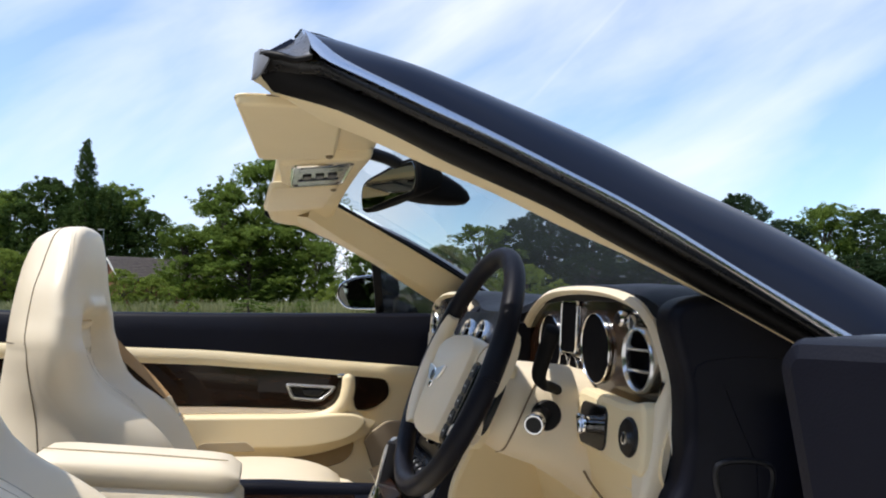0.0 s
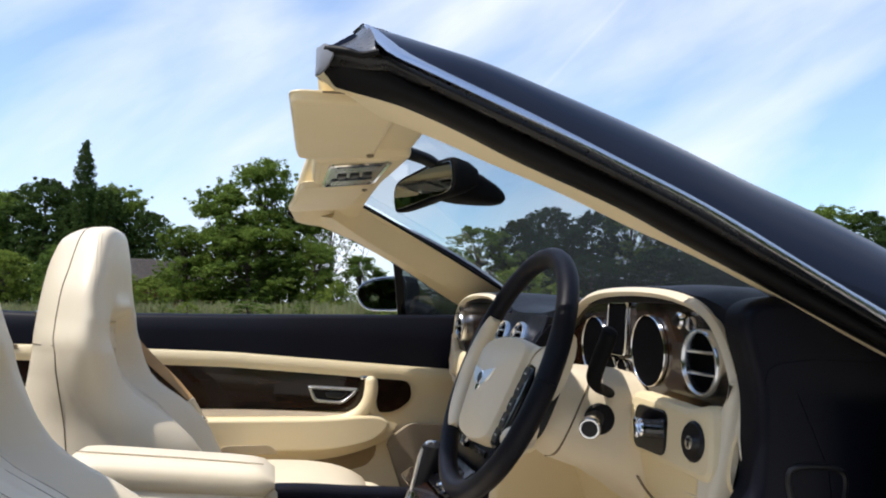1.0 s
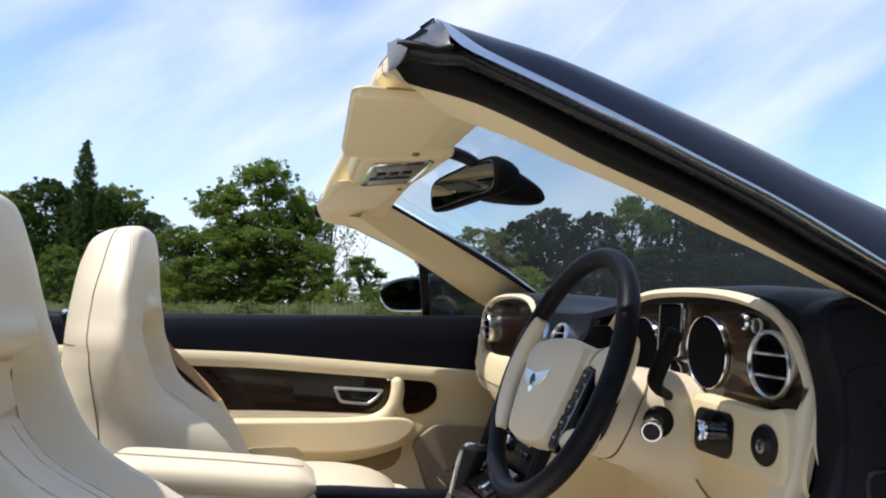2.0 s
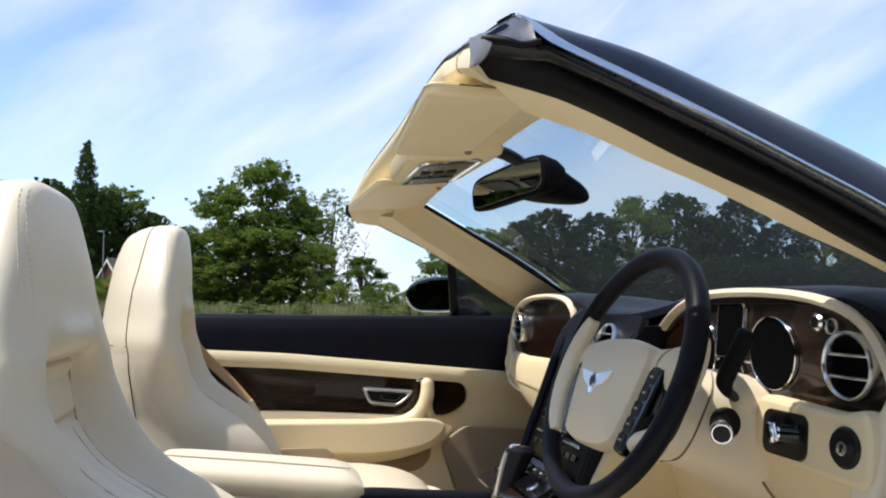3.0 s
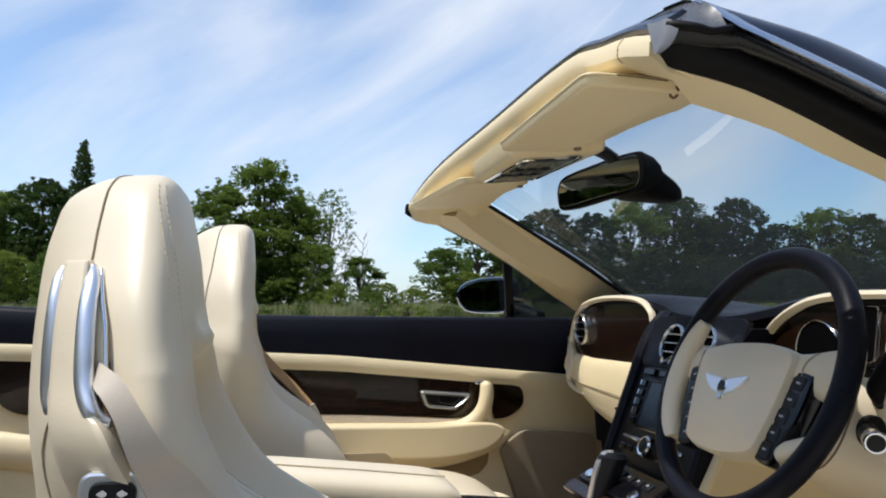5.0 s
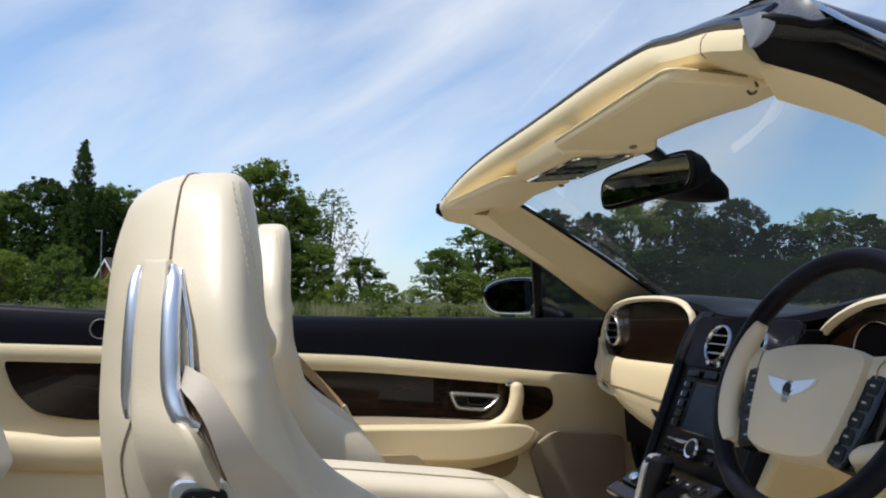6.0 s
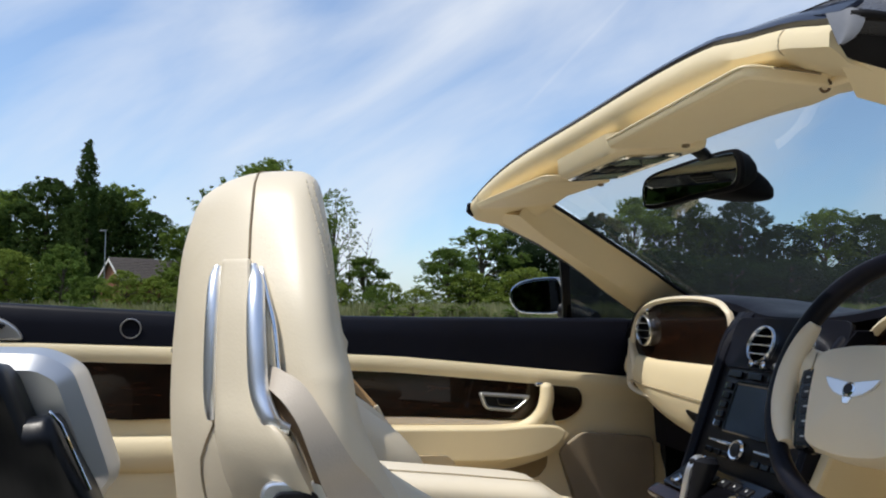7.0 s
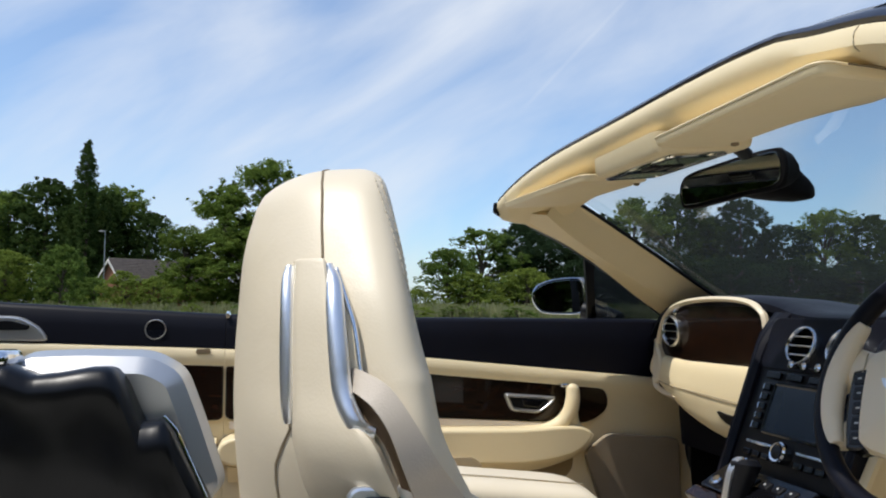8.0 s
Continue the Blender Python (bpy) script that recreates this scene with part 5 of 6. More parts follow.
for s in (-1, 1):
    vent(CM @ pose(s * 0.053 + 0.026, up - 0.058, 0.002), 0.038, cst)
for s in (-1, -0.35, 0.35, 1):
    part("vent_stop", lathe([(0.003, 0), (0.003, 0.012), (0.0075, 0.015), (0.0075, 0.020), (0.0001, 0.022)], CM @ pose(s * 0.053 + 0.026, up - 0.099, 0.002), 14), CHROME, cst, "chrome organ-stop vent knob")
part("vent_panel", plate(rrect(0.315, 0.105, 0.02, cx=0.015, cy=up - 0.053), 0.003, CM @ pose(0, 0, -0.001), 0.002), NAVY, cst, "navy leather vent panel")
part("screen", plate(rrect(0.145, 0.088, 0.004, cy=up - 0.180), 0.003, CM @ pose(0, 0, -0.001), 0.001), SCREEN, cst, "dark navigation screen")
part("screen_bezel", rim(rrect(0.158, 0.100, 0.006, cy=up - 0.180), 0.007, 0.006, CM @ pose(0, 0, -0.002)), GLOSS, cst)
for s in (-1, 1):
    for k in range(5):
        part("button", plate(rrect(0.020, 0.014, 0.003, cx=s * 0.098, cy=up - 0.142 - 0.019 * k), 0.005, CM, 0.002), GLOSS, cst)
        part("button_mark", block((0.0022, 0.011, 0.001), CM @ pose(s * 0.104, up - 0.142 - 0.019 * k, 0.0056), 0), CHROME, cst, smooth=False)
for k in range(4):
    part("button", plate(rrect(0.042, 0.014, 0.003, cx=-0.09 + 0.06 * k, cy=up - 0.118), 0.005, CM, 0.002), GLOSS, cst)
part("rotary_knob", lathe([(0.020, 0), (0.020, 0.014), (0.017, 0.017), (0.014, 0.016), (0.0001, 0.016)], CM @ pose(0, up - 0.258, 0), 28), CHROME, cst, "chrome rotary knob")
part("knob_face", lathe([(0.013, 0.016), (0.0001, 0.017)], CM @ pose(0, up - 0.258, 0.001), 20, cap=False), BLACK, cst)
for s in (-1, 1):
    part("chrome_bar", block((0.075, 0.007, 0.006), CM @ pose(s * 0.070, up - 0.250, 0.002), 0.002, 1), SATIN, cst)
    for k in range(3):
        part("button", plate(rrect(0.022, 0.012, 0.003, cx=s * (0.045 + 0.027 * k), cy=up - 0.270), 0.004, CM, 0.002), GLOSS, cst)

# lower console: climate panel, gear lever, cup holder strip, armrest
lc = new("centre_console")
lc.parent = car
tagged(lc, "low centre console with walnut, black and chrome trim")
part("console_body", loft([[Vector((x, y, z)) for y, z in ((-w, 0.30), (w, 0.30), (w, h - 0.02), (w - 0.02, h), (-w + 0.02, h), (-w, h - 0.02))] for x, w, h in ((0.10, 0.150, 0.775), (0.03, 0.150, 0.735), (-0.02, 0.148, 0.683), (-0.06, 0.146, 0.684), (-0.30, 0.142, 0.696), (-0.75, 0.138, 0.70))]), NAVY, lc, "navy leather console sides", smooth=False)
LM = frame_of((0.028, 0, 0.752), (0, -1, 0), (0.09, 0, 0.05))
part("climate_panel", plate(rrect(0.25, 0.075, 0.008), 0.012, LM, 0.003), GLOSS, lc, "black climate panel")
for k in range(6):
    part("climate_button", plate(rrect(0.024, 0.020, 0.004, cx=-0.085 + 0.034 * k, cy=0.012), 0.015, LM, 0.003), BLACK, lc)
    part("button_light", block((0.004, 0.004, 0.001), LM @ pose(-0.085 + 0.034 * k, 0.012, 0.0155), 0), ICON, lc, smooth=False)
for s in (-1, 1):
    part("climate_knob", lathe([(0.0115, 0.010), (0.012, 0.018), (0.009, 0.021), (0.0001, 0.021)], LM @ pose(s * 0.088, -0.020, 0), 22), CHROME, lc, "chrome climate knob")
part("wood_strip", plate(rrect(0.27, 0.030, 0.006, cy=-0.055), 0.010, LM, 0.003), WOOD, lc, "walnut strip")
# padded rails along both edges of the console, with the trim sunk between them
for s in (-1, 1):
    rows = []
    for x, z in ((-0.74, 0.728), (-0.30, 0.7205), (-0.15, 0.709), (-0.03, 0.699), (0.02, 0.697), (0.07, 0.715)):
        rows.append([Vector((x, s * 0.128 + 0.024 * math.copysign(abs(math.cos(a)) ** 0.6, math.cos(a)), z - 0.026 + 0.026 * math.copysign(abs(math.sin(a)) ** 0.6, math.sin(a)))) for a in [2 * math.pi * k / 20 for k in range(20)]])
    part("console_rail", loft([spline([r[k] for r in rows], 5) for k in range(20)] + [spline([r[0] for r in rows], 5)], closed=False), NAVY, lc, "padded navy leather rail")
top = frame_of((-0.17, 0, 0.690), (0, -1, 0), (-1, 0, 0.055))
part("console_top", plate(rrect(0.206, 0.29, 0.02, cy=0.01), 0.006, top, 0.003), WOOD, lc, "walnut console top")
part("console_inlay", rim(rrect(0.200, 0.284, 0.018, cy=0.01), 0.003, 0.008, top), SATIN, lc, "thin chrome line")
part("gear_plate", plate(oval(0.100, 0.125, cy=-0.075), 0.009, top, 0.003), GLOSS, lc, "black gear plate")
part("gear_rim", rim(oval(0.114, 0.140, cy=-0.075), 0.010, 0.014, top), CHROME, lc, "chrome ring round the gear lever")
part("gear_collar", lathe([(0.017, 0.0), (0.018, 0.006), (0.013, 0.022), (0.011, 0.034)], pose(-0.040, 0.008, 0.688, 0, 14), 18), CHROME, lc, "chrome collar of the lever")
for cx, cy, r in ((-0.085, 0.040, 0.007), (-0.085, 0.006, 0.011), (0.085, 0.040, 0.007), (0.085, 0.006, 0.011), (-0.074, -0.157, 0.008), (0.074, -0.157, 0.008)):
    part("console_switch", lathe([(r * 1.25, 0), (r * 1.25, 0.003), (r * 0.85, 0.005), (r * 0.8, 0.010), (r, 0.014), (r * 0.9, 0.018), (r * 0.55, 0.0165), (0.0001, 0.0165)], top @ pose(cx, cy, 0.004), 18), CHROME, lc, "small chrome switch")
part("console_slot", plate(rrect(0.060, 0.085, 0.012, cx=0.02, cy=0.075), 0.008, top, 0.002), GLOSS, lc, "gloss black lid")
gl_ = new("gear_lever")
gl_.parent = car
tagged(gl_, "black leather gear lever with chrome front spine")
rows = []
for x, z, w, d in ((-0.050, 0.705, 0.016, 0.016), (-0.040, 0.740, 0.016, 0.017), (-0.028, 0.772, 0.018, 0.020), (-0.018, 0.798, 0.021, 0.024), (-0.012, 0.814, 0.023, 0.026), (-0.008, 0.822, 0.014, 0.016)):
    rows.append([Vector((x + 0.024 + 1.05 * d * math.cos(a), 0.008 + w * math.sin(a), z - 0.012 - 0.15 * d * math.cos(a))) for a in [2 * math.pi * k / 18 for k in range(18)]])
part("handle", loft(rows), BLACK, gl_)
part("chrome_spine", ribbon(spline([(-0.044, 0.000, 0.700), (-0.033, 0.001, 0.745), (-0.021, 0.001, 0.790), (-0.006, 0.001, 0.811), (0.010, 0.001, 0.813)], 5), spline([(-0.044, 0.018, 0.700), (-0.033, 0.016, 0.745), (-0.021, 0.016, 0.790), (-0.006, 0.016, 0.811), (0.010, 0.016, 0.813)], 5), 0.004), SATIN_PALE, gl_, "satin chrome spine")
part("chrome_button", lathe([(0.005, 0), (0.006, 0.004), (0.004, 0.006), (0.0001, 0.006)], pose(0.006, 0.001, 0.809), 16), CHROME, gl_)


def pad(x0, x1, w, z0, z1, mat, parent, name="pad", y=0.0, slope=0.0):
    rows = []
    for k in range(19):
        u = -1 + 2 * k / 18
        e = (1 - abs(u) ** 8) ** 0.5
        x = (x0 + x1) / 2 + (x1 - x0) / 2 * u
        ring = []
        for j in range(28):
            a = 2 * math.pi * j / 28
            cx, sx = math.cos(a), math.sin(a)
            yy = math.copysign(abs(cx) ** 0.45, cx) * w / 2 * (0.80 + 0.20 * e)
            zz = (z0 + z1) / 2 + math.copysign(abs(sx) ** 0.7, sx) * (z1 - z0) / 2 * (0.35 + 0.65 * e)
            ring.append(Vector((x, y + yy, zz + slope * u)))
        rows.append(ring)
    return part(name, loft(rows), mat, parent)


ar = new("armrest")
ar.parent = car
tagged(ar, "cream leather centre armrest in two padded layers")
pad(-0.64, -0.285, 0.172, 0.672, 0.774, CREAM, ar, "lower_box", slope=-0.018)
pad(-0.64, -0.290, 0.166, 0.752, 0.809, CREAM, ar, "lid", slope=-0.020)
part("lid_seam", tube([(-0.62, -0.030, 0.8275), (-0.45, -0.030, 0.8090), (-0.31, -0.030, 0.7915)], 0.0012, 6), SEAM_SHADE, ar)
part("box_seam", tube([(-0.62, -0.0865, 0.740), (-0.45, -0.0865, 0.7235), (-0.31, -0.084, 0.709)], 0.0012, 6), SEAM_SHADE, ar)


# ---- front seats ----
def spline_rows(rows, n):
    """A table of numbers made smooth, n steps a row."""
    p = [np.array(r) for r in rows]
    p = [2 * p[0] - p[1]] + p + [2 * p[-1] - p[-2]]
    out = []
    for a, b, c, d in zip(p, p[1:], p[2:], p[3:]):
        for s in range(n):
            t = s / n
            out.append(0.5 * (2 * b + (c - a) * t + (2 * a - 5 * b + 4 * c - d) * t * t + (3 * b - a - 3 * c + d) * t ** 3))
    return out + [p[-2]]


# height above the ground: rear x, front x, half width, depth of the hollow between the bolsters, how far back the middle lies
SEAT = [(0.600, -0.796, -0.295, 0.191, 0.085), (0.700, -0.811, -0.362, 0.207, 0.085), (0.800, -0.825, -0.454, 0.209, 0.080), (0.880, -0.834, -0.582, 0.213, 0.068), (0.960, -0.842, -0.648, 0.216, 0.054),
        (1.020, -0.843, -0.669, 0.194, 0.038), (1.080, -0.840, -0.680, 0.173, 0.015), (1.130, -0.836, -0.684, 0.143, 0.006), (1.165, -0.828, -0.689, 0.120, 0.002), (1.190, -0.819, -0.693, 0.102, 0.0),
        (1.207, -0.798, -0.698, 0.081, 0.0), (1.217, -0.776, -0.708, 0.055, 0.0), (1.222, -0.757, -0.719, 0.017, 0.0)]
SEAT_AFT = 0.85
SEAT_LEAN = [0.0, 0.0]

SEAT = [tuple(v) for v in spline_rows(SEAT, 6)]


def seat_hollow(z, f, depth):
    """How far the front face lies back between the bolsters, with its two padded panels; f is the fraction of the half width."""
    f = abs(f)
    inside = ease((0.345 - f) / 0.05)
    wing = 0.006 * math.exp(-((f - 0.80) / 0.16) ** 2) * ease((1.13 - z) / 0.20)
    dip = depth * ease((1.05 - z) / 0.07) * ease((0.56 - f) / 0.22)
    crease = inside * (0.014 * math.exp(-((z - 1.010) / 0.005) ** 2) + 0.010 * math.exp(-((z - 0.935) / 0.005) ** 2))
    crease += 0.009 * math.exp(-((f - 0.335) / 0.028) ** 2) * ease((1.014 - z) / 0.010)
    crease -= 0.010 * inside * (math.exp(-((z - 1.034) / 0.018) ** 2) + 0.8 * math.exp(-((z - 0.972) / 0.030) ** 2))
    if z < 0.93:
        crease += 0.003 * inside * (1 - abs(math.sin(math.pi * f / 0.165)) ** 0.5)
    return dip + crease - wing


def seat_flare(z):
    """How much wider the front of the backrest is than its middle."""
    return float(np.interp(z, [0.6, 0.9, 1.2], [0.0, 0.379, 0.318]))


def seat_fore(z):
    """How blunt the front of the backrest is: round low down, square at the shoulders."""
    return float(np.interp(z, [0.75, 0.85, 0.95, 1.02], [0.90, 1.15, 0.785, 0.54]))


def leaned(p):
    p.x += SEAT_LEAN[0] * (p.z - 0.9) - SEAT_LEAN[1] * max(0.0, 0.95 - p.z)
    return p


def seat_ring(z, n=200):
    """One level section of the backrest, from the front middle round: blunt in front, round behind."""
    xr, xf, w, hol = at_z(SEAT, z)
    cx, hx, flare = (xr + xf) / 2, (xf - xr) / 2, seat_flare(z)
    out = []
    for k in range(n):
        a = 2 * math.pi * k / n
        c, s = math.cos(a), math.sin(a)
        e = seat_fore(z) if c > 0 else SEAT_AFT
        px, py = math.copysign(abs(c) ** e, c), math.copysign(abs(s) ** e, s)
        x, y = cx + hx * px, w * py * (1 + flare * px)
        if c > 0:
            f = y / (w * (1 + flare))
            x -= seat_hollow(z, f, hol)
        out.append(leaned(Vector((x, y, z))))
    return out


def seat_front(z, f, out=0.0):
    """The place on the seat's front face at a fraction f of its half width."""
    ring = [q for q in seat_ring(z, 400)]
    ring = ring[-100:] + ring[:101]
    w = max(q.y for q in ring)
    q = min(ring, key=lambda r: abs(r.y - f * w))
    return q + Vector((out, 0, 0))


def seat_side(z, x, side, out=0.0):
    """The place on the seat's flank at that height and x."""
    xr, xf, w, _ = at_z(SEAT, z)
    px = min(1.0, max(-1.0, (x - (xr + xf) / 2) / ((xf - xr) / 2)))
    e = seat_fore(z) if px > 0 else SEAT_AFT
    c = abs(px) ** (1 / e)
    y = w * math.sqrt(max(0.0, 1 - c * c)) ** e * (1 + seat_flare(z) * px)
    return leaned(Vector((x, side * (y + out), z)))


def seat(name_label, offset, outer, lean=0.0, back=0.0, tuck=0.0):
    SEAT_LEAN[:] = [lean, tuck]
    st = new("front_seat")
    st.parent = car
    st.location = offset
    tagged(st, name_label)
    levels = [0.60 + 0.02 * k for k in range(15)] + [0.90 + 0.004 * k for k in range(32)] + [1.03 + 0.0125 * k for k in range(14)] + [1.2, 1.205, 1.209, 1.213, 1.2165, 1.219, 1.221, 1.222]
    part("backrest", loft([seat_ring(z) for z in levels]), CREAM, st)
    # seams over the head and down the flanks
    for side in (-1, 1):
        xs = [(1.221, -0.750), (1.214, -0.759), (1.197, -0.762), (1.175, -0.763), (1.15, -0.764), (1.122, -0.764)]
        if side != outer:
            xs += [(1.08, -0.767), (1.02, -0.766), (0.98, -0.762), (0.92, -0.744), (0.865, -0.722), (0.80, -0.696), (0.70, -0.66)]
        zs = [1.221, 1.2195, 1.217] + [1.214 - (1.214 - xs[-1][0]) * k / 60 for k in range(61)]
        line = [seat_side(z, float(np.interp(z, [q[0] for q in xs[::-1]], [q[1] for q in xs[::-1]])), side, 0.0009) for z in zs]
        part("flank_seam", tube(line, 0.0012, 6), SEAM, st)
        if side != outer:
            part("panel_seam", tube(spline([seat_side(0.966, x, side, 0.0002) for x in (-0.838, -0.825, -0.800, -0.757)], 4), 0.0012, 6), SEAM, st)
        for dx in (0.0, 0.006):
            pts = []
            for k in range(34):
                z = 1.203 - 0.0065 * k
                x = float(np.interp(z, [1.04, 1.07, 1.12, 1.16, 1.19, 1.21], [-0.678, -0.683, -0.690, -0.6985, -0.705, -0.7075]))
                pts.append(seat_side(z, x - back - dx, side, 0.0008))
            bm = bmesh.new()
            for p, q in zip(pts, pts[1:]):
                tube([p.lerp(q, 0.15), p.lerp(q, 0.7)], 0.0006, 5, bm=bm)
            part("stitching", bm, STITCH, st, kind="stuff")
    # creases of the padded panels between the bolsters, their shade as darker tubes
    for z in (1.010, 0.935):
        part("panel_crease", tube([seat_front(z, f, -0.001) for f in [-0.315 + 0.02625 * k for k in range(25)]], 0.0015, 6), SEAM_SHADE, st)
    for side in (-1, 1):
        part("flute_seam", tube([seat_front(0.926 - 0.012 * k, side * 0.165, -0.0005) for k in range(20)], 0.0010, 6), SEAM_SHADE, st)
        part("bolster_seam", tube([seat_front(1.008 - 0.016 * k, side * 0.335, -0.001) for k in range(20)], 0.0013, 6), SEAM_SHADE, st)
    # cushion
    rows = []
    for k in range(21):
        u = -1 + 2 * k / 20
        e = (1 - abs(u) ** 3) ** 0.5
        x = -0.34 + 0.27 * u
        ring = []
        for j in range(32):
            a = 2 * math.pi * j / 32
            c, s_ = math.cos(a), math.sin(a)
            y = math.copysign(abs(c) ** 0.5, c) * 0.25 * (0.88 + 0.12 * e)
            z = 0.523 + math.copysign(abs(s_) ** 0.75, s_) * 0.14 * (0.3 + 0.7 * e) - 0.01 * u
            if s_ > 0:
                z -= 0.010 * max(0, 1 - (y / 0.16) ** 2)
            ring.append(Vector((x, y, z)))
        rows.append(ring)
    part("cushion", loft(rows), CREAM, st)
    part("thigh_roll", tube(spline([(-0.105, -0.21, 0.552), (-0.082, -0.10, 0.560), (-0.078, 0.0, 0.562), (-0.082, 0.10, 0.560), (-0.105, 0.21, 0.552)], 6), lambda q: 0.036 - 0.012 * abs(2 * q - 1) ** 3, 16), CREAM, st, "padded cream front roll")
    part("seat_base", block((0.44, 0.40, 0.30), pose(-0.42, 0, 0.33), 0.03), NAVY, st)
    # belt carrier on the outer shoulder: cream panel between two chrome rails
    CARRIER = [(1.1195, -0.786, -0.764), (1.117, -0.789, -0.761), (1.08, -0.7905, -0.7585), (1.046, -0.791, -0.756), (1.013, -0.7905, -0.752), (0.993, -0.790, -0.744), (0.983, -0.790, -0.732),
               (0.972, -0.789, -0.724), (0.957, -0.786, -0.717), (0.935, -0.780, -0.706), (0.915, -0.772, -0.696), (0.88, -0.765, -0.682), (0.82, -0.755, -0.665)]
    rows = []
    for z, a, b in CARRIER:
        rows.append([seat_side(z, a + (b - a) * j / 14, outer, (0.005 + 0.019 * ease((z - 0.87) / 0.125)) * (1 - abs(j / 7 - 1) ** 14) * ease((1.123 - z) / 0.004) - 0.001) for j in range(15)])
    part("belt_carrier", loft([spline([r[j] for r in rows], 4) for j in range(15)], closed=False), CREAM, st, "cream leather belt carrier panel")

    zs = [0.979 - 0.0024 * k for k in range(40)]
    line = [seat_side(z, float(np.interp(z, [0.88, 0.915, 0.930, 0.946, 0.9636, 0.979], [-0.789, -0.7984, -0.801, -0.8013, -0.7961, -0.790])), outer, 0.0009) for z in zs]
    part("carrier_seam", tube(line, 0.0012, 6), SEAM_SHADE, st)

    def rail(pts, r):
        line = spline([seat_side(z, x, outer, o) for z, x, o in pts], 8)
        part("chrome_rail", tube(line, lambda s: r * (0.30 + 0.70 * math.sin(math.pi * min(0.98, max(0.02, s))) ** 0.35), 20, flat=0.75, up=(0, -1, 0)), SATIN_PALE, st, "satin chrome rail")

    rail(((1.1140, -0.7915, 0.006), (1.10, -0.7930, 0.011), (1.078, -0.7930, 0.012), (1.046, -0.7930, 0.012), (1.013, -0.7925, 0.011), (0.995, -0.7920, 0.007), (0.983, -0.7915, 0.003)), 0.0072)
    rail(((1.1140, -0.7600, 0.008), (1.10, -0.7570, 0.014), (1.079, -0.7565, 0.018), (1.046, -0.7550, 0.020), (1.013, -0.7520, 0.020), (0.992, -0.744, 0.017), (0.984, -0.736, 0.009), (0.982, -0.728, 0.004)), 0.0082)
    # thin cream fin beside the slot, with its chrome edge, and the brown hollow that the belt comes out of
    edge = spline([seat_side(z, x, outer, o) for z, x, o in ((1.112, -0.753, 0.002), (1.085, -0.7465, 0.005), (1.062, -0.741, 0.006), (1.025, -0.737, 0.006))], 6)
    inner = spline([seat_side(z, x, outer, o) for z, x, o in ((1.112, -0.757, 0.002), (1.085, -0.755, 0.007), (1.062, -0.752, 0.008), (1.025, -0.749, 0.008))], 6)
    part("slot_fin", ribbon(inner, edge, 0.002), CREAM, st)
    part("fin_edge", tube(edge, 0.0021, 10), CHROME, st)
    part("belt_slot", ribbon(spline([seat_side(z, x, outer, 0.004) for z, x in ((1.03, -0.748), (1.0, -0.742), (0.975, -0.722), (0.93, -0.704), (0.88, -0.682))], 5), spline([seat_side(z, x, outer, 0.004) for z, x in ((1.03, -0.736), (1.0, -0.722), (0.975, -0.708), (0.93, -0.690), (0.88, -0.668))], 5), 0.002), BROWN, st, "brown lining of the belt slot")
    # belt webbing out of the slot and down across the flank
    a = spline([seat_side(z, x, outer, o) for z, x, o in ((1.014, -0.746, 0.012), (1.011, -0.740, 0.030), (1.004, -0.732, 0.033), (0.987, -0.721, 0.027), (0.957, -0.709, 0.022), (0.922, -0.694, 0.016), (0.84, -0.655, 0.012), (0.70, -0.595, 0.010))], 6)
    b = spline([seat_side(z, x, outer, o) for z, x, o in ((1.031, -0.744, 0.008), (1.029, -0.736, 0.016), (1.018, -0.718, 0.020), (0.992, -0.700, 0.018), (0.960, -0.680, 0.018), (0.930, -0.656, 0.018), (0.85, -0.600, 0.018), (0.70, -0.535, 0.02))], 6)
    part("belt_webbing", ribbon(a, b, 0.0016), STRAP, st, "beige seat belt webbing")
    # backrest switch
    o = seat_side(0.926, -0.722, outer, 0.010)
    u, v = Vector((1, 0, -0.03)), Vector((0.12, -outer * 0.15, 1))
    ms = frame_of(o, u, v) if outer < 0 else frame_of(o, -u, v)
    part("switch_plate", plate(rrect(0.056, 0.050, 0.010, cy=-0.008), 0.008, ms, 0.003), SATIN_PALE, st, "satin chrome switch plate")
    part("seat_switch", plate(rrect(0.036, 0.019, 0.008), 0.005, ms @ pose(-0.001, 0.0, 0.0075), 0.002), BLACK, st, "black seat switch with arrows")
    for sx in (-1, 1):
        part("arrow_mark", plate([Vector((sx * 0.0075, 0.003)), Vector((sx * 0.0125, 0)), Vector((sx * 0.0075, -0.003)), Vector((sx * 0.004, -0.0012)), Vector((sx * 0.004, 0.0012))], 0.0006, ms @ pose(-0.001, 0, 0.0125), 0.0002), ICON, st, smooth=False)
    return st


seat("cream leather driver's seat with chrome belt carrier", (0, -0.386, 0), -1)
seat("cream leather passenger's seat with high backrest", (0.030, 0.414, 0.027), 1, lean=0.098, back=0.010, tuck=0.17)

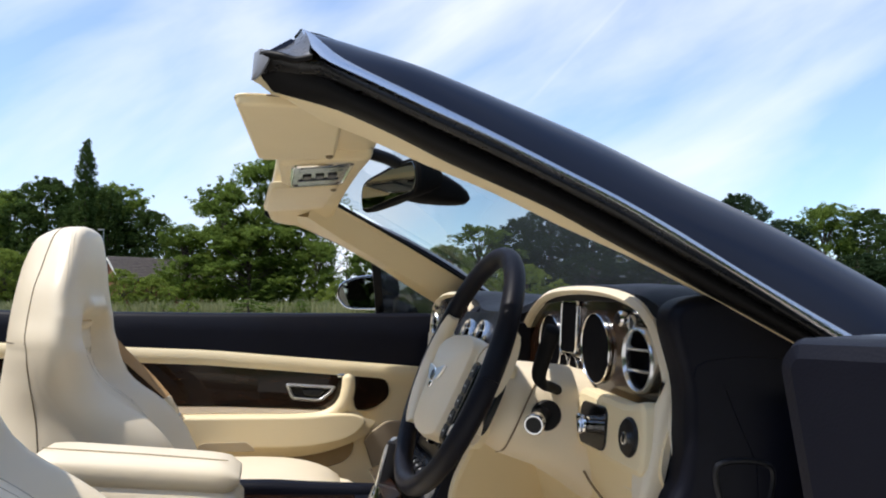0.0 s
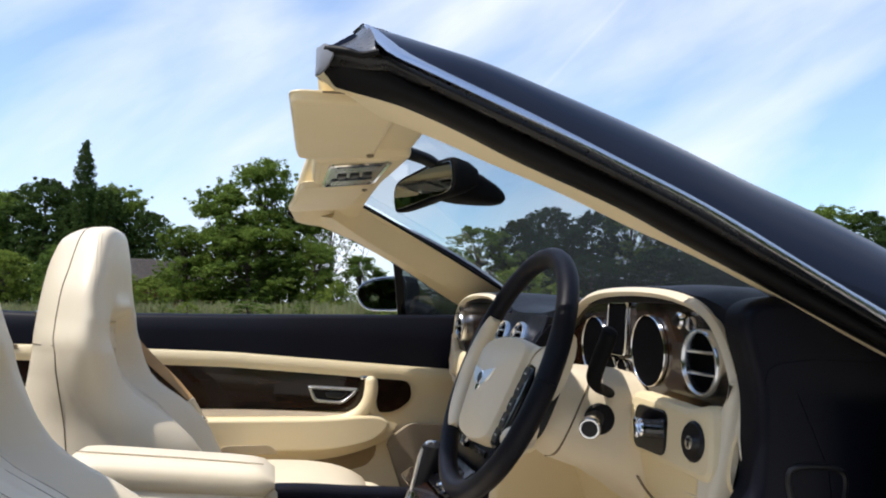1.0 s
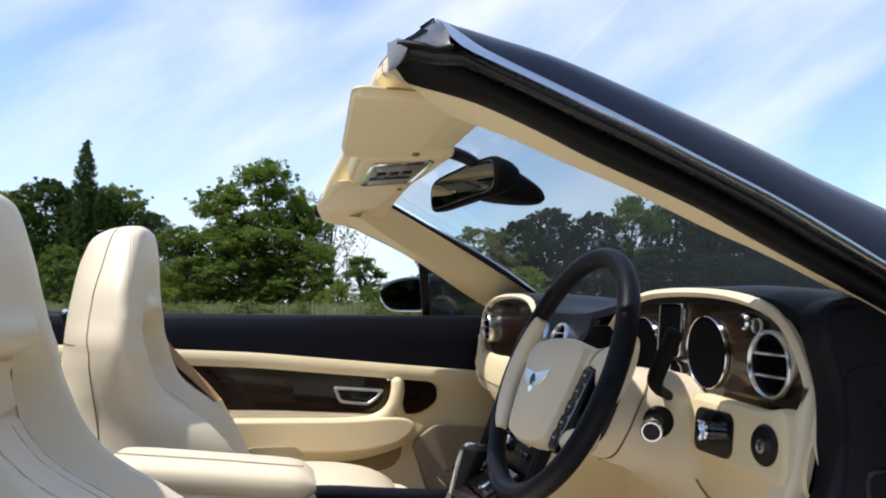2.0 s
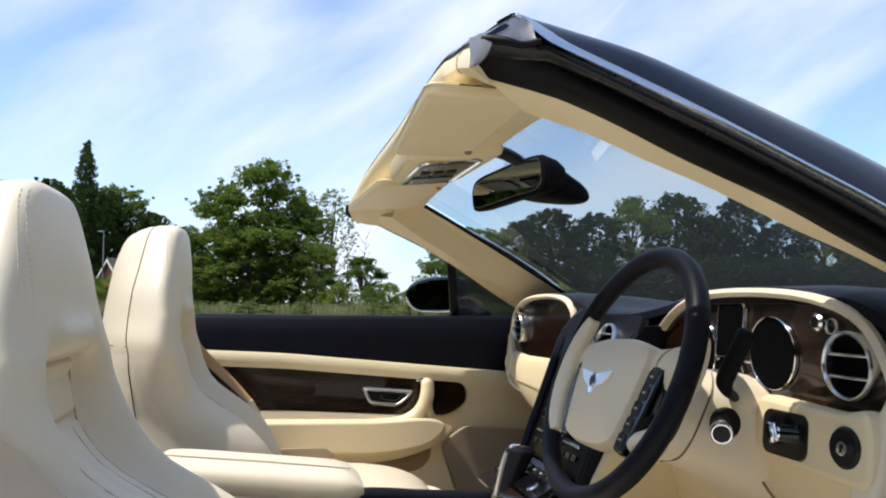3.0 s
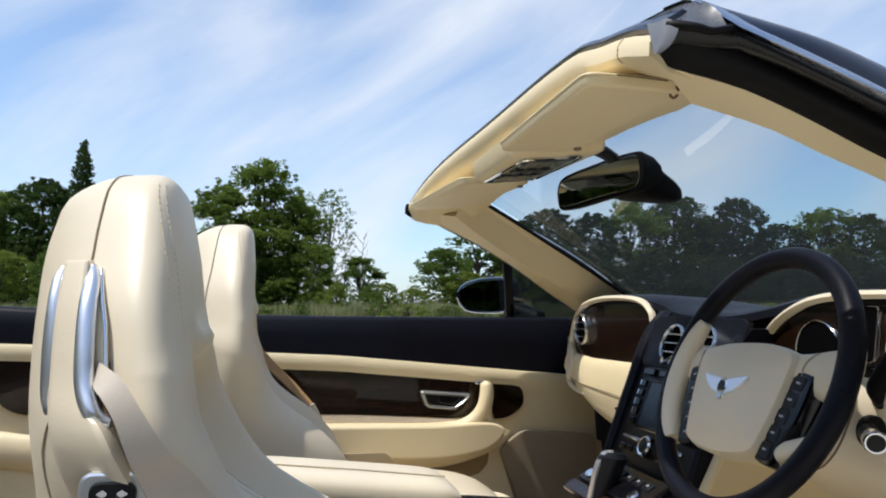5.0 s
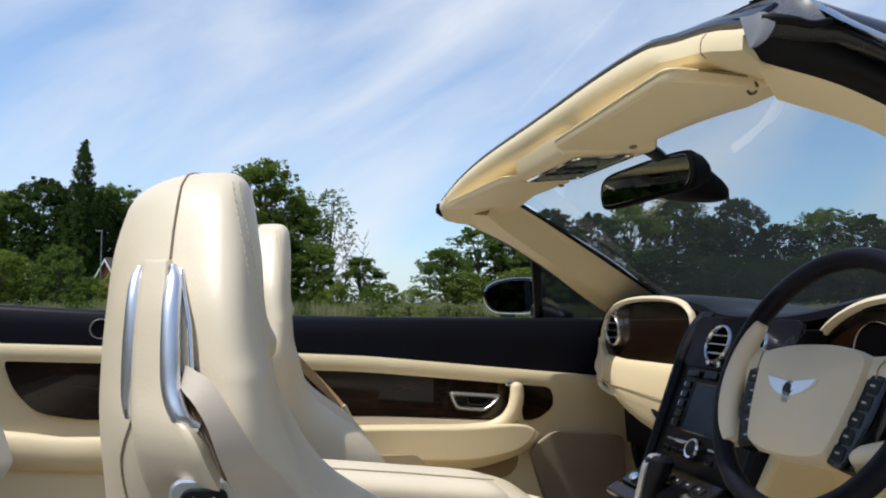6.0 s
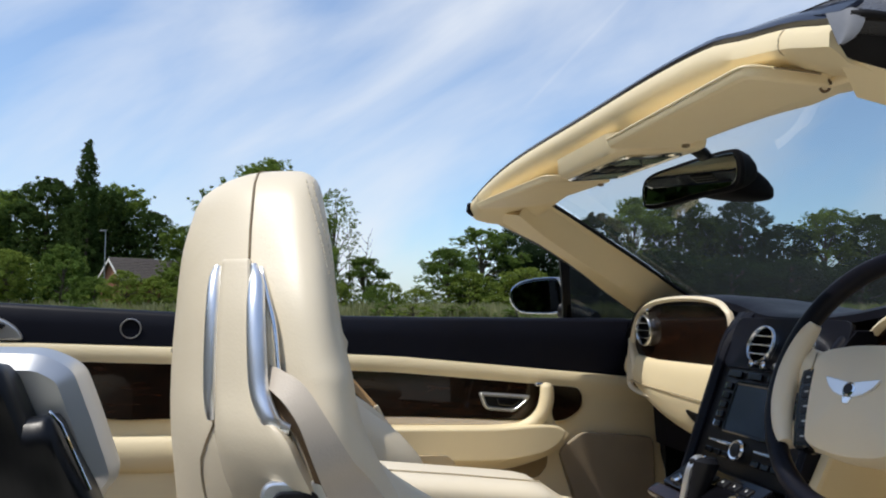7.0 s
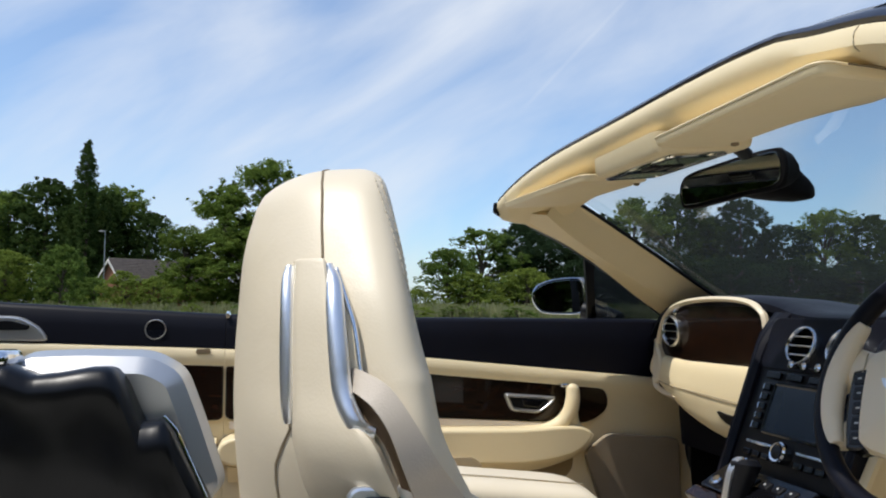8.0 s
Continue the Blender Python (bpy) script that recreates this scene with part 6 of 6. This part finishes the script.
# loose tongue of the passenger's belt hanging at the door side
pb = part("passenger_belt", ribbon(spline([(-0.680, 0.590, 1.010), (-0.624, 0.604, 0.945), (-0.556, 0.610, 0.880), (-0.497, 0.602, 0.824)], 5), spline([(-0.650, 0.614, 1.016), (-0.598, 0.628, 0.950), (-0.535, 0.630, 0.885), (-0.487, 0.616, 0.830)], 5), 0.002), TAN, car, "tan seat belt webbing")
part("belt_tongue", tube(spline([(-0.500, 0.602, 0.832), (-0.488, 0.604, 0.814), (-0.479, 0.608, 0.800), (-0.474, 0.613, 0.788)], 3), lambda s: 0.011 - 0.005 * s, 10), CREAM, pb, "cream belt tongue")
part("belt_tip", tube([(-0.476, 0.612, 0.794), (-0.460, 0.620, 0.774)], 0.0045, 8), CHROME, pb)


# ---- passenger's door and the rear side panels ----
def belt(x):
    return float(np.interp(x, [-2.0, -1.43, -0.915, -0.41, 0.24, 0.5], [1.125, 1.083, 1.054, 1.045, 1.039, 1.02]))


def band(x):
    return float(np.interp(x, [-2.0, -1.42, -0.91, -0.416, 0.224, 0.5], [1.01, 0.991, 0.970, 0.943, 0.880, 0.85]))


def side_panel(x0, x1, name, label, side=1, mid=0.50):
    """Inner side of the car from x0 to x1: navy rail above, cream leather below."""
    d = new(name)
    d.parent = car
    tagged(d, label)
    n = 24
    xs = [x0 + (x1 - x0) * k / n for k in range(n + 1)]
    rows = [[Vector((x, side * y, z)) for y, z in ((0.765, band(x)), (0.770, (band(x) + belt(x)) / 2), (0.778, belt(x) - 0.012), (0.786, belt(x) - 0.003), (0.800, belt(x)), (0.840, belt(x) - 0.002), (0.868, belt(x) - 0.012), (0.868, band(x)))] for x in xs]
    part("waist_rail", loft(rows), NAVY, d, "navy leather waist rail")
    rows = [[Vector((x, side * y, z)) for y, z in ((0.752, band(x) - 0.032), (0.755, band(x) - 0.010), (0.760, band(x) - 0.003), (0.775, band(x)), (0.86, band(x)), (0.86, 0.30), (0.768, 0.30), (0.745, mid), (0.752, 0.62), (0.768, 0.70), (0.768, 0.80), (0.766, band(x) - 0.06))] for x in xs]
    part("door_card", loft(rows), CREAM_TRIM, d, "cream leather door card")
    rows = [[Vector((x, side * y, z)) for y, z in ((0.8695, belt(x) - 0.014), (0.885, belt(x) - 0.03), (0.935, 0.80), (0.945, 0.62), (0.90, 0.32), (0.8695, 0.32))] for x in xs]
    part("outer_skin", loft(rows), PAINT, d, "glossy navy painted door skin")
    part("chrome_moulding", tube([Vector((x, side * 0.874, belt(x) - 0.010)) for x in xs], 0.006, 8), CHROME, d)
    return d


door = side_panel(-0.914, 0.34, "passenger_door", "closed passenger's door, navy rail over cream and walnut panel")
fy = frame_of((0, 0.7675, 0), (1, 0, 0), (0, 0, 1))
# walnut inlay with its rounded front end
wood = round_poly([(-0.911, 0.806), (-0.911, band(-0.9) - 0.044), (-0.902, band(-0.9) - 0.034), (-0.42, 0.909), (-0.10, 0.885), (0.03, 0.868), (0.094, 0.846), (0.098, 0.796), (0.045, 0.760), (-0.10, 0.768), (-0.42, 0.787), (-0.90, 0.797)], 0.05, 7)
part("walnut_inlay", plate(wood, 0.010, fy, 0.003), WOOD, door, "dark glossy walnut inlay")
part("inlay_seam", rim(shrunk(ccw(wood), -0.006), 0.006, 0.006, fy), CREAM_TRIM, door)
# cream frame ahead of the inlay and satin strip below it
part("satin_strip", ribbon(spline([(-0.90, 0.752, 0.793), (-0.42, 0.752, 0.786), (-0.10, 0.752, 0.765)], 8), spline([(-0.90, 0.750, 0.775), (-0.42, 0.750, 0.768), (-0.10, 0.750, 0.757)], 8), 0.006), STRAP, door, "pale strip under the inlay")
# door handle: chrome surround and dark cup
mh = frame_of((-0.126, 0.7565, 0.823), (1, 0, -0.04), (0.04, 0, 1))
hs = round_poly([(-0.078, 0.020), (0.070, 0.013), (0.058, -0.006), (0.024, -0.033), (-0.056, -0.027)], 0.014)
hd = part("door_handle", rim(hs, 0.010, 0.013, mh), SATIN_PALE, door, "chrome door handle surround")
part("handle_cup", plate(shrunk(ccw(hs), 0.008), 0.003, mh, 0.001), BLACK, hd)
part("handle_lever", plate(round_poly([(-0.03, 0.006), (0.042, 0.003), (0.020, -0.018), (-0.022, -0.014)], 0.006), 0.010, mh @ pose(0, 0, 0.001), 0.003), GLOSS, hd)
# armrest and its curved pull in one sweep
arm = curve2([(-0.90, 0.700), (-0.90, 0.760), (-0.70, 0.770), (-0.47, 0.767), (-0.30, 0.763), (-0.18, 0.760), (-0.125, 0.761), (-0.07, 0.764), (-0.02, 0.763), (0.006, 0.756), (0.021, 0.742), (0.011, 0.722), (-0.014, 0.702), (-0.050, 0.688), (-0.126, 0.676), (-0.202, 0.674), (-0.28, 0.677), (-0.45, 0.682), (-0.70, 0.69)], 5)
part("armrest", cushion(arm, 0.085, frame_of((0, 0.770, 0), (1, 0, 0), (0, 0, 1)), 0.008), CREAM_TRIM, door, "cream leather armrest")
spine = spline([(-0.230, 0.724, 0.742), (-0.160, 0.722, 0.743), (-0.100, 0.718, 0.749), (-0.058, 0.713, 0.768), (-0.036, 0.707, 0.796), (-0.028, 0.704, 0.825), (-0.026, 0.706, 0.850), (-0.028, 0.709, 0.872)], 6)
part("door_pull", tube(spine, lambda s: (0.017 + 0.003 * math.sin(math.pi * s)) * math.sqrt(max(0.02, 1 - max(0.0, (s - 0.90) / 0.10) ** 2)), 18, up=(0, 1, 0)), CREAM_TRIM, door, "slim cream leather door pull")
part("pull_foot", tube(spline([(-0.030, 0.708, 0.800), (-0.024, 0.714, 0.778), (-0.012, 0.720, 0.760), (0.004, 0.724, 0.746)], 5), lambda s: 0.018 - 0.006 * s, 14, up=(0, 1, 0)), CREAM_TRIM, door)
part("pull_cap", block((0.022, 0.030, 0.010), pose(-0.046, 0.720, 0.867), 0.004), CHROME, door, "chrome cap behind the pull")
# lip that wraps under the armrest, and the open pocket below it
lip_in = spline([(-0.90, 0.712, 0.696), (-0.45, 0.712, 0.690), (-0.28, 0.712, 0.686), (-0.20, 0.712, 0.684), (-0.126, 0.713, 0.686), (-0.054, 0.718, 0.698), (-0.020, 0.728, 0.714), (0.000, 0.742, 0.730), (0.010, 0.752, 0.744)], 6)
lip_out = spline([(-0.90, 0.742, 0.655), (-0.45, 0.742, 0.648), (-0.28, 0.741, 0.646), (-0.20, 0.741, 0.645), (-0.117, 0.741, 0.651), (-0.036, 0.743, 0.670), (0.020, 0.748, 0.692), (0.040, 0.756, 0.710), (0.054, 0.765, 0.726)], 6)
part("armrest_lip", ribbon(lip_in, lip_out, 0.007), CREAM_TRIM, door, "cream leather lip under the armrest")
# the pocket's cream in deep shade, given as a flat tan colour
part("door_pocket", plate(round_poly([(-0.62, 0.012), (-0.27, 0.012), (-0.12, 0.016), (-0.004, 0.030), (-0.010, -0.004), (-0.034, -0.028), (-0.090, -0.042), (-0.62, -0.044)], 0.012), 0.006, frame_of((0, 0.7595, 0.645), (1, 0, 0), (0, 0.2, 1)), 0.002), POCKET_SHADE, door, "door pocket with its shade put into a tan colour")
# flat plate with a recess's shade in its colour, carpeted kick panel
part("recess_shade", plate(round_poly([(-0.428, 0.694), (-0.412, 0.699), (-0.304, 0.697), (-0.288, 0.684), (-0.278, 0.671), (-0.428, 0.674)], 0.008), 0.004, frame_of((0, 0.6865, 0), (1, 0, 0), (0, 0, 1)), 0.002), SEAM_SHADE, door, "narrow flat plate coloured as a shaded recess in the armrest")
kick = round_poly([(0.020, 0.684), (0.088, 0.732), (0.300, 0.712), (0.305, 0.36), (0.120, 0.36)], 0.022)
part("carpet_panel", plate(kick, 0.012, frame_of((0, 0.752, 0), (1, 0, 0), (0, 0, 1)), 0.004), TAUPE, door, "taupe carpeted lower panel")
part("panel_seam", tube([(0.024, 0.744, 0.676), (0.066, 0.740, 0.55), (0.114, 0.746, 0.36)], 0.003, 6), SEAM, door)
# passenger's door mirror
dm = new("door_mirror")
dm.parent = car
tagged(dm, "black door mirror with chrome-edged oval glass")
mm = frame_of((0.043, 0.975, 1.103), (0.97, -0.25, 0.02), (-0.02, 0.0, 1))
ms_ = curve2([(-0.080, -0.004), (-0.066, 0.030), (-0.022, 0.048), (0.036, 0.053), (0.068, 0.046), (0.075, 0.0), (0.066, -0.046), (0.0, -0.051), (-0.056, -0.042)], 6)
part("shell", loft([[mm @ Vector((q.x * sc + ox, q.y * sc2, z)) for q in ms_] for sc, sc2, ox, z in ((1.0, 1.0, 0, 0.004), (1.06, 1.07, 0.002, -0.010), (1.10, 1.08, 0.012, -0.030), (1.10, 1.0, 0.030, -0.060), (0.85, 0.75, 0.040, -0.085), (0.3, 0.25, 0.045, -0.098))]), PAINT, dm, "glossy navy mirror shell")
part("chrome_edge", rim(shrunk(ccw(ms_), -0.003), 0.005, 0.006, mm @ pose(0, 0, 0.002)), CHROME, dm)
part("glass", plate(shrunk(ccw(ms_), 0.004), 0.002, mm @ pose(0, 0, 0.004), 0.001), MIRROR, dm, "mirror glass")
part("foot", tube(spline([(0.12, 0.96, 1.06), (0.16, 0.90, 1.045), (0.18, 0.86, 1.03)], 4), 0.028, 10), BLACK, dm)
# corner quarter-light ahead of the door glass
part("quarter_post", ribbon(spline([(0.047, 0.79, 1.205), (0.057, 0.80, 1.12), (0.065, 0.815, 1.040)], 5), spline([(0.074, 0.79, 1.205), (0.080, 0.80, 1.12), (0.090, 0.815, 1.040)], 5), 0.012), BLACK, dm, "black quarter-light post")
quarter = part("quarter_glass", plate(round_poly([(0.075, 1.038), (0.075, 1.205), (0.125, 1.175), (0.200, 1.125), (0.300, 1.065), (0.300, 1.038)], 0.008), 0.004, frame_of((0, 0.812, 0), (1, 0, 0), (0, 0, 1)), 0.001), DARK_GLASS, door, "dark tinted corner glass")
quarter.visible_shadow = False

# rear side panel behind the passenger's door
rear = side_panel(-2.0, -0.915, "rear_side_panel", "rear side trim with navy rail and walnut inlay")
rw = round_poly([(-1.295, band(-1.28) - 0.036), (-0.926, band(-0.93) - 0.030), (-0.917, band(-0.93) - 0.038), (-0.917, 0.803), (-0.926, 0.796), (-1.10, 0.797), (-1.21, 0.815), (-1.265, 0.87)], 0.03)
part("walnut_inlay", plate(rw, 0.010, fy, 0.003), WOOD, rear, "dark glossy walnut inlay")
part("speaker_ring", rim(oval(0.050, 0.050, cx=-1.079, cy=1.017), 0.0032, 0.006, frame_of((0, 0.7715, 0), (1, 0, 0), (0, 0, 1))), SILVER, rear, "thin chrome ring")
part("speaker_face", plate(oval(0.044, 0.044, cx=-1.079, cy=1.017), 0.002, frame_of((0, 0.7715, 0), (1, 0, 0), (0, 0, 1)), 0.0005), NAVY, rear)
part("slot", plate(rrect(0.034, 0.012, 0.004, cx=-0.965, cy=0.964), 0.004, frame_of((0, 0.7560, 0), (1, 0, 0), (0, 0, 1)), 0.001), SEAM, rear, "small dark slot")
hk = round_poly([(-1.56, 1.055), (-1.38, 1.050), (-1.335, 1.025), (-1.312, 0.990), (-1.56, 0.995)], 0.02)
cv = part("roof_latch", plate(hk, 0.012, frame_of((0, 0.772, 0), (1, 0, 0), (0, 0, 1)), 0.005), SILVER, rear, "silver grey latch trim")
part("latch_slot", plate(round_poly([(-1.50, 1.038), (-1.40, 1.040), (-1.355, 1.028), (-1.36, 1.018), (-1.50, 1.018)], 0.008), 0.004, frame_of((0, 0.7605, 0), (1, 0, 0), (0, 0, 1)), 0.001), BLACK, cv)
part("rear_armrest", loft([[Vector((x, 0.768 - 0.028 * math.sin(a), z + 0.045 * math.cos(a))) for a in [math.pi * k / 12 for k in range(13)]] for x, z in ((-1.9, 0.74), (-1.3, 0.735), (-1.15, 0.715), (-0.93, 0.71))], closed=False), CREAM_TRIM, rear, "cream padded rear armrest")
part("door_gap_trim", tube([(-0.910, 0.772, 1.050), (-0.910, 0.80, 1.056), (-0.910, 0.86, 1.050)], 0.006, 8), CHROME, rear)

# driver's side rear post: silver trim with the black rubber door seal over it
post = new("rear_post")
post.parent = car
tagged(post, "driver's side rear post with silver trim and black rubber seal")
SPOST = [(-0.96, 1.040), (-0.94, 1.055), (-0.910, 1.056), (-0.873, 1.055), (-0.855, 1.045), (-0.844, 1.016), (-0.831, 0.978), (-0.842, 0.966), (-0.84, 0.90), (-0.96, 0.90)]
rows = []
for y, d in ((-0.70, 0.010), (-0.715, 0.003), (-0.735, 0.0), (-0.75, 0.003), (-0.757, 0.012)):
    rows.append([Vector((p.x, y, p.y)) for p in shrunk(ccw(round_poly(SPOST, 0.008)), d)])
part("silver_trim", loft(rows), SILVER, post, "soft silver trim")
SEAL_TOP = [(-1.00, 1.040), (-0.960, 1.048), (-0.940, 1.0505), (-0.928, 1.045), (-0.915, 1.046), (-0.900, 1.0485), (-0.890, 1.0485), (-0.884, 1.042), (-0.879, 1.030), (-0.874, 1.0185), (-0.868, 1.019), (-0.863, 1.0205), (-0.859, 1.016), (-0.851, 0.999), (-0.840, 0.978), (-0.82, 0.93)]
rows = []
for k in range(61):
    x = -1.00 + 0.18 * k / 60
    zt = float(np.interp(x, [q[0] for q in SEAL_TOP], [q[1] for q in SEAL_TOP]))
    row = [Vector((x, y, zt + dz)) for y, dz in ((-0.757, -0.001), (-0.768, 0.0), (-0.776, -0.0005), (-0.781, -0.003), (-0.7835, -0.008))]
    for i in range(1, 26):
        z = zt - 0.008 - 0.4 * (i / 25) ** 1.6
        fold = noise.noise(Vector((x * 26 + z * 10, z * 22, 0.3))) * 0.006 + noise.noise(Vector((x * 60, z * 45, 2.0))) * 0.0018
        row.append(Vector((x, -0.7845 - fold * min(1, i / 4), z)))
    row += [Vector((x, -0.757, row[-1].z))]
    rows.append(row)
part("rubber_seal", loft(rows), FLAPBLACK, post, "glossy black rubber seal")
part("chrome_edge", tube([(-0.8625, -0.776, 1.022), (-0.856, -0.778, 1.015), (-0.848, -0.778, 0.997), (-0.840, -0.778, 0.979)], 0.0010, 8), CHROME, post)
part("chrome_rail", block((0.10, 0.03, 0.010), pose(-0.99, -0.76, 1.052), 0.004), CHROME, post)

# driver's door, standing open
od = new("open_door")
od.parent = car
tagged(od, "driver's door standing wide open, navy leather inside")
mo = frame_of((0.19, -0.965, 0), (0.36, -0.93, 0), (0, 0, 1))
outline = round_poly([(0.0, 1.035), (0.012, 1.052), (1.05, 1.066), (1.12, 0.95), (1.10, 0.35), (0.10, 0.33), (0.065, 0.60), (0.028, 0.86)], 0.02)
part("door_slab", plate(outline, 0.075, mo, 0.014), NAVY, od)
part("outer_skin", plate(outline, 0.03, mo @ pose(0, 0, -0.035), 0.010), PAINT, od, "glossy navy painted skin")

# ---- rest of the car: floor, sills, bonnet, tail and wheels ----
body = new("body")
body.parent = car
tagged(body, "glossy dark navy car body")
part("floor", block((3.2, 1.60, 0.06), pose(-0.5, 0, 0.30), 0.01, 1), TAUPE, body, "taupe carpet floor")
part("sill", block((1.9, 0.16, 0.16), pose(-0.10, -0.84, 0.30), 0.03), PAINT, body)
rows = []
for x, z, w in ((0.62, 0.97, 0.84), (0.90, 0.99, 0.92), (1.35, 0.95, 0.94), (1.8, 0.86, 0.92), (2.15, 0.72, 0.84), (2.28, 0.52, 0.74)):
    rows.append([Vector((x, w * math.copysign(abs(math.cos(a)) ** 0.4, math.cos(a)), 0.24 + (z - 0.24) * math.sin(a) ** 0.4)) for a in [math.pi * k / 24 for k in range(25)]])
part("front_end", loft(rows), PAINT, body, "navy bonnet and wings")
rows = []
for x, z, w in ((-1.50, 0.98, 0.86), (-1.9, 0.97, 0.93), (-2.2, 0.93, 0.92), (-2.5, 0.80, 0.84), (-2.6, 0.55, 0.76)):
    rows.append([Vector((x, w * math.copysign(abs(math.cos(a)) ** 0.4, math.cos(a)), 0.24 + (z - 0.24) * math.sin(a) ** 0.4)) for a in [math.pi * k / 24 for k in range(25)]])
part("tail", loft(rows), PAINT, body, "navy tail")
rows = [[Vector((x, y, z)) for y, z in ((-0.80, 0.86), (-0.92, 0.84), (-0.945, 0.70), (-0.92, 0.30), (-0.80, 0.30))] for x in (-0.90, -1.2, -1.6)]
part("rear_wing", loft(rows), PAINT, body, "navy rear wing")
for s in (-1, 1):
    part("kick_panel", block((0.27, 0.05, 0.66), pose(0.465, s * 0.775, 0.63), 0.01, 1), BLACK, body, "dark footwell side panel")
part("bulkhead", block((0.06, 1.62, 0.75), pose(0.56, 0, 0.62), 0.01, 1), BLACK, body)
part("rear_bench", block((0.35, 1.2, 0.35), pose(-1.45, 0, 0.62), 0.08), CREAM, body, "cream rear bench")
for x in (1.42, -1.75):
    for y in (-0.80, 0.80):
        w = part("wheel", lathe([(0.20, -0.11), (0.32, -0.12), (0.345, -0.09), (0.345, 0.09), (0.32, 0.12), (0.20, 0.11)], pose(x, y, 0.345, 90), 32), TYRE, car, "black tyre on a silver rim")
        part("wheel_rim", lathe([(0.05, -0.08), (0.20, -0.10), (0.21, 0.0), (0.20, 0.10), (0.05, 0.08)], pose(x, y, 0.345, 90), 24), SATIN, w)
